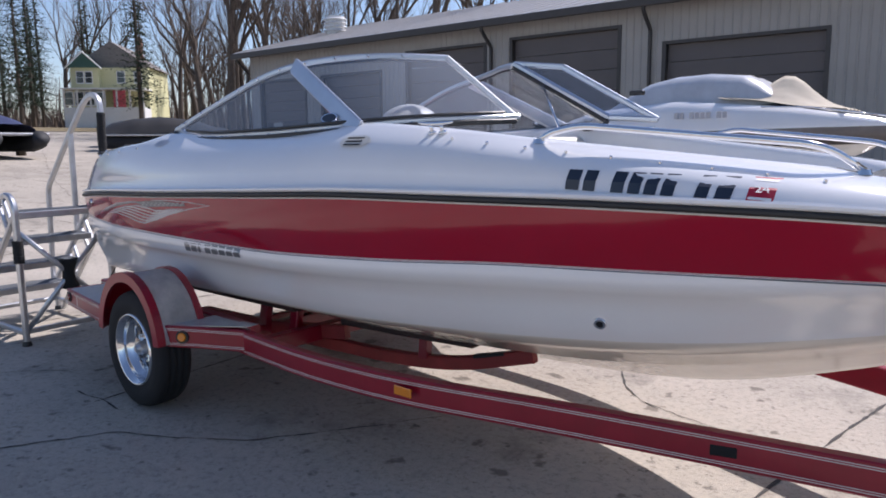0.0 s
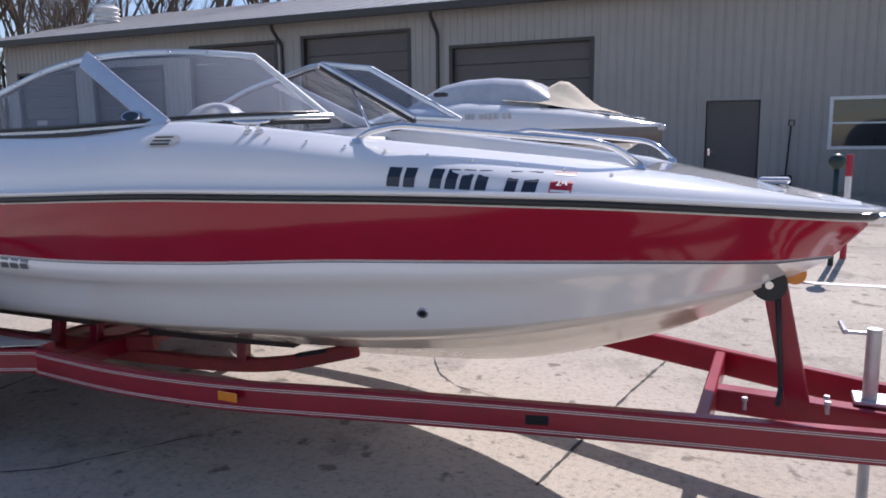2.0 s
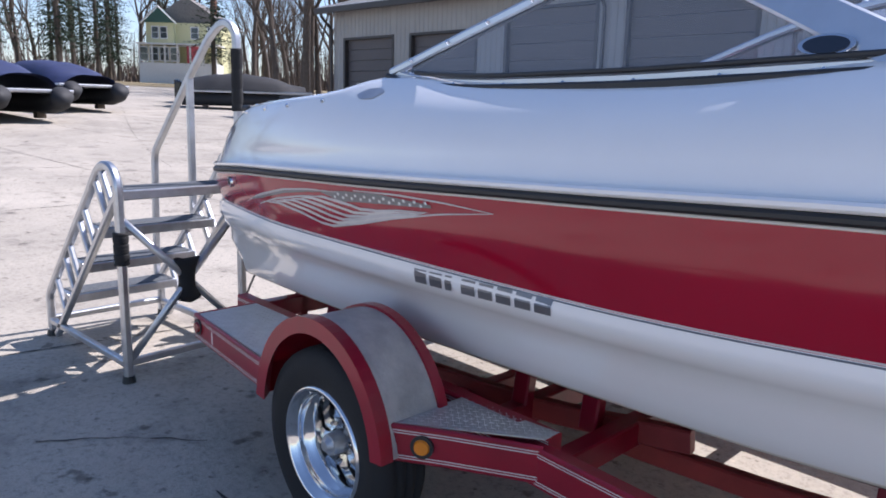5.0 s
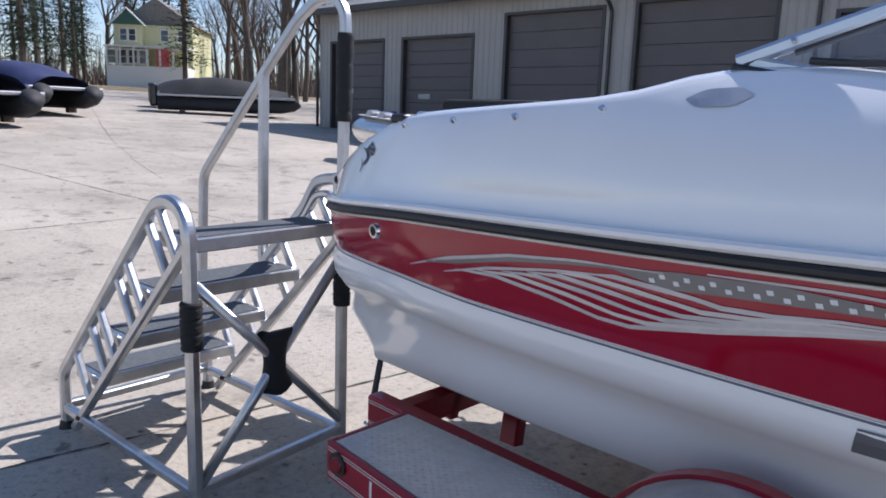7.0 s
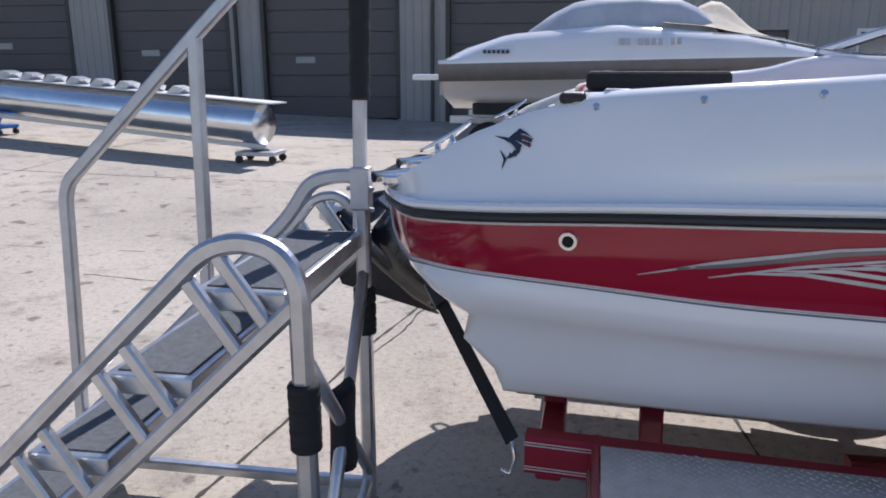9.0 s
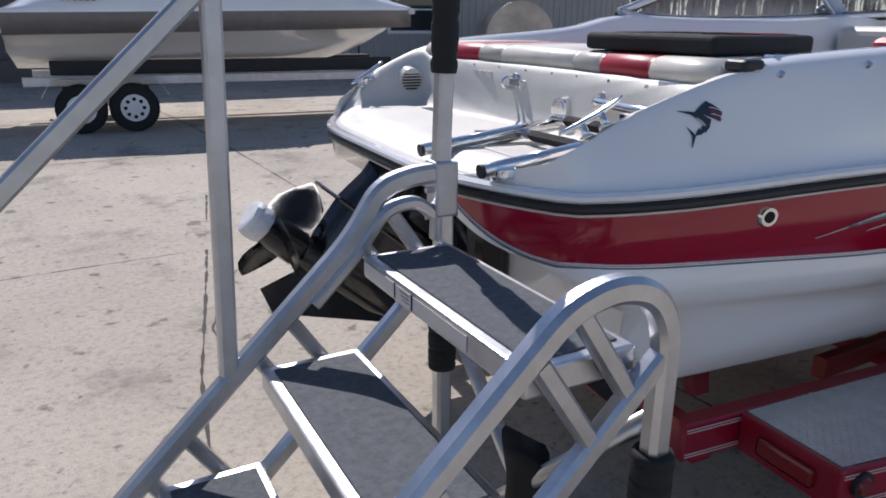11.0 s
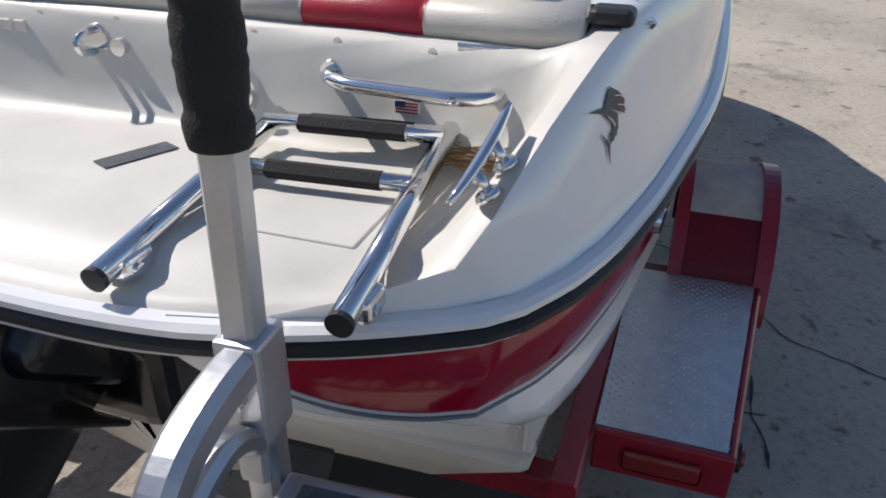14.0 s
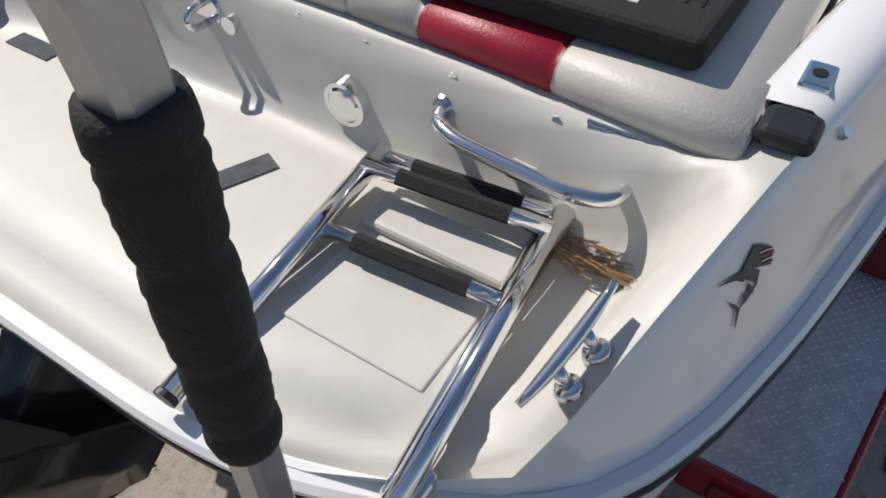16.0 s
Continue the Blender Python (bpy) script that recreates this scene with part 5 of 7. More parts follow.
# ---- outboard drive ----
def stern_drive():
    d = put_mesh("stern_drive", mesh_from("stern_drive", [], [], BLACK_PAINT), boat, "black tilted stern drive with propeller")
    bm = bmesh.new()
    box(bm, (0.14, -0.17, 0.62), (0.31, 0.19, 1.02), 0.05, 3)
    put("transom_plate", bm, BLACK_PAINT, d)
    T = Matrix.Translation((0.28, 0.02, 0.83)) @ Matrix.Rotation(radians(40), 4, "Y")
    bm = bmesh.new()
    box(bm, (-0.30, -0.12, -0.17), (0.10, 0.12, 0.02), 0.05, 3, T)
    put("upper_housing", bm, BLACK_PAINT, d, smooth=True)
    # leg as a streamlined fin
    bm = bmesh.new()
    prof = [(0.10, 0.0), (0.05, 0.045), (-0.06, 0.055), (-0.2, 0.03), (-0.24, 0.0)]
    ring0 = prof + [(u, -v) for u, v in prof[-2:0:-1]]
    rings = []
    for z, k, off in ((0.0, 1.55, 0.03), (-0.12, 1.5, 0.02), (-0.22, 1.45, -0.01), (-0.36, 1.3, -0.04), (-0.44, 1.2, -0.05)):
        rings.append([bm.verts.new(T @ Vector((u * k + off - 0.12, v * k, z))) for u, v in ring0])
    for a, b in zip(rings, rings[1:]):
        for i in range(len(ring0)):
            bm.faces.new((a[i], a[(i + 1) % len(ring0)], b[(i + 1) % len(ring0)], b[i]))
    bm.faces.new(rings[0])
    bm.faces.new(rings[-1])
    put("leg", bm, BLACK_PAINT, d, smooth=True)
    bm = bmesh.new()
    box(bm, (-0.52, -0.13, -0.235), (-0.02, 0.13, -0.222), 0.005, 1, T)
    put("anti_ventilation_plate", bm, BLACK_PAINT, d)
    bm = bmesh.new()
    vs = []
    axis = [(0.08, 0.008), (0.04, 0.035), (-0.04, 0.052), (-0.2, 0.056), (-0.34, 0.05), (-0.36, 0.045)]
    rings = [[bm.verts.new(T @ Vector((u - 0.12, r * math.cos(a), -0.43 + r * math.sin(a)))) for a in [2 * math.pi * k / 20 for k in range(20)]] for u, r in axis]
    for a, b in zip(rings, rings[1:]):
        for i in range(20):
            bm.faces.new((a[i], a[(i + 1) % 20], b[(i + 1) % 20], b[i]))
    bm.faces.new(rings[-1])
    put("gear_case", bm, BLACK_PAINT, d, smooth=True)
    bm = bmesh.new()
    v = [T @ Vector(p) for p in ((-0.04, 0.010, -0.46), (-0.42, 0.010, -0.46), (-0.50, 0.004, -0.60), (-0.42, 0.004, -0.645))]
    w = [T @ Vector((p[0], -p[1], p[2])) for p in ((-0.04, 0.010, -0.46), (-0.42, 0.010, -0.46), (-0.50, 0.004, -0.60), (-0.42, 0.004, -0.645))]
    a = [bm.verts.new(q) for q in v]
    b = [bm.verts.new(q) for q in w]
    bm.faces.new(a)
    bm.faces.new(b[::-1])
    for i in range(4):
        bm.faces.new((a[i], b[i], b[(i + 1) % 4], a[(i + 1) % 4]))
    put("skeg", bm, BLACK_PAINT, d)
    # propeller
    bm = bmesh.new()
    hub = T @ Vector((-0.48, 0, -0.43))
    tail = T @ Vector((-0.62, 0, -0.43))
    cyl(bm, hub, tail, 0.058, 0.050, 24)
    p = put("propeller", bm, BLACK_PAINT, d, "black three-bladed propeller")
    bm = bmesh.new()
    e = T @ Vector((-0.67, 0, -0.43))
    turn = random.Random(8)
    rings = []
    for f, r in ((-0.25, 0.053), (0.0, 0.057), (0.25, 0.058), (0.5, 0.056), (0.75, 0.057), (1.0, 0.051), (1.06, 0.036), (1.04, 0.012)):
        c = tail.lerp(e, f)
        rings.append([bm.verts.new(c + (T.to_3x3() @ Vector((turn.uniform(-0.003, 0.003), math.cos(a), math.sin(a)))) * (r + turn.uniform(-0.0025, 0.0025))) for a in [2 * math.pi * k / 22 for k in range(22)]])
    for a, b in zip(rings, rings[1:]):
        for k in range(22):
            bm.faces.new((a[k], a[(k + 1) % 22], b[(k + 1) % 22], b[k]))
    bm.faces.new(rings[-1])
    put("hub_cover", bm, mat("white_tape", (0.7, 0.7, 0.7), 0.6, vary=0.12, bump=0.7, bump_scale=40), p, "wrinkled white tape over the hub")
    for k in range(3):
        bm = bmesh.new()
        a0 = 2 * math.pi * k / 3 + 1.1
        rows = []
        for i in range(6):
            r = 0.04 + 0.035 * i
            w_ = (0.06, 0.085, 0.095, 0.085, 0.05, 0.006)[i]
            rows.append([bm.verts.new(T @ Vector((-0.55 + s * w_ * 0.7 + 0.02 * i / 5, math.cos(a0 + s * w_ / max(r, 0.05) * 0.6) * r, -0.43 + math.sin(a0 + s * w_ / max(r, 0.05) * 0.6) * r))) for s in (-1, -0.3, 0.3, 1)])
        for a, b in zip(rows, rows[1:]):
            for j in range(3):
                bm.faces.new((a[j], a[j + 1], b[j + 1], b[j]))
        g = bmesh.ops.solidify(bm, geom=bm.faces[:], thickness=0.005)
        put("blade", bm, BLACK_PAINT, p, smooth=True)
    for s in (-1, 1):
        c = tube("trim_ram", [(0.2, s * 0.15, 0.74), tuple(T @ Vector((-0.16, s * 0.13, -0.06)))], 0.02, BLACK_PAINT, d)
        tube("ram_rod", [tuple(T @ Vector((-0.16, s * 0.13, -0.06))), tuple(T @ Vector((-0.36, s * 0.12, 0.0)))], 0.009, CHROME, c)


stern_drive()

# ---- the trailer ----
trailer = thing("boat_trailer", "dark red single-axle boat trailer with chrome wheels", "trailer", m=BOAT)


def beam(name, pts, w, h, parent=None, material=None, label="", radius=0.0, stripes=0):
    bm = bmesh.new()
    P = round_path(pts, radius, 8) if radius else [Vector(p) for p in pts]
    sweep(bm, P, rect(w, h, 0.006))
    ob = put(name, bm, material or TRAILER_RED, parent or trailer, label)
    for s in ((-1,) if stripes == 1 else (1,) if stripes == 2 else ()):
        for dz in (h / 2 - 0.016, h / 2 - 0.024, -h / 2 + 0.016, -h / 2 + 0.024):
            bm = bmesh.new()
            rows = []
            for i, p in enumerate(P):
                t = (P[min(i + 1, len(P) - 1)] - P[max(i - 1, 0)]).normalized()
                side = t.cross(Vector((0, 0, 1))).normalized()
                o = side * (w / 2 + 0.0012) * (1 if side.y * s > 0 else -1)
                rows.append((bm.verts.new(p + o + Vector((0, 0, dz - 0.0016))), bm.verts.new(p + o + Vector((0, 0, dz + 0.0016)))))
            for a, b in zip(rows, rows[1:]):
                bm.faces.new((a[0], b[0], b[1], a[1]))
            put("pinstripe", bm, STRIPE, ob)
    return ob


def lamp_disc(name, p, r, material, parent, axis=(0, -1, 0)):
    bm = bmesh.new()
    a = Vector(axis)
    cyl(bm, Vector(p) - a * 0.004, Vector(p) + a * 0.008, r, None, 24)
    ob = put(name, bm, RUBBER, parent)
    bm = bmesh.new()
    cyl(bm, Vector(p) + a * 0.006, Vector(p) + a * 0.016, r * 0.72, r * 0.6, 24)
    put("lens", bm, material, ob)
    return ob


def tread_plate(name, quad, z, parent, lift=0.004):
    """Diamond plate: a flat sheet with raised bars in two directions."""
    bm = bmesh.new()
    top = [bm.verts.new((x, y, z)) for x, y in quad]
    low = [bm.verts.new((x, y, z - 0.004)) for x, y in quad]
    bm.faces.new(top)
    bm.faces.new(low[::-1])
    for i in range(4):
        bm.faces.new((top[i], low[i], low[(i + 1) % 4], top[(i + 1) % 4]))
    ob = put(name, bm, ALU_TREAD, parent, "diamond-pattern aluminium tread plate")
    xs, ys = [q[0] for q in quad], [q[1] for q in quad]

    def inside(x, y):
        r = False
        for (x0, y0), (x1, y1) in zip(quad, quad[1:] + quad[:1]):
            if (y0 > y) != (y1 > y) and x < (x1 - x0) * (y - y0) / (y1 - y0) + x0:
                r = not r
        return r

    vs, fs = [], []
    i = 0
    x = min(xs) + 0.01
    while x < max(xs):
        y = min(ys) + 0.01 + (0.0125 if i % 2 else 0)
        while y < max(ys):
            if inside(x, y):
                a = 0.7 if (i % 2) else -0.7
                dx, dy = math.cos(a) * 0.010, math.sin(a) * 0.010
                nx, ny = -dy * 0.25, dx * 0.25
                o = len(vs)
                vs += [(x - dx, y - dy, z), (x + nx, y + ny, z), (x + dx, y + dy, z), (x - nx, y - ny, z), (x, y, z + 0.0022)]
                fs += [(o, o + 3, o + 4), (o + 3, o + 2, o + 4), (o + 2, o + 1, o + 4), (o + 1, o, o + 4)]
            y += 0.025
        x += 0.0145
        i += 1
    tagged(put_mesh("tread_pattern", mesh_from("tread_pattern", vs, fs, ALU_TREAD), ob), kind="stuff")
    return ob


HUBU, TYRE_R = 1.675, 0.302


def wheel(s):
    w = put_mesh("wheel", mesh_from("wheel", [], [], TYRE), trailer)
    c = Vector((HUBU, s * 1.212, TYRE_R))

    def lathe(prof, n=48):
        bm = bmesh.new()
        rings = [[bm.verts.new((c.x + 1.055 * r * math.cos(a), c.y + s * y, c.z + 1.055 * r * math.sin(a))) for y, r in prof] for a in [2 * math.pi * k / n for k in range(n)]]
        for i in range(n):
            a, b = rings[i], rings[(i + 1) % n]
            for j in range(len(prof) - 1):
                bm.faces.new((a[j], a[j + 1], b[j + 1], b[j]))
        return bm

    put("tyre", lathe([(-0.085, 0.19), (-0.1, 0.23), (-0.098, 0.28), (-0.085, 0.306), (-0.07, 0.314), (-0.045, 0.318), (-0.043, 0.311), (-0.035, 0.311), (-0.033, 0.318), (-0.005, 0.318), (-0.003, 0.311), (0.005, 0.311), (0.007, 0.318), (0.033, 0.318), (0.035, 0.311), (0.043, 0.311), (0.045, 0.318), (0.07, 0.314), (0.085, 0.306), (0.096, 0.285), (0.099, 0.272), (0.101, 0.268), (0.1, 0.235), (0.088, 0.195)]), TYRE, w, "black ribbed trailer tyre", smooth=True)
    rim = put("rim", lathe([(0.088, 0.199), (0.097, 0.196), (0.099, 0.190), (0.094, 0.184), (0.084, 0.181), (0.078, 0.170), (0.06, 0.166), (0.03, 0.165), (0.026, 0.155), (-0.02, 0.152), (-0.06, 0.15)]), CHROME, w, "chrome spoked rim", smooth=True)
    for k in range(8):
        a = 2 * math.pi * k / 8 + 0.2
        bm = bmesh.new()
        e1, e2 = Vector((math.cos(a), 0, math.sin(a))), Vector((-math.sin(a), 0, math.cos(a)))
        rows = []
        for r, wd, y in ((0.045, 0.022, 0.020), (0.085, 0.026, 0.026), (0.125, 0.030, 0.008), (0.160, 0.042, -0.012)):
            rows.append([bm.verts.new(c + e1 * r + e2 * q * wd + Vector((0, s * (y - 0.012 * abs(q)), 0))) for q in (-1, 0, 1)])
        for p, q in zip(rows, rows[1:]):
            for j in range(2):
                bm.faces.new((p[j], p[j + 1], q[j + 1], q[j]))
        bmesh.ops.solidify(bm, geom=bm.faces[:], thickness=0.006)
        put("spoke", bm, CHROME, rim)
        if k % 2 == 0:
            bm = bmesh.new()
            p = c + e1 * 0.066 + Vector((0, s * 0.02, 0))
            cyl(bm, p, p + Vector((0, s * 0.018, 0)), 0.010, 0.008, 6)
            put("lug_nut", bm, CHROME, rim)
    bm = bmesh.new()
    cyl(bm, c + Vector((0, s * 0.0, 0)), c + Vector((0, s * 0.06, 0)), 0.042, 0.036, 24)
    cyl(bm, c + Vector((0, s * 0.06, 0)), c + Vector((0, s * 0.078, 0)), 0.03, 0.018, 24)
    put("hub", bm, ALU_DULL, w)
    # Added near-black disc: painted shade in the gaps between the spokes.
    bm = bmesh.new()
    cyl(bm, c - Vector((0, s * 0.055, 0)), c - Vector((0, s * 0.045, 0)), 0.158, None, 32)
    put("back_plate", bm, DARK_HOLE, w)


def fender(s):
    f = put_mesh("fender", mesh_from("fender", [], [], TRAILER_RED), trailer)
    cx, cz, R = HUBU - 0.01, 0.345, 0.352
    arc = [(cx + R * math.cos(a), cz + R * math.sin(a) * 1.12) for a in [math.pi * (0.97 - 0.94 * k / 28) for k in range(29)]]
    vo, vi = s * 1.33, s * 1.04
    for nm, k0, k1 in (("rear_sheet", 0, 8), ("top_sheet", 8, 28)):
        bm = bmesh.new()
        rows = [[bm.verts.new((u, v, z)) for v in (vo - s * 0.045, vi + s * 0.035)] for u, z in arc[k0:k1 + 1]]
        for a, b in zip(rows, rows[1:]):
            bm.faces.new((a[0], a[1], b[1], b[0]))
        bmesh.ops.solidify(bm, geom=bm.faces[:], thickness=0.006)
        if k0 == 0:
            put(nm, bm, TRAILER_RED, f, "red painted rear fender skin")
    put("top_sheet", bm, mat("worn_tread_plate", (0.72, 0.69, 0.64), 0.6, 0.0, vary=0.18, scale=12, bump=0.4, bump_scale=90), f, "worn pale tread plate")
    for va, vb, nm in ((vo, vo - s * 0.047, "lip"), (vi + s * 0.037, vi, "lip")):
        bm = bmesh.new()
        rows = []
        for u, z in arc:
            d = Vector((u - cx, 0, z - cz)).normalized()
            p = Vector((u, 0, z))
            rows.append([bm.verts.new(p + d * 0.010 + Vector((0, va, 0))), bm.verts.new(p + d * 0.010 + Vector((0, vb, 0))), bm.verts.new(p - d * 0.004 + Vector((0, vb, 0))), bm.verts.new(p - d * 0.045 + Vector((0, va, 0)))])
        for a, b in zip(rows, rows[1:]):
            for j in range(4):
                bm.faces.new((a[j], a[(j + 1) % 4], b[(j + 1) % 4], b[j]))
        bm.faces.new(rows[0])
        bm.faces.new(rows[-1][::-1])
        put(nm, bm, TRAILER_RED, f)
    bm = bmesh.new()
    rows = [[bm.verts.new((u, vi + s * 0.01, z)) for z in (cz - 0.02, zz)] for u, zz in arc if zz > cz]
    for a, b in zip(rows, rows[1:]):
        bm.faces.new((a[0], a[1], b[1], b[0]))
    put("inner_wall", bm, TRAILER_RED, f)
    # rear step
    z = 0.502
    tread_plate("rear_step", [(0.595, s * 1.205), (1.34, s * 1.29), (1.34, s * 0.94), (0.595, s * 0.925)], z, trailer)
    beam("step_side", [(0.585, s * 1.213, z - 0.055), (1.33, s * 1.30, z - 0.055)], 0.018, 0.115, stripes=1 if s < 0 else 2)
    bm = bmesh.new()
    box(bm, (0.573, min(s * 1.222, s * 0.925), z - 0.112), (0.593, max(s * 1.222, s * 0.925), z + 0.002), 0.006)
    e = put("step_end", bm, TRAILER_RED, trailer)
    bm = bmesh.new()
    box(bm, (0.561, s * 1.075 - 0.085, z - 0.085), (0.575, s * 1.075 + 0.085, z - 0.03), 0.012, 3)
    put("tail_lamp", bm, RED_LENS, e, "red oval tail lamp")
    lamp_disc("side_lamp", (0.64, s * 1.23, z - 0.045), 0.034, RED_LENS, trailer, (0, s, 0))
    bm = bmesh.new()
    box(bm, (0.79, s * 1.243 - 0.004, z - 0.085), (0.83, s * 1.243 + 0.004, z - 0.03))
    put("sticker", bm, WHITE_PAINT, trailer)
    # front step
    z = 0.487
    tread_plate("front_step", [(1.985, s * 1.255), (2.36, s * 0.995), (2.36, s * 0.93), (1.985, s * 0.95)], z, trailer)
    beam("step_side", [(1.985, s * 1.265, z - 0.058), (2.13, s * 1.165, z - 0.063), (2.36, s * 1.005, z - 0.078)], 0.018, 0.12, stripes=1 if s < 0 else 2)
    lamp_disc("marker_lamp", (2.075, s * 1.214, z - 0.060), 0.036, AMBER, trailer, (0.5, s * 0.86, 0))


for s in (-1, 1):
    wheel(s)
    fender(s)
    # main rails
    beam("tail_rail", [(0.395, s * 0.885, 0.446), (2.36, s * 0.945, 0.43)], 0.06, 0.112, stripes=1 if s < 0 else 2, label="red box-section frame rail")
    beam("side_rail", [(2.31, s * 0.99, 0.40), (2.9, s * 1.01, 0.385), (3.5, s * 1.0, 0.40), (4.2, s * 0.815, 0.392), (4.85, s * 0.63, 0.372), (5.4, s * 0.47, 0.35), (6.0, s * 0.30, 0.325), (7.0, s * 0.03, 0.295)], 0.055, 0.125, radius=0.25, stripes=1 if s < 0 else 2, label="red pinstriped frame rail")
    bm = bmesh.new()
    box(bm, (3.51, s * 1.032 - 0.004, 0.39), (3.61, s * 1.032 + 0.004, 0.43), 0.004)
    put("side_reflector", bm, AMBER, trailer, "amber rectangular reflector").rotation_euler = (0, 0, 0)
    bm = bmesh.new()
    box(bm, (-0.045, -0.003, -0.02), (0.045, 0.003, 0.02), 0.004)
    o = put("tie_slot", bm, DARK_HOLE, trailer)
    o.location, o.rotation_euler = (4.78, s * 0.678, 0.375), (0, 0, s * radians(-16))
    # bunks on posts
    P = [(0.34, s * 0.56, 0.50), (1.2, s * 0.58, 0.50), (2.3, s * 0.60, 0.515)]
    bm = bmesh.new()
    sweep(bm, P, rect(0.10, 0.045, 0.01))
    put("bunk", bm, mat("bunk_carpet", (0.06, 0.035, 0.03), 0.95, vary=0.3, bump=0.8), trailer, "carpeted bunk board")
    for u in (0.46, 0.75, 1.95, 2.25):
        beam("bunk_post", [(u, s * 0.60, 0.36), (u, s * 0.58, 0.495)], 0.07, 0.05, material=TRAILER_RED)
    # front cradle arms
    bm = bmesh.new()
    sweep(bm, round_path([(2.5, s * 0.42, 0.44), (3.0, s * 0.40, 0.45), (3.42, s * 0.36, 0.455)], 0.3), rect(0.09, 0.05, 0.01))
    put("bunk", bm, mat("bunk_carpet", (0.06, 0.035, 0.03), 0.95, vary=0.3, bump=0.8), trailer, "carpeted bunk board")
    beam("cradle_arm", [(2.2, s * 0.50, 0.30), (2.9, s * 0.42, 0.29), (3.3, s * 0.36, 0.315), (3.72, s * 0.28, 0.425)], 0.05, 0.07, material=BUNK_RED, radius=0.3)
    beam("cradle_arm", [(1.3, s * 0.62, 0.34), (2.0, s * 0.56, 0.335), (2.55, s * 0.46, 0.38)], 0.05, 0.08, material=BUNK_RED, radius=0.3)
    bm = bmesh.new()
    sweep(bm, [(3.40, s * 0.345, 0.375), (3.68, s * 0.285, 0.435)], rect(0.05, 0.02, 0.006))
    put("keel_pad", bm, RUBBER, trailer)
    beam("bunk_post", [(3.1, s * 0.40, 0.32), (3.1, s * 0.39, 0.44)], 0.06, 0.05)
for u, z, w in ((0.46, 0.42, 0.91), (1.95, 0.32, 0.93), (2.35, 0.36, 0.96)):
    beam("cross_member", [(u, -w, z), (u, w, z)], 0.07, 0.09)
beam("axle", [(HUBU, -1.1, TYRE_R), (HUBU, 1.1, TYRE_R)], 0.06, 0.06)
# tongue bay with winch post
beam("cross_member", [(5.36, -0.46, 0.352), (5.36, 0.46, 0.352)], 0.05, 0.11)
beam("tongue", [(5.36, 0.0, 0.33), (7.4, 0.0, 0.28)], 0.09, 0.1)
beam("winch_post", [(5.70, 0.0, 0.33), (5.585, 0.0, 0.85)], 0.10, 0.095, label="leaning red winch post")
bm = bmesh.new()
cyl(bm, (5.565, -0.07, 0.855), (5.565, 0.07, 0.855), 0.068, None, 28)
r = put("bow_roller", bm, RUBBER, trailer, "black rubber bow roller")
bm = bmesh.new()
cyl(bm, (5.565, -0.085, 0.855), (5.565, 0.085, 0.855), 0.016, None, 16)
put("roller_bolt", bm, CHROME, r)
bm = bmesh.new()
cyl(bm, (5.655, -0.03, 0.90), (5.655, 0.03, 0.90), 0.045, None, 24)
put("winch_drum", bm, AMBER, trailer, "orange strap roll on the winch")
bm = bmesh.new()
sweep(bm, [(5.66, 0, 0.86), (6.9, 0.1, 0.86)], rect(0.05, 0.003, 0.001))
put("winch_strap", bm, WHITE_PAINT, trailer, "pale winch strap")
bm = bmesh.new()
cyl(bm, (5.96, 0.06, -0.12), (5.96, 0.06, 0.40), 0.022, None, 20)
cyl(bm, (5.96, 0.06, 0.38), (5.96, 0.06, 0.68), 0.028, None, 20)
cyl(bm, (5.96, 0.06, 0.66), (5.85, 0.04, 0.66), 0.008, None, 10)
cyl(bm, (5.855, 0.04, 0.66), (5.84, 0.10, 0.685), 0.012, None, 10)
box(bm, (5.90, 0.0, 0.37), (6.04, 0.14, 0.39), 0.005)
cyl(bm, (5.96, 0.06, -0.128), (5.96, 0.06, -0.11), 0.06, None, 20)
put("tongue_jack", bm, ALU_DULL, trailer, "dull steel tongue jack with crank")
tube("chain_strap", [(5.60, -0.06, 0.80), (5.615, -0.075, 0.6), (5.63, -0.07, 0.42), (5.62, -0.2, 0.40)], 0.011, RUBBER, trailer, 0.03)
for u, v in ((5.50, -0.2), (5.80, -0.12), (5.80, -0.05)):
    bm = bmesh.new()
    cyl(bm, (u, v, 0.36), (u, v, 0.405), 0.008, None, 10)
    cyl(bm, (u, v, 0.40), (u, v, 0.412), 0.014, 0.012, 6)
    put("bolt", bm, ALU_DULL, trailer)


def tie_down():
    """Ratchet strap from the transom to the trailer tail."""
    st = thing("transom_strap", "black ratchet strap holding the stern to the trailer", "strap", m=BOAT)
    a, b = Vector((0.02, -0.45, 0.80)), Vector((0.355, -0.86, 0.455))
    bm = bmesh.new()
    sweep(bm, [a, b], rect(0.045, 0.006, 0.002), up=(0, 1, 0))
    put("webbing", bm, FOAM, st)
    bm = bmesh.new()
    p = a.lerp(b, 0.10)
    sweep(bm, [a.lerp(b, 0.04), a.lerp(b, 0.2)], rect(0.055, 0.03, 0.008), up=(0, 1, 0))
    put("ratchet", bm, RUBBER, st)
    tube("hook", [b, b + Vector((0.01, -0.01, -0.05)), b + Vector((0.0, -0.012, -0.10)), b + Vector((-0.03, -0.01, -0.085))], 0.006, CHROME, st, 0.02)


tie_down()


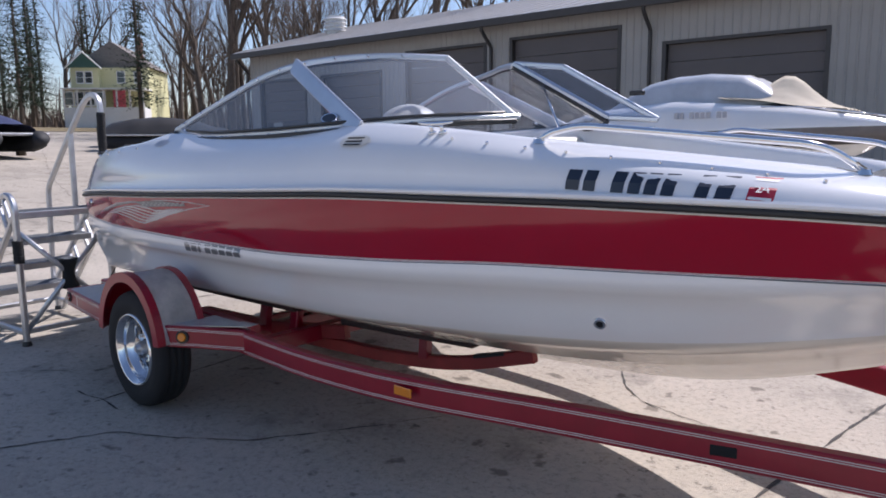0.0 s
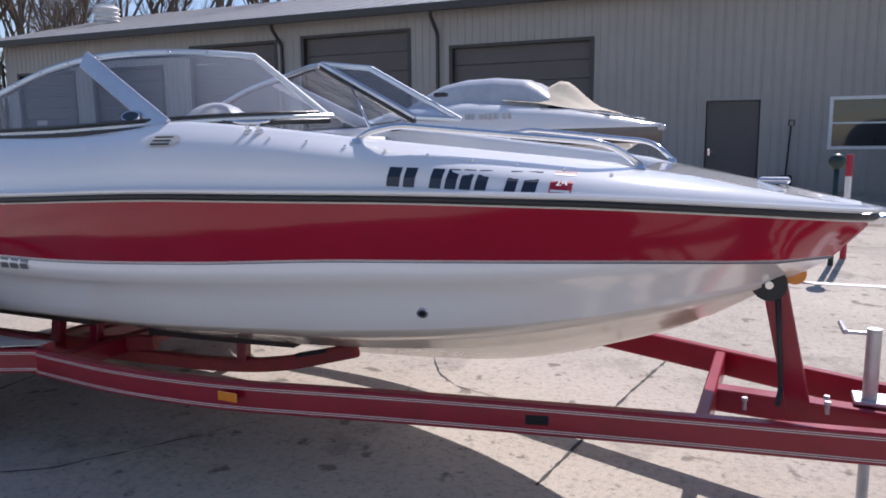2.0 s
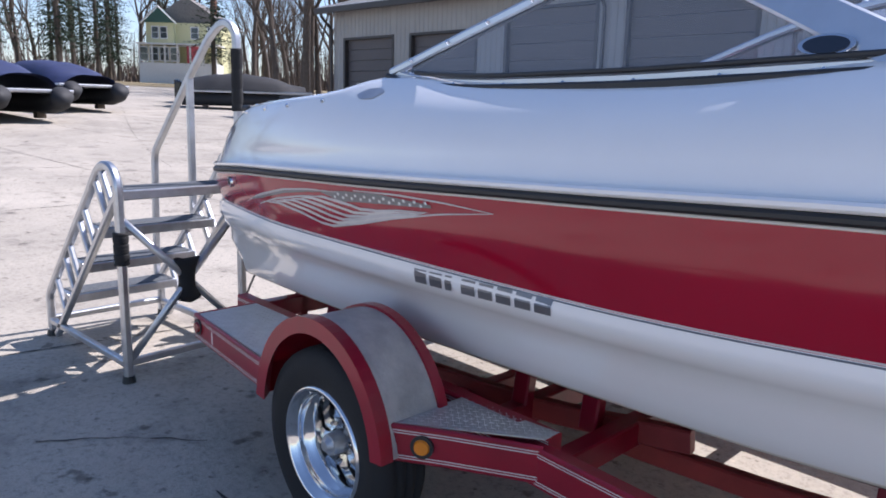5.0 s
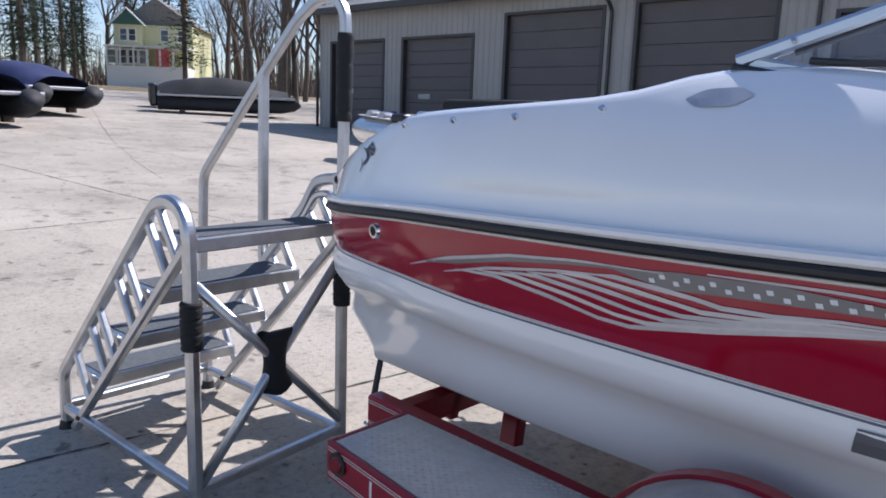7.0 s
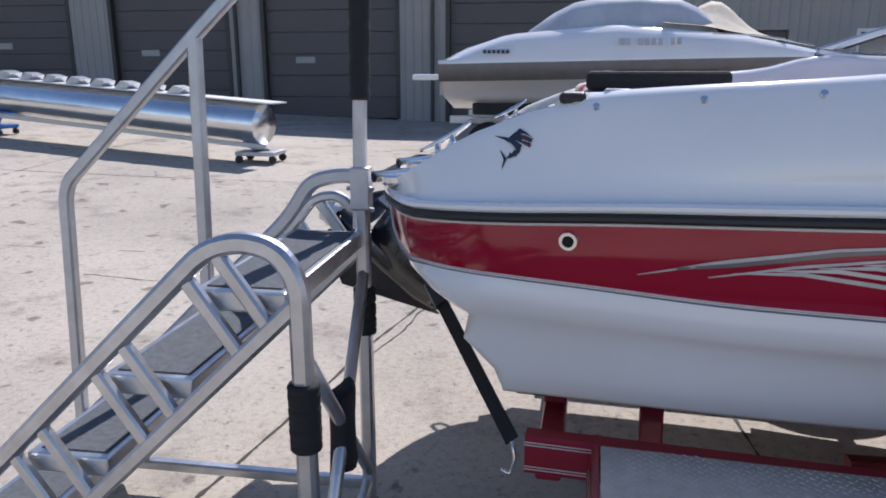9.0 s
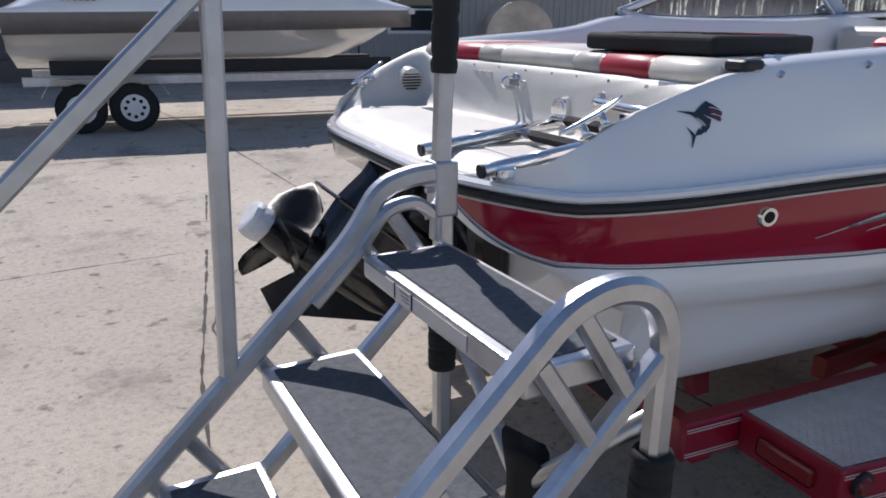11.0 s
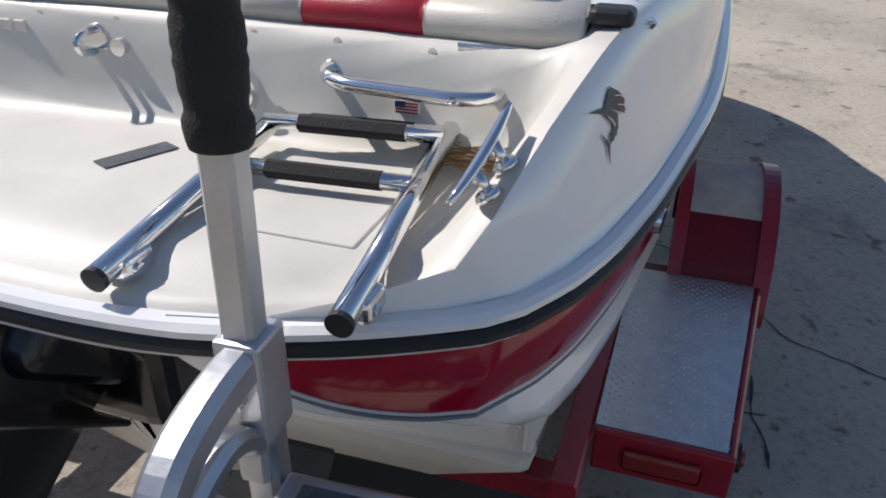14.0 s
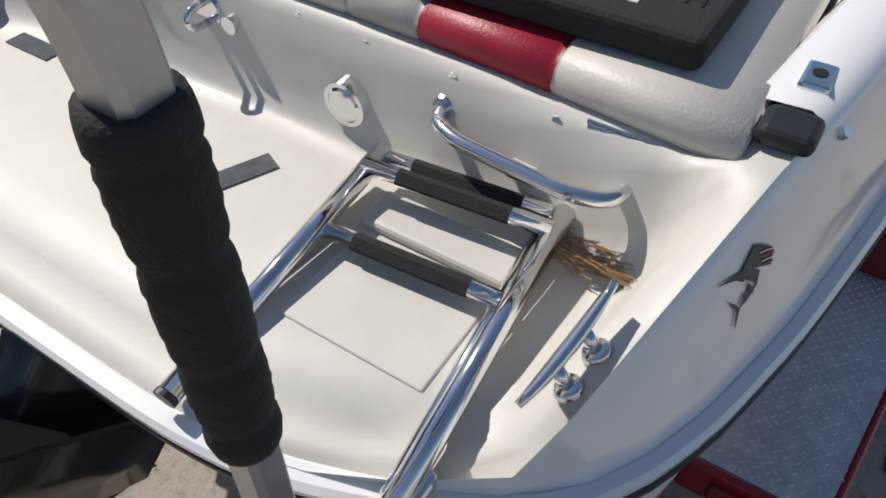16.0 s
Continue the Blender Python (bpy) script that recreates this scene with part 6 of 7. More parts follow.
# ---- boarding stand ----
def stand():
    st = thing("boarding_stand", "aluminium rolling boarding steps with grey grit treads", "step stand")
    YN, YF = -1.22, -0.526
    XB = -1.19
    XN, XFAR = -0.122, -0.166
    R = rect(0.046, 0.042, 0.010)

    def rail_z(x):
        return 1.05 + 0.945 * (x + 0.365)

    def stringer_z(x):
        return 0.945 + 0.965 * (x + 0.15)

    for y, nm, top, XF in ((YN, "side_frame", 0.0, XN), (YF, "side_frame", 0.045, XFAR)):
        pts = [(XB, y, 0.03), (XB, y, 0.24), (XB + 0.02, y, rail_z(XB + 0.02) - 0.01), (-0.40, y, rail_z(-0.40)), (-0.33, y, 1.083 + top), (-0.245, y, 1.105 + top)]
        pts += [(-0.165, y, 1.085), (XF, y, 1.015), (XF, y, 0.03)] if y == YN else [(XF, y, 1.105 + top)]
        fr = tube(nm, pts, 0.02, ALU if y == YN else ALU_DULL, st, 0.07, prof=R, up=(0, 1, 0), label="bent aluminium side frame")
        if y == YF:
            tube("leg", [(XF, y, 1.05), (XF, y, 0.03)], 0.02, ALU, fr, prof=rect(0.042, 0.042, 0.008), up=(0, 1, 0))
            tube("inner_hoop", [(-0.50, y - 0.004, rail_z(-0.50) - 0.047), (-0.40, y - 0.004, rail_z(-0.40) - 0.045), (-0.32, y - 0.004, 1.078), (-0.24, y - 0.004, 1.09), (-0.195, y - 0.004, 1.05)], 0.02, ALU, fr, 0.06, prof=rect(0.03, 0.034, 0.008), up=(0, 1, 0))
        tube("stringer", [(-1.10, y, stringer_z(-1.10)), (XF - 0.01, y, stringer_z(XF - 0.01))], 0.02, ALU, fr, prof=rect(0.04, 0.036, 0.008), up=(0, 1, 0))
        for k in range(4):
            for x in (-0.32 - 0.245 * k, -0.392 - 0.252 * k):
                if x < -1.1:
                    continue
                a = Vector((x + 0.012, y, rail_z(x) - 0.02))
                b = Vector((x + 0.122, y, stringer_z(x + 0.122) + 0.012))
                tube("strut", [a, b], 0.015, ALU, fr, prof=rect(0.034, 0.028, 0.006), up=(0, 1, 0))
        tube("base_rail", [(XB, y, 0.095), (XF, y, 0.095)], 0.02, ALU, fr, prof=rect(0.036, 0.036, 0.006), up=(0, 1, 0))
        for x in (XB, XF):
            bm = bmesh.new()
            cyl(bm, (x, y, 0), (x, y, 0.035), 0.034, 0.028, 16)
            put("rubber_foot", bm, RUBBER, fr)
    for x, x2 in ((XB, XB), (XN, XFAR)):
        tube("cross_rail", [(x, YN, 0.105), (x2, YF, 0.105)], 0.02, ALU, st, prof=rect(0.036, 0.036, 0.006))
    # treads
    for k, (x0, x1, z) in enumerate(((-1.12, -0.90, 0.305), (-0.875, -0.65, 0.53), (-0.635, -0.405, 0.76), (-0.385, -0.162, 0.985))):
        bm = bmesh.new()
        box(bm, (x0, YN + 0.024, z - 0.055), (x1, YF - 0.024, z - 0.004), 0.006)
        t = put("top_platform" if k == 3 else "tread", bm, ALU, st, "aluminium step tray")
        bm = bmesh.new()
        box(bm, (x0 + 0.022, YN + 0.05, z - 0.0045), (x1 - 0.018, YF - 0.05, z), 0.002, 1)
        put("grit_pad", bm, GRIT, t, "grey grit non-slip pad")
        if k == 3:
            for a, b in ((-0.80, -0.73), (-0.72, -0.56), (-1.02, -0.81)):
                bm = bmesh.new()
                box(bm, (x0 - 0.0025, a, z - 0.044), (x0 - 0.001, b, z - 0.014))
                lb = put("maker_label", bm, STRIPE, t, "pale printed label")
                if a == -0.80:
                    for q in range(3):
                        bm = bmesh.new()
                        box(bm, (x0 - 0.0032, a + 0.006, z - 0.022 - 0.008 * q), (x0 - 0.0024, b - 0.02 - 0.006 * q, z - 0.019 - 0.008 * q))
                        put("label_bar", bm, STRIPE_DARK, lb)
            for y in (-0.725, -0.805):
                bm = bmesh.new()
                box(bm, (x0 - 0.003, y, z - 0.046), (x0 - 0.001, y + 0.004, z - 0.012))
                put("label_edge", bm, DECAL_BLUE, t)
    # crossed braces on the front with foam over the crossing
    for a, b in (((XN, YN, 0.85), (XFAR, YF, 0.14)), ((XFAR, YF, 0.85), (XN, YN, 0.10))):
        tube("cross_brace", [a, b], 0.019, ALU, st, n=14)
    X = Vector(((XN + XFAR) / 2, (YN + YF) / 2, 0.485))
    bm = bmesh.new()
    rows = []
    for k in range(9):
        t = -1 + k / 4
        w = 0.045 + 0.035 * t * t
        rows.append([bm.verts.new(X + Vector((0.035 * math.sin(a) , w * math.cos(a), 0.11 * t + 0.012 * math.sin(3 * a + k)))) for a in [2 * math.pi * j / 16 for j in range(16)]])
    for a, b in zip(rows, rows[1:]):
        for j in range(16):
            bm.faces.new((a[j], a[(j + 1) % 16], b[(j + 1) % 16], b[j]))
    bm.faces.new(rows[0])
    bm.faces.new(rows[-1][::-1])
    put("foam_wrap", bm, FOAM, st, "black foam wrapped round the brace crossing", smooth=True)

    def wrap(p, q, r, seed):
        p, q = Vector(p), Vector(q)
        rnd = random.Random(seed)
        bm = bmesh.new()
        d = (q - p).normalized()
        sd = d.cross(Vector((1, 0.2, 0.1))).normalized()
        up = sd.cross(d)
        rows = []
        n = 40
        for i in range(n + 1):
            t = i / n
            rr = r * (1 + rnd.uniform(-0.03, 0.03))
            if any(abs(t - c) < 0.02 for c in (0.12, 0.36, 0.66, 0.9)):
                rr *= 0.90
            if i in (0, n):
                rr *= 0.93
            rows.append([bm.verts.new(p.lerp(q, t) + sd * (math.cos(a) * rr * (1 + rnd.uniform(-0.012, 0.012))) + up * (math.sin(a) * rr)) for a in [2 * math.pi * j / 20 for j in range(20)]])
        for a, b in zip(rows, rows[1:]):
            for j in range(20):
                bm.faces.new((a[j], a[(j + 1) % 20], b[(j + 1) % 20], b[j]))
        bm.faces.new(rows[0])
        bm.faces.new(rows[-1][::-1])
        put("foam_sleeve", bm, FOAM, st, "black taped foam sleeve", smooth=True)

    wrap((XN, YN, 0.615), (XN, YN, 0.78), 0.037, 1)
    wrap((XFAR, YF, 0.64), (XFAR, YF, 0.795), 0.036, 2)
    # tall handrail on the far side
    x = -0.168
    H = rect(0.038, 0.038, 0.006)
    tube("handrail", [(x - 0.008, YF + 0.004, 0.985), (x + 0.012, YF + 0.0, 1.72), (x + 0.004, YF, 1.80), (x - 0.055, YF - 0.004, 1.85), (x - 0.14, YF - 0.004, 1.85), (-0.43, YF - 0.006, 1.785), (-0.672, YF - 0.008, 1.565), (-1.15, YF - 0.01, 1.11), (-1.168, YF - 0.01, 1.06), (-1.21, YF - 0.014, 0.27)], 0.02, ALU_DULL, st, 0.06, prof=H, up=(0, 1, 0), label="tall bent aluminium handrail")
    tube("rail_post", [(-0.672, YF - 0.008, 1.56), (-0.70, YF - 0.002, 0.75)], 0.02, ALU_DULL, st, prof=H, up=(0, 1, 0))
    bm = bmesh.new()
    box(bm, (x - 0.03, YF - 0.026, 1.045), (x + 0.03, YF + 0.028, 1.178), 0.006)
    put("rail_socket", bm, ALU_DULL, st)
    for z in (1.075, 1.14):
        bm = bmesh.new()
        cyl(bm, (x - 0.045, YF, z - 0.03), (x + 0.04, YF, z - 0.03), 0.007, None, 8)
        put("bolt", bm, ALU, st)
    wrap((x + 0.002, YF + 0.002, 1.378), (x + 0.011, YF + 0.0, 1.711), 0.0315, 3)


stand()

# ---- second boat on its trailer, by the building ----
def lerp(a, b, t):
    return a + (b - a) * t


def cruiser():
    M = Matrix.Translation((-1.25, 9.15, ground_z(0.5, 9.15))) @ Matrix.Rotation(radians(-4), 4, "Z")
    b = thing("covered_cruiser", "white cruiser boat with grey stripe and canvas cover", "boat", m=M @ Matrix.Diagonal((0.88, 1, 1.04, 1)))
    n = 30
    secs = []
    for i in range(n + 1):
        s = i / n
        u = 6.3 * s
        bm_ = 1.15 * (1 - max(0.0, (s - 0.5) / 0.5) ** 2.4) + 0.001
        zr = 1.38 + 0.10 * s
        keel = 0.72 + 0.75 * max(0, (s - 0.6) / 0.4) ** 2.2
        ch = 0.95 + 0.42 * max(0, (s - 0.55) / 0.45) ** 1.8
        top = float(np.interp(s, [0, 0.06, 0.18, 0.45, 0.75, 1.0], [1.42, 1.58, 1.78, 1.89, 1.75, 1.52]))
        secs.append([(u, 0, keel), (u, bm_ * 0.75, ch), (u, bm_ * 0.93, lerp(ch, zr, 0.5)), (u, bm_ * 0.97, zr - 0.24), (u, bm_, zr), (u, bm_ * 0.99, zr + 0.05), (u, bm_ * 0.93, lerp(zr, top, 0.6)), (u, bm_ * 0.8, top), (u, 0, top + 0.05 * (1 - s))])
    for sd in (-1, 1):
        vs = [(u, sd * v, z) for r in secs for u, v, z in r]
        nc = len(secs[0])
        fs, idx = [], []
        for i in range(n):
            for j in range(nc - 1):
                q = (i * nc + j, i * nc + j + 1, (i + 1) * nc + j + 1, (i + 1) * nc + j)
                fs.append(q[::-1] if sd < 0 else q)
                idx.append(1 if j in (3,) else 0)
        put_mesh("hull", mesh_from("hull", vs, fs, [GEL_WHITE, mat("grey_band", (0.16, 0.15, 0.15), 0.3)], idx, smooth=True), b, "white hull with a dark grey band")
    bm = bmesh.new()
    r = [bm.verts.new(v) for v in [(0.02, -1.13, 0.95), (0.02, 1.13, 0.95), (0.02, 1.13, 1.42), (0.02, -1.13, 1.42)]]
    bm.faces.new(r)
    put("transom", bm, GEL_WHITE, b)
    bm = bmesh.new()
    box(bm, (-0.5, -1.0, 1.16), (0.02, 1.0, 1.24), 0.03)
    put("swim_platform", bm, GEL_WHITE, b)
    # wrapped windscreen cover
    vs, m = [], 14
    rows = [(1.45, 0.9, 1.84), (1.8, 0.88, 2.08), (2.15, 0.84, 2.22), (2.6, 0.80, 2.29), (3.2, 0.78, 2.31), (3.8, 0.72, 2.26), (4.1, 0.68, 2.13), (4.4, 0.6, 1.93)]
    for u, w, z in rows:
        for k in range(m + 1):
            a = -1 + 2 * k / m
            vs.append((u, w * a * 1.02, 1.8 + (z - 1.8) * (1 - abs(a) ** 7) + 0.01 * math.sin(7 * a + u * 9)))
    put_mesh("windscreen_cover", mesh_from("windscreen_cover", vs, grid_faces(len(rows), m + 1), mat("clear_vinyl", (0.50, 0.52, 0.55), 0.3, vary=0.15, scale=3, coat=0.4), smooth=True), b, "grey vinyl windscreen cover")
    # tan bow cover, tented on a pole
    vs = []
    us = [3.55 + 0.16 * i for i in range(13)]
    for u in us:
        hb = float(np.interp(u, [3.5, 4.5, 5.5], [0.9, 0.75, 0.42]))
        for k in range(m + 1):
            a = -1 + 2 * k / m
            peak = 0.42 * math.exp(-((u - 4.45) / 0.5) ** 2) * (1 - abs(a)) ** 1.3
            vs.append((u, hb * a, float(np.interp(u, [3.5, 4.2, 5.5], [1.93, 1.85, 1.7])) + peak + 0.012 * math.sin(13 * a + 5 * u)))
    put_mesh("bow_cover", mesh_from("bow_cover", vs, grid_faces(len(us), m + 1), TARP, smooth=True), b, "tan canvas bow cover")
    for s in (-1, 1):
        tube("side_rail", [(4.3, s * 0.9, 1.76), (5.0, s * 0.75, 1.74), (5.9, s * 0.38, 1.62)], 0.012, CHROME, b, 0.1)
        decal_z = 1.62
        for k in range(8):
            bm = bmesh.new()
            u = 2.9 + 0.1 * k + (0.08 if k > 1 else 0) + (0.08 if k > 5 else 0)
            box(bm, (u, s * 1.105 - 0.012, decal_z), (u + 0.07, s * 1.105 + 0.012, decal_z + 0.09))
            put("number_bar", bm, mat("faded_grey", (0.45, 0.46, 0.5), 0.4), b)
        for k in range(6):
            bm = bmesh.new()
            box(bm, (0.75 + 0.075 * k, s * 1.13 - 0.012, 1.52), (0.80 + 0.075 * k, s * 1.13 + 0.012, 1.57))
            put("name_bar", bm, DECAL_DARK, b)
    bm = bmesh.new()
    box(bm, (5.9, -0.06, 1.42), (6.36, 0.06, 1.50), 0.02)
    put("bow_cap", bm, ALU_DULL, b)
    t = thing("cruiser_trailer", "grey tandem-axle trailer under the white cruiser", "trailer", m=M)
    for s in (-1, 1):
        bm = bmesh.new()
        sweep(bm, [(0.1, s * 0.75, 0.62), (4.6, s * 0.75, 0.62), (7.4, 0, 0.55)], rect(0.08, 0.12, 0.01))
        put("frame_rail", bm, ALU_DULL, t)
        bm = bmesh.new()
        box(bm, (0.4, s * 0.5 - 0.06, 0.68), (5.0, s * 0.5 + 0.06, 0.86), 0.02)
        put("bunk", bm, TARP_BLACK, t)
        for u in (0.72, 1.33):
            c = Vector((u, s * 0.98, 0.30))
            bm = bmesh.new()
            cyl(bm, c - Vector((0, 0.1, 0)), c + Vector((0, 0.1, 0)), 0.30, None, 32)
            bmesh.ops.bevel(bm, geom=[e for e in bm.edges if abs(e.calc_face_angle(0)) > 1.0], offset=0.03, segments=2, affect="EDGES")
            w = put("wheel", bm, TYRE, t, smooth=False)
            bm = bmesh.new()
            cyl(bm, c, c + Vector((0, s * 0.105, 0)), 0.17, None, 24)
            rm = put("rim", bm, WHITE_PAINT, w, "white spoked rim")
            for k in range(8):
                a = 2 * math.pi * k / 8
                bm = bmesh.new()
                q = c + Vector((0.11 * math.cos(a), s * 0.106, 0.11 * math.sin(a)))
                cyl(bm, q, q + Vector((0, s * 0.002, 0)), 0.024, None, 10)
                put("rim_hole", bm, DARK_HOLE, rm)
        bm = bmesh.new()
        P = [(0.30, s * 0.98, 0.45), (0.42, s * 0.98, 0.66), (1.62, s * 0.98, 0.66), (1.76, s * 0.98, 0.45)]
        sweep(bm, round_path(P, 0.12), rect(0.24, 0.012, 0.003))
        put("mudguard", bm, ALU_DULL, t)


cruiser()


# ---- pontoon tube on dollies ----
def pontoon_tube():
    a, b = Vector((-10.2, 9.0, 1.08)), Vector((-3.85, 7.55, 0.68))
    d = (b - a).normalized()
    p = thing("pontoon_tube", "long bright aluminium pontoon tube resting on dollies", "pontoon")
    bm = bmesh.new()
    pts = [a + d * (-0.5 + 0.0), a + d * -0.3, a, b - d * 0.02, b]
    rings = []
    side = d.cross(Vector((0, 0, 1))).normalized()
    up = side.cross(d)
    for q, r in zip(pts, (0.06, 0.2, 0.3, 0.3, 0.29)):
        rings.append([bm.verts.new(q + side * r * math.cos(t) + up * r * math.sin(t)) for t in [2 * math.pi * k / 32 for k in range(32)]])
    for r0, r1 in zip(rings, rings[1:]):
        for k in range(32):
            bm.faces.new((r0[k], r0[(k + 1) % 32], r1[(k + 1) % 32], r1[k]))
    bm.faces.new(rings[0])
    bm.faces.new(rings[-1][::-1])
    put("tube", bm, mat("bright_aluminium", (0.75, 0.77, 0.79), 0.22, 1.0, vary=0.1, scale=2), p, "bright rolled aluminium tube", smooth=True)
    bm = bmesh.new()
    sweep(bm, [a + up * 0.33, b + up * 0.33 + d * 0.25], rect(0.40, 0.02, 0.004))
    put("top_flange", bm, WHITE_PAINT, p)
    L = (b - a).length
    for k in range(10):
        bm = bmesh.new()
        c = a + d * (0.3 + k * 0.52) + up * 0.34
        v = [c - d * 0.16, c + d * 0.1, c + d * 0.16 + up * 0.09, c - d * 0.02 + up * 0.12]
        f0 = [bm.verts.new(q + side * 0.12) for q in v]
        f1 = [bm.verts.new(q - side * 0.12) for q in v]
        bm.faces.new(f0)
        bm.faces.new(f1[::-1])
        for i in range(4):
            bm.faces.new((f0[i], f1[i], f1[(i + 1) % 4], f0[(i + 1) % 4]))
        put("bracket", bm, ALU, p)
    bm = bmesh.new()
    sweep(bm, [a - up * 0.32, b - up * 0.32], rect(0.06, 0.1, 0.01))
    put("keel_strip", bm, WHITE_PAINT, p)
    for f, col in ((0.12, PLASTIC_BLUE), (0.985, ALU_DULL)):
        c = a + d * (L * f)
        gz = ground_z(c.x, c.y)
        dl = thing("dolly", "low wheeled dolly carrying the pontoon tube", "dolly")
        bm = bmesh.new()
        box(bm, (c.x - 0.3, c.y - 0.25, gz + 0.11), (c.x + 0.3, c.y + 0.25, gz + 0.17), 0.01)
        cyl(bm, (c.x, c.y, gz + 0.17), (c.x, c.y, c.z - 0.36), 0.1, 0.16, 12)
        put("deck", bm, col, dl)
        for sx in (-1, 1):
            for sy in (-1, 1):
                bm = bmesh.new()
                cyl(bm, (c.x + sx * 0.26, c.y + sy * 0.2 - 0.02, gz + 0.055), (c.x + sx * 0.26, c.y + sy * 0.2 + 0.02, gz + 0.055), 0.055, None, 16)
                put("caster", bm, RUBBER, dl)


pontoon_tube()


def barrel():
    x, y = -15.9, 15.4
    z = ground_z(x, y)
    o = thing("plastic_barrel", "blue plastic barrel beside the garage doors", "barrel")
    bm = bmesh.new()
    prof = [(0.0, 0.27), (0.04, 0.29), (0.3, 0.30), (0.32, 0.28), (0.36, 0.30), (0.62, 0.30), (0.64, 0.28), (0.68, 0.30), (0.88, 0.29), (0.92, 0.26)]
    rings = [[bm.verts.new((x + r * math.cos(t), y + r * math.sin(t), z + h)) for t in [2 * math.pi * k / 24 for k in range(24)]] for h, r in prof]
    for a, b in zip(rings, rings[1:]):
        for k in range(24):
            bm.faces.new((a[k], a[(k + 1) % 24], b[(k + 1) % 24], b[k]))
    bm.faces.new(rings[0][::-1])
    bm.faces.new(rings[-1])
    put("body", bm, PLASTIC_BLUE, o, smooth=True)
    bm = bmesh.new()
    for h in (0.3, 0.62):
        pts = [(x + 0.302 * math.cos(t), y + 0.302 * math.sin(t), z + h) for t in [2 * math.pi * k / 24 for k in range(24)]]
        sweep(bm, pts, circle(0.012, 6), closed=True)
    put("hoop", bm, PLASTIC_BLUE, o)


barrel()


# ---- covered pontoon boats in the yard ----
def pontoon_boat(x, y, turn, length, cover, label, hump, rise=1.0):
    z = ground_z(x, y)
    o = thing("pontoon_boat", label, "boat", group="covered boats in the yard", m=Matrix.Translation((x, y, z)) @ Matrix.Rotation(radians(turn), 4, "Z"))
    for s in (-1, 1):
        bm = bmesh.new()
        pts = [(-length / 2, s * 0.85, 0.45), (length / 2 - 0.7, s * 0.85, 0.45), (length / 2 - 0.2, s * 0.85, 0.55), (length / 2, s * 0.85, 0.72)]
        sweep(bm, pts, circle(0.3, 16))
        put("float_tube", bm, TARP_BLACK if hump else ALU_DULL, o, smooth=True)
        for u in (-length / 3, length / 4):
            bm = bmesh.new()
            box(bm, (u - 0.12, s * 0.85 - 0.15, 0), (u + 0.12, s * 0.85 + 0.15, 0.2), 0.02)
            put("block", bm, BARK, o)
    bm = bmesh.new()
    box(bm, (-length / 2, -1.25, 0.75), (length / 2 - 0.15, 1.25, 0.86), 0.03)
    put("deck", bm, ALU_DULL, o, "pale deck edge")
    n, m = 16, 12
    vs = []
    for i in range(n + 1):
        s = i / n
        u = -length / 2 + 0.1 + (length - 0.5) * s
        h = 0.86 + rise * (0.39 + 0.55 * math.sin(math.pi * min(1, s * 1.15)) ** 0.7) + 0.12 * noise.noise((u * 0.9, x, 0))
        for k in range(m + 1):
            a = -1 + 2 * k / m
            ww = 1.28 * (1 - 0.25 * max(0, s - 0.8) / 0.2)
            vs.append((u, ww * a, 0.86 + (h - 0.86) * (1 - abs(a) ** 3.5) + 0.04 * noise.noise((u * 3, a * 3, x))))
    put_mesh("cover", mesh_from("cover", vs, grid_faces(n + 1, m + 1), cover, smooth=True), o, "wrinkled canvas cover")
    bm = bmesh.new()
    box(bm, (-length / 2 - 0.35, -0.2, 0.3), (-length / 2 - 0.02, 0.2, 1.25), 0.08, 3)
    put("outboard_motor", bm, BLACK_PAINT, o)


pontoon_boat(-22.5, 4.2, 5, 6.5, TARP_BLUE, "pontoon boat under a dark blue canvas cover", True)
pontoon_boat(-26.5, 7.6, 5, 6.5, TARP_BLUE, "pontoon boat under a dark blue canvas cover", True)
pontoon_boat(-19.5, 1.2, 5, 6.0, mat("grey_canvas", (0.16, 0.16, 0.17), 0.7, vary=0.2, bump=0.3, bump_scale=30), "pontoon boat under a faded grey cover", True)
pontoon_boat(-27.5, 16.6, 60, 6.0, TARP_BLACK, "black pontoon boat under a black cover", True, 0.8)
pontoon_boat(-31.5, 18.6, 60, 6.0, TARP_BLACK, "black pontoon boat under a black cover", True, 0.8)


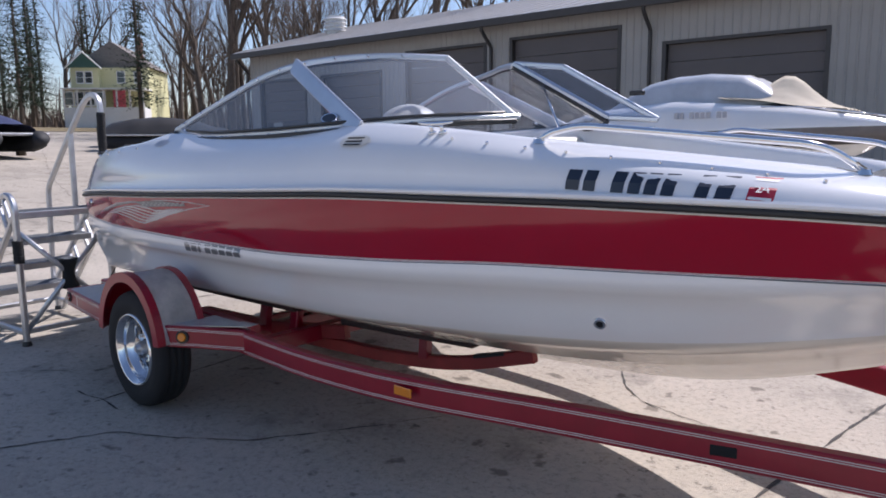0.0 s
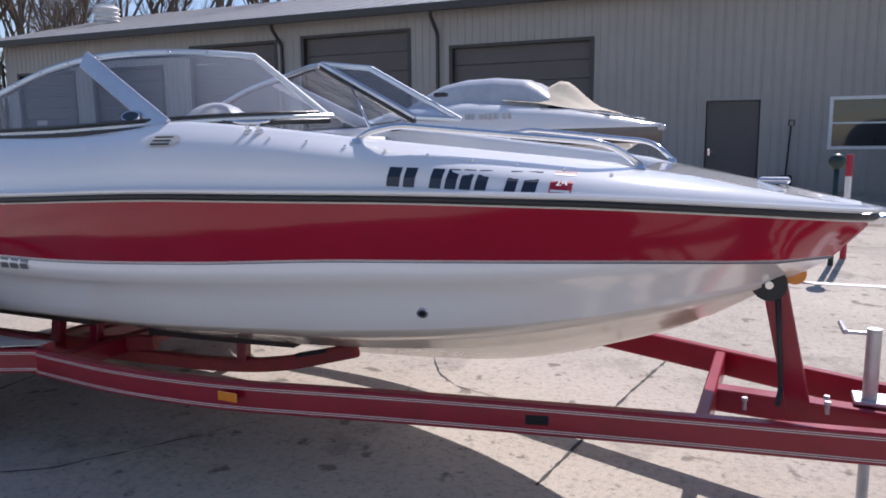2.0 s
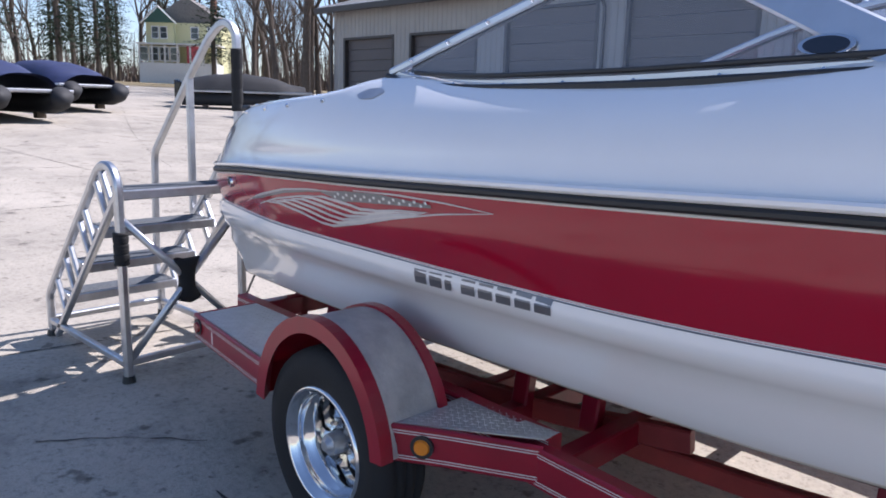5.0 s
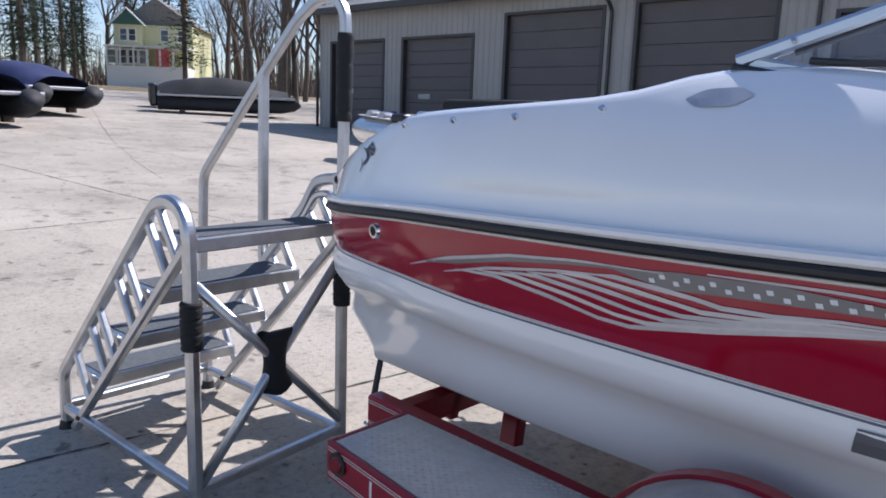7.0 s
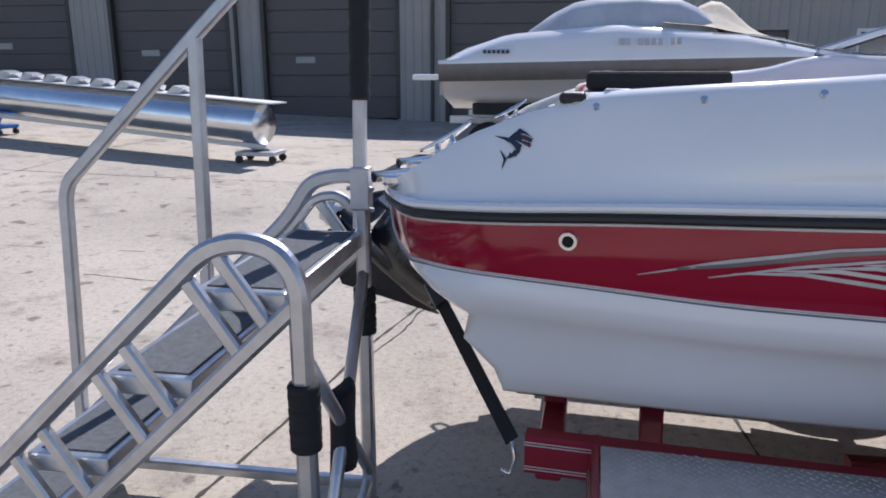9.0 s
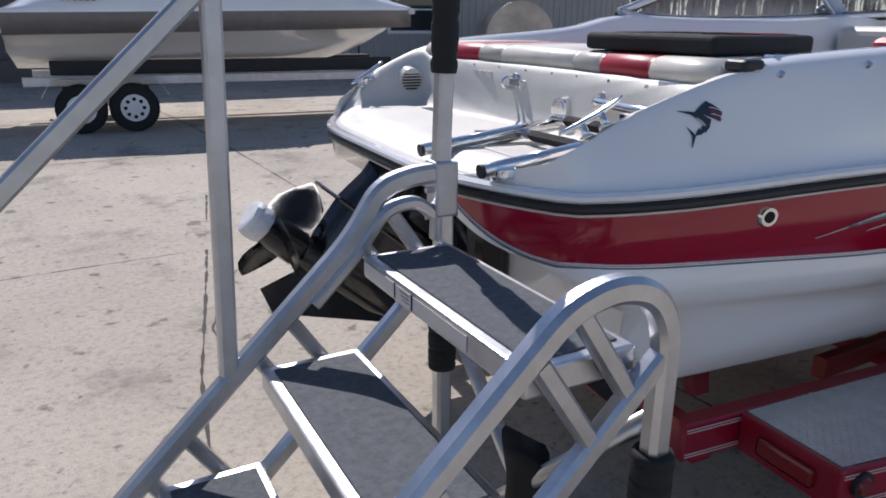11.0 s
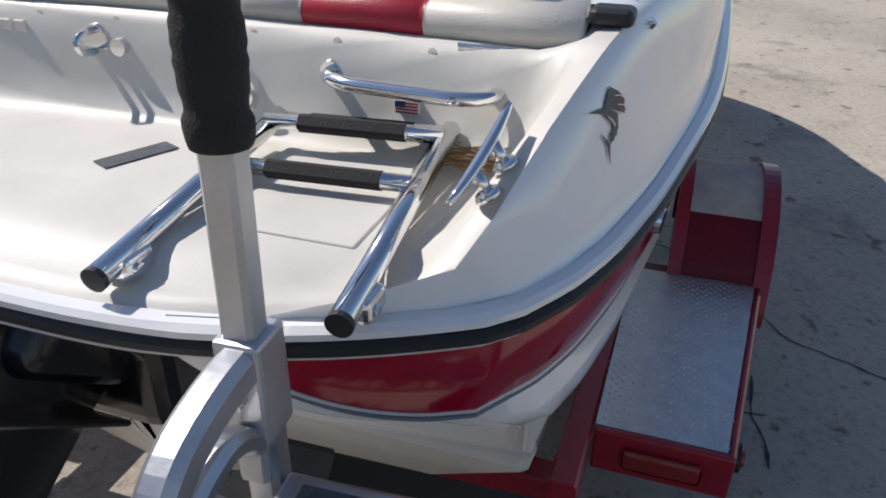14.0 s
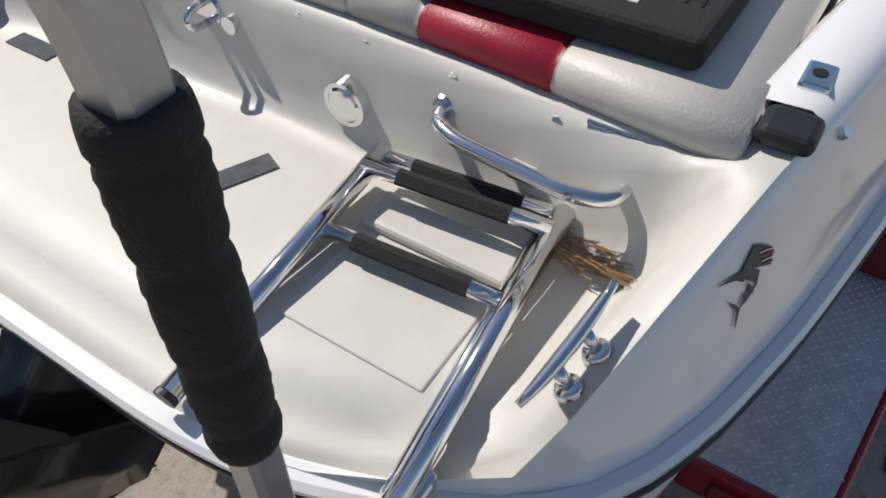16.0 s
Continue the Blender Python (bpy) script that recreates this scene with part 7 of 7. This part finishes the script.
def marker_stake():
    o = thing("marker_stake", "red and white striped marker stake", "stake")
    for k in range(5):
        bm = bmesh.new()
        cyl(bm, (6.62, 6.0, 0.25 * k), (6.62, 6.0, 0.25 * (k + 1)), 0.035, None, 12)
        put("band", bm, DECAL_RED if k % 2 == 0 else WHITE_PAINT, o)
    bm = bmesh.new()
    bmesh.ops.create_uvsphere(bm, u_segments=16, v_segments=10, radius=0.09, matrix=Matrix.Translation((6.45, 5.6, 1.18)))
    cyl(bm, (6.45, 5.6, 0), (6.45, 5.6, 1.12), 0.03, None, 10)
    bb = put("buoy_post", bm, mat("dark_green", (0.015, 0.04, 0.035), 0.4), o, smooth=True)
    s = thing("shovel", "long-handled shovel leaning on the building wall", "shovel")
    tube("handle", [(6.55, WALL_Y - 0.1, 0.5), (6.62, WALL_Y - 0.06, 1.75)], 0.018, DARK_HOLE, s)
    bm = bmesh.new()
    box(bm, (6.4, WALL_Y - 0.18, 0.0), (6.7, WALL_Y - 0.12, 0.52), 0.04)
    put("blade", bm, DARK_HOLE, s)
    bm = bmesh.new()
    sweep(bm, [(6.56, WALL_Y - 0.06, 1.74), (6.57, WALL_Y - 0.06, 1.88), (6.69, WALL_Y - 0.06, 1.88), (6.68, WALL_Y - 0.06, 1.74)], circle(0.014, 8), up=(0, 1, 0))
    put("grip", bm, DARK_HOLE, s)


marker_stake()


def drum_tank():
    o = thing("storage_tank", "rust-stained white steel tank lying on its side", "tank")
    bm = bmesh.new()
    cyl(bm, (9.9, 14.6, 1.15), (9.0, 12.6, 1.15), 0.8, None, 32)
    t = put("shell", bm, mat("rusty_white", (0.55, 0.47, 0.38), 0.6, vary=0.35, scale=1.5), o)
    for a in ((9.72, 14.2), (9.18, 13.0)):
        bm = bmesh.new()
        box(bm, (a[0] - 0.5, a[1] - 0.06, 0), (a[0] + 0.5, a[1] + 0.06, 0.55), 0.02)
        put("saddle", bm, TRIM_DARK, o)


drum_tank()


# ---- yellow house across the street ----
def house():
    x, y = -81.5, 41.4
    z = ground_z(x, y)
    M = Matrix.Translation((x, y, z + 1.9)) @ Matrix.Rotation(radians(45), 4, "Z")
    h = thing("yellow_house", "pale yellow two-storey house with white porch and green gable", "house", m=M)
    # local: front faces -y
    bm = bmesh.new()
    box(bm, (-4.2, 0, -2), (4.6, 9, 5.4))
    put("wall", bm, HOUSE_YELLOW, h, "yellow clapboard wall")

    def gable(x0, x1, yf, yb, z0, z1, axis):
        bm = bmesh.new()
        mid = (x0 + x1) / 2
        a = [bm.verts.new(p) for p in ((x0, yf, z0), (x1, yf, z0), (mid, yf, z1))]
        b = [bm.verts.new(p) for p in ((x0, yb, z0), (x1, yb, z0), (mid, yb, z1))]
        bm.faces.new(a)
        bm.faces.new(b[::-1])
        bm.faces.new((a[0], b[0], b[2], a[2]))
        bm.faces.new((a[1], a[2], b[2], b[1]))
        bm.faces.new((a[0], a[1], b[1], b[0]))
        return bm

    put("roof", gable(-4.6, 5.0, 0.6, 9.4, 5.4, 8.6, 0), SHINGLE, h, "grey-brown shingle roof")
    bm = bmesh.new()
    box(bm, (-4.1, -0.9, -2), (-0.9, 0.1, 5.3))
    put("bay_wall", bm, HOUSE_YELLOW, h)
    put("gable", gable(-4.3, -0.7, -1.1, 3.0, 5.3, 7.0, 0), mat("green_shingle", (0.05, 0.12, 0.10), 0.7), h, "green shingled gable")
    for s in (-1, 1):
        bm = bmesh.new()
        sweep(bm, [(-2.5 + s * 2.1, -1.25, 5.15), (-2.5, -1.25, 7.15)], rect(0.12, 0.3, 0.02), up=(0, 1, 0))
        put("bargeboard", bm, WHITE_PAINT, h)
    bm = bmesh.new()
    box(bm, (-4.6, -3.0, 2.6), (4.9, 0.1, 2.8))
    put("porch_roof", bm, WHITE_PAINT, h)
    bm = bmesh.new()
    box(bm, (-4.4, -2.8, -2), (4.7, 0, 0.55))
    put("porch_base", bm, WHITE_PAINT, h)
    for k in range(7):
        bm = bmesh.new()
        xx = -4.3 + k * 1.48
        box(bm, (xx - 0.1, -2.85, 0.55), (xx + 0.1, -2.65, 2.6))
        put("porch_post", bm, WHITE_PAINT, h)

    def win(x0, yy, z0, w, hh):
        bm = bmesh.new()
        box(bm, (x0 - w / 2 - 0.1, yy - 0.06, z0 - 0.1), (x0 + w / 2 + 0.1, yy, z0 + hh + 0.1))
        o = put("window", bm, WHITE_PAINT, h)
        for k in (0, 1):
            bm = bmesh.new()
            box(bm, (x0 - w / 2, yy - 0.09, z0 + k * hh / 2 + 0.03), (x0 + w / 2, yy - 0.055, z0 + (k + 1) * hh / 2 - 0.03))
            put("pane", bm, GLASS_DARK, o)

    for xx in (-3.0, -2.0):
        win(xx, -0.9, 3.5, 0.7, 1.3)
    win(1.4, 0.0, 3.6, 0.8, 1.3)
    win(3.4, 0.0, 3.6, 0.8, 1.3)
    for xx in (-3.8, -2.6, -1.4, -0.2):
        win(xx, -2.7, 0.8, 0.9, 1.5)
    bm = bmesh.new()
    box(bm, (1.2, -2.75, 0.1), (2.6, -2.6, 2.5))
    put("front_door", bm, mat("pink_red_paint", (0.55, 0.08, 0.10), 0.5), h, "pink-red front door")
    bm = bmesh.new()
    box(bm, (2.2, 4, 7), (2.9, 4.7, 9.4))
    put("chimney", bm, mat("chimney_brick", (0.3, 0.14, 0.1), 0.9), h)


house()


# ---- trees ----
def bare_tree(rnd, height, spread, depth=5):
    """Trunk, limbs and twigs as two meshes: the stout wood and the fine twigs."""
    wood_v, wood_f, twig_v, twig_f = [], [], [], []

    def limb(p, d, length, r, level):
        segs = 3 if level < 3 else 2
        pts = [p]
        for i in range(segs):
            d = (d + Vector((rnd.uniform(-1, 1), rnd.uniform(-1, 1), rnd.uniform(-0.4, 0.8))) * (0.10 if level == 0 else 0.20)).normalized()
            pts.append(pts[-1] + d * (length / segs))
        V, Fc, sides = (wood_v, wood_f, 6 if level < 2 else 4) if level < 3 else (twig_v, twig_f, 3)
        r_end = r * 0.62
        base = len(V)
        for i, q in enumerate(pts):
            rr = r + (r_end - r) * i / segs
            t = (pts[min(i + 1, segs)] - pts[max(i - 1, 0)]).normalized()
            s = t.cross(Vector((0.3, 0.9, 0.2))).normalized()
            u = s.cross(t)
            for k in range(sides):
                a = 2 * math.pi * k / sides
                V.append(q + s * (rr * math.cos(a)) + u * (rr * math.sin(a)))
        for i in range(segs):
            for k in range(sides):
                a0, a1 = base + i * sides + k, base + i * sides + (k + 1) % sides
                Fc.append((a0, a1, a1 + sides, a0 + sides))
        if level >= depth:
            return
        n = (5, 4, 4, 3, 3)[min(level, 4)]
        for k in range(n):
            f = rnd.uniform(0.35, 1.0) if k else 1.0
            i = min(int(f * segs), segs - 1)
            q = pts[i].lerp(pts[i + 1], f * segs - i)
            out = Vector((rnd.uniform(-1, 1), rnd.uniform(-1, 1), rnd.uniform(0.1, 0.9))) * spread
            limb(q, (d + out).normalized(), length * rnd.uniform(0.48, 0.7), r_end * rnd.uniform(0.5, 0.75), level + 1)

    limb(Vector((0, 0, -0.2)), Vector((rnd.uniform(-0.1, 0.1), rnd.uniform(-0.1, 0.1), 1)), height * 0.42, height * 0.016, 0)
    return mesh_from("trunk", wood_v, wood_f, BARK, smooth=True), mesh_from("crown", twig_v, twig_f, TWIGS)


def plant_bare():
    rnd = random.Random(7)
    kinds = []
    for k in range(5):
        o = thing("bare_tree", "tall leafless deciduous tree with dark bark", "tree", group="bare trees")
        a, b = bare_tree(rnd, 17 + 2 * k, 0.75)
        put_mesh("trunk", a, o)
        put_mesh("crown", b, o, "fine bare twigs")
        kinds.append(o)
    spots = []
    for k in range(30):
        t = k / 29
        spots.append((-58 + 75 * t + rnd.uniform(-2, 2), 36 + 7 * math.sin(k * 1.7) + rnd.uniform(-2, 4), rnd.uniform(0.75, 1.1)))
    for k in range(26):
        spots.append((-62 - rnd.uniform(0, 60), 26 + k * 2.6 + rnd.uniform(-4, 4), rnd.uniform(0.8, 1.2)))
    for k in range(12):
        spots.append((-70 - rnd.uniform(0, 45), -10 + k * 3 + rnd.uniform(-3, 3), rnd.uniform(0.9, 1.25)))
    spots += [(-45, 33, 1.1), (-43, 31.2, 0.95), (-38.5, 33, 0.9), (-41, 38, 1.0), (-36, 36, 0.9), (-48, 40, 1.0)]
    hx, hy = -85.5, 44.5
    i = 0
    for x, y, s in spots:
        # keep the view of the house clear
        if x > -92:
            ang = math.atan2(y + 2.7, x - 3.4)
            ha = math.atan2(hy + 2.7, hx - 3.4)
            if abs(ang - ha) < radians(4.0):
                continue
        src = kinds[i % 5]
        m = Matrix.Translation((x, y, ground_z(x, y))) @ Matrix.Rotation(rnd.uniform(0, 6.28), 4, "Z") @ Matrix.Diagonal((s, s, s, 1))
        if i < 5:
            src.matrix_world = m
        else:
            o = copy_thing(src, m)
            o.matrix_world = m
        i += 1


plant_bare()


def conifer_mesh(rnd, height, radius, low):
    vs, fs = [], []
    tv, tf = [], []
    for k in range(7):
        a = 2 * math.pi * k / 7
        tv.append((0.28 * math.cos(a), 0.28 * math.sin(a), -0.3))
    for k in range(7):
        a = 2 * math.pi * k / 7
        tv.append((0.03 * math.cos(a), 0.03 * math.sin(a), height * 0.98))
    tf = [(k, (k + 1) % 7, 7 + (k + 1) % 7, 7 + k) for k in range(7)]
    z = low
    while z < height:
        f = (z - low) / (height - low)
        R = radius * (1 - f) ** 0.8 + 0.25
        n = int(5 + 5 * (1 - f))
        for k in range(n):
            a = rnd.uniform(0, 6.28)
            L = R * rnd.uniform(0.55, 1.1)
            droop = rnd.uniform(-0.35, 0.05)
            steps = max(3, int(L / 0.35))
            for s in range(steps):
                t = (s + rnd.uniform(0.2, 0.9)) / steps
                c = Vector((math.cos(a) * L * t, math.sin(a) * L * t, z + droop * L * t + rnd.uniform(-0.1, 0.1)))
                w = 0.34 * (1.15 - 0.6 * t)
                for q in range(2):
                    d1 = Vector((rnd.uniform(-1, 1), rnd.uniform(-1, 1), rnd.uniform(-0.5, 0.15))).normalized() * w * rnd.uniform(0.7, 1.4)
                    d2 = Vector((rnd.uniform(-1, 1), rnd.uniform(-1, 1), rnd.uniform(-0.6, 0.3))).normalized() * w * 0.5
                    o = len(vs)
                    vs += [c - d2 * 0.5, c + d1, c + d2 * 0.6, c - d1 * 0.3]
                    fs.append((o, o + 1, o + 2, o + 3))
        z += rnd.uniform(0.32, 0.5)
    return mesh_from("trunk", tv, tf, BARK), mesh_from("crown", vs, fs, NEEDLES)


def plant_conifers():
    rnd = random.Random(11)
    src = []
    for hgt, rad, low in ((24, 3.4, 3.0), (21, 2.7, 5.0)):
        o = thing("spruce_tree", "tall dark green spruce tree", "tree", group="spruces")
        a, b = conifer_mesh(rnd, hgt, rad, low)
        put_mesh("trunk", a, o)
        put_mesh("crown", b, o)
        src.append(o)
    spots = [(-68.7, 38.1, 1), (-97, 46, 0), (-76, 29, 0), (-88, 31, 1), (-80, 26.5, 1), (-64, 21, 0), (-72, 18, 1), (-60, 14, 0), (-95, 38, 0), (-98, 55, 1), (-75, 8, 0), (-100, 50, 0), (-104, 43, 0), (-99, 40, 1), (-96, 35, 0), (-92, 30, 0), (-108, 52, 0)]
    for i, (x, y, k) in enumerate(spots):
        s = rnd.uniform(0.8, 1.1) if i > 1 else 1.0
        m = Matrix.Translation((x, y, ground_z(x, y))) @ Matrix.Rotation(rnd.uniform(0, 6.28), 4, "Z") @ Matrix.Diagonal((s, s, s, 1))
        if i < 2:
            src[i].matrix_world = m
        else:
            copy_thing(src[k], m).matrix_world = m


plant_conifers()


def far_woods():
    """Distant brown woods beyond the street and behind the yard."""
    rnd = random.Random(21)
    vs, fs = [], []

    def stick(x, y, z, h, w, lean):
        o = len(vs)
        a = rnd.uniform(0, 3.14)
        dx, dy = math.cos(a) * w, math.sin(a) * w
        lx, ly = rnd.uniform(-lean, lean) * h, rnd.uniform(-lean, lean) * h
        vs.extend([(x - dx, y - dy, z), (x + dx, y + dy, z), (x + lx + dx * 0.15, y + ly + dy * 0.15, z + h), (x + lx - dx * 0.15, y + ly - dy * 0.15, z + h)])
        fs.append((o, o + 1, o + 2, o + 3))

    for k in range(1500):
        if k % 3 == 0:
            x, y = rnd.uniform(-190, -118), rnd.uniform(-40, 130)
        elif k % 3 == 1:
            x, y = rnd.uniform(-120, 60), rnd.uniform(75, 110)
        else:
            x, y = rnd.uniform(12, 70), rnd.uniform(20, 60)
        z = ground_z(x, y) - 0.3
        h = rnd.uniform(7, 16)
        stick(x, y, z, h, rnd.uniform(0.08, 0.25), 0.06)
        for q in range(14):
            f = rnd.uniform(0.25, 0.95)
            stick(x + rnd.uniform(-1.2, 1.2), y + rnd.uniform(-1.2, 1.2), z + h * f, h * rnd.uniform(0.1, 0.3), 0.05, 0.8)
    # low brush and saplings under the trees
    for k in range(9000):
        if k % 2 == 0:
            x, y = rnd.uniform(-150, -105), rnd.uniform(-40, 100)
        else:
            x, y = rnd.uniform(-110, 60), rnd.uniform(60, 95)
        stick(x, y, ground_z(x, y) - 0.3, rnd.uniform(1.5, 5.0), rnd.uniform(0.08, 0.22), 0.35)
    tagged(put_mesh("far_woods", mesh_from("far_woods", vs, fs, TWIGS)), "distant brown leafless woods", "woods", kind="stuff")


far_woods()
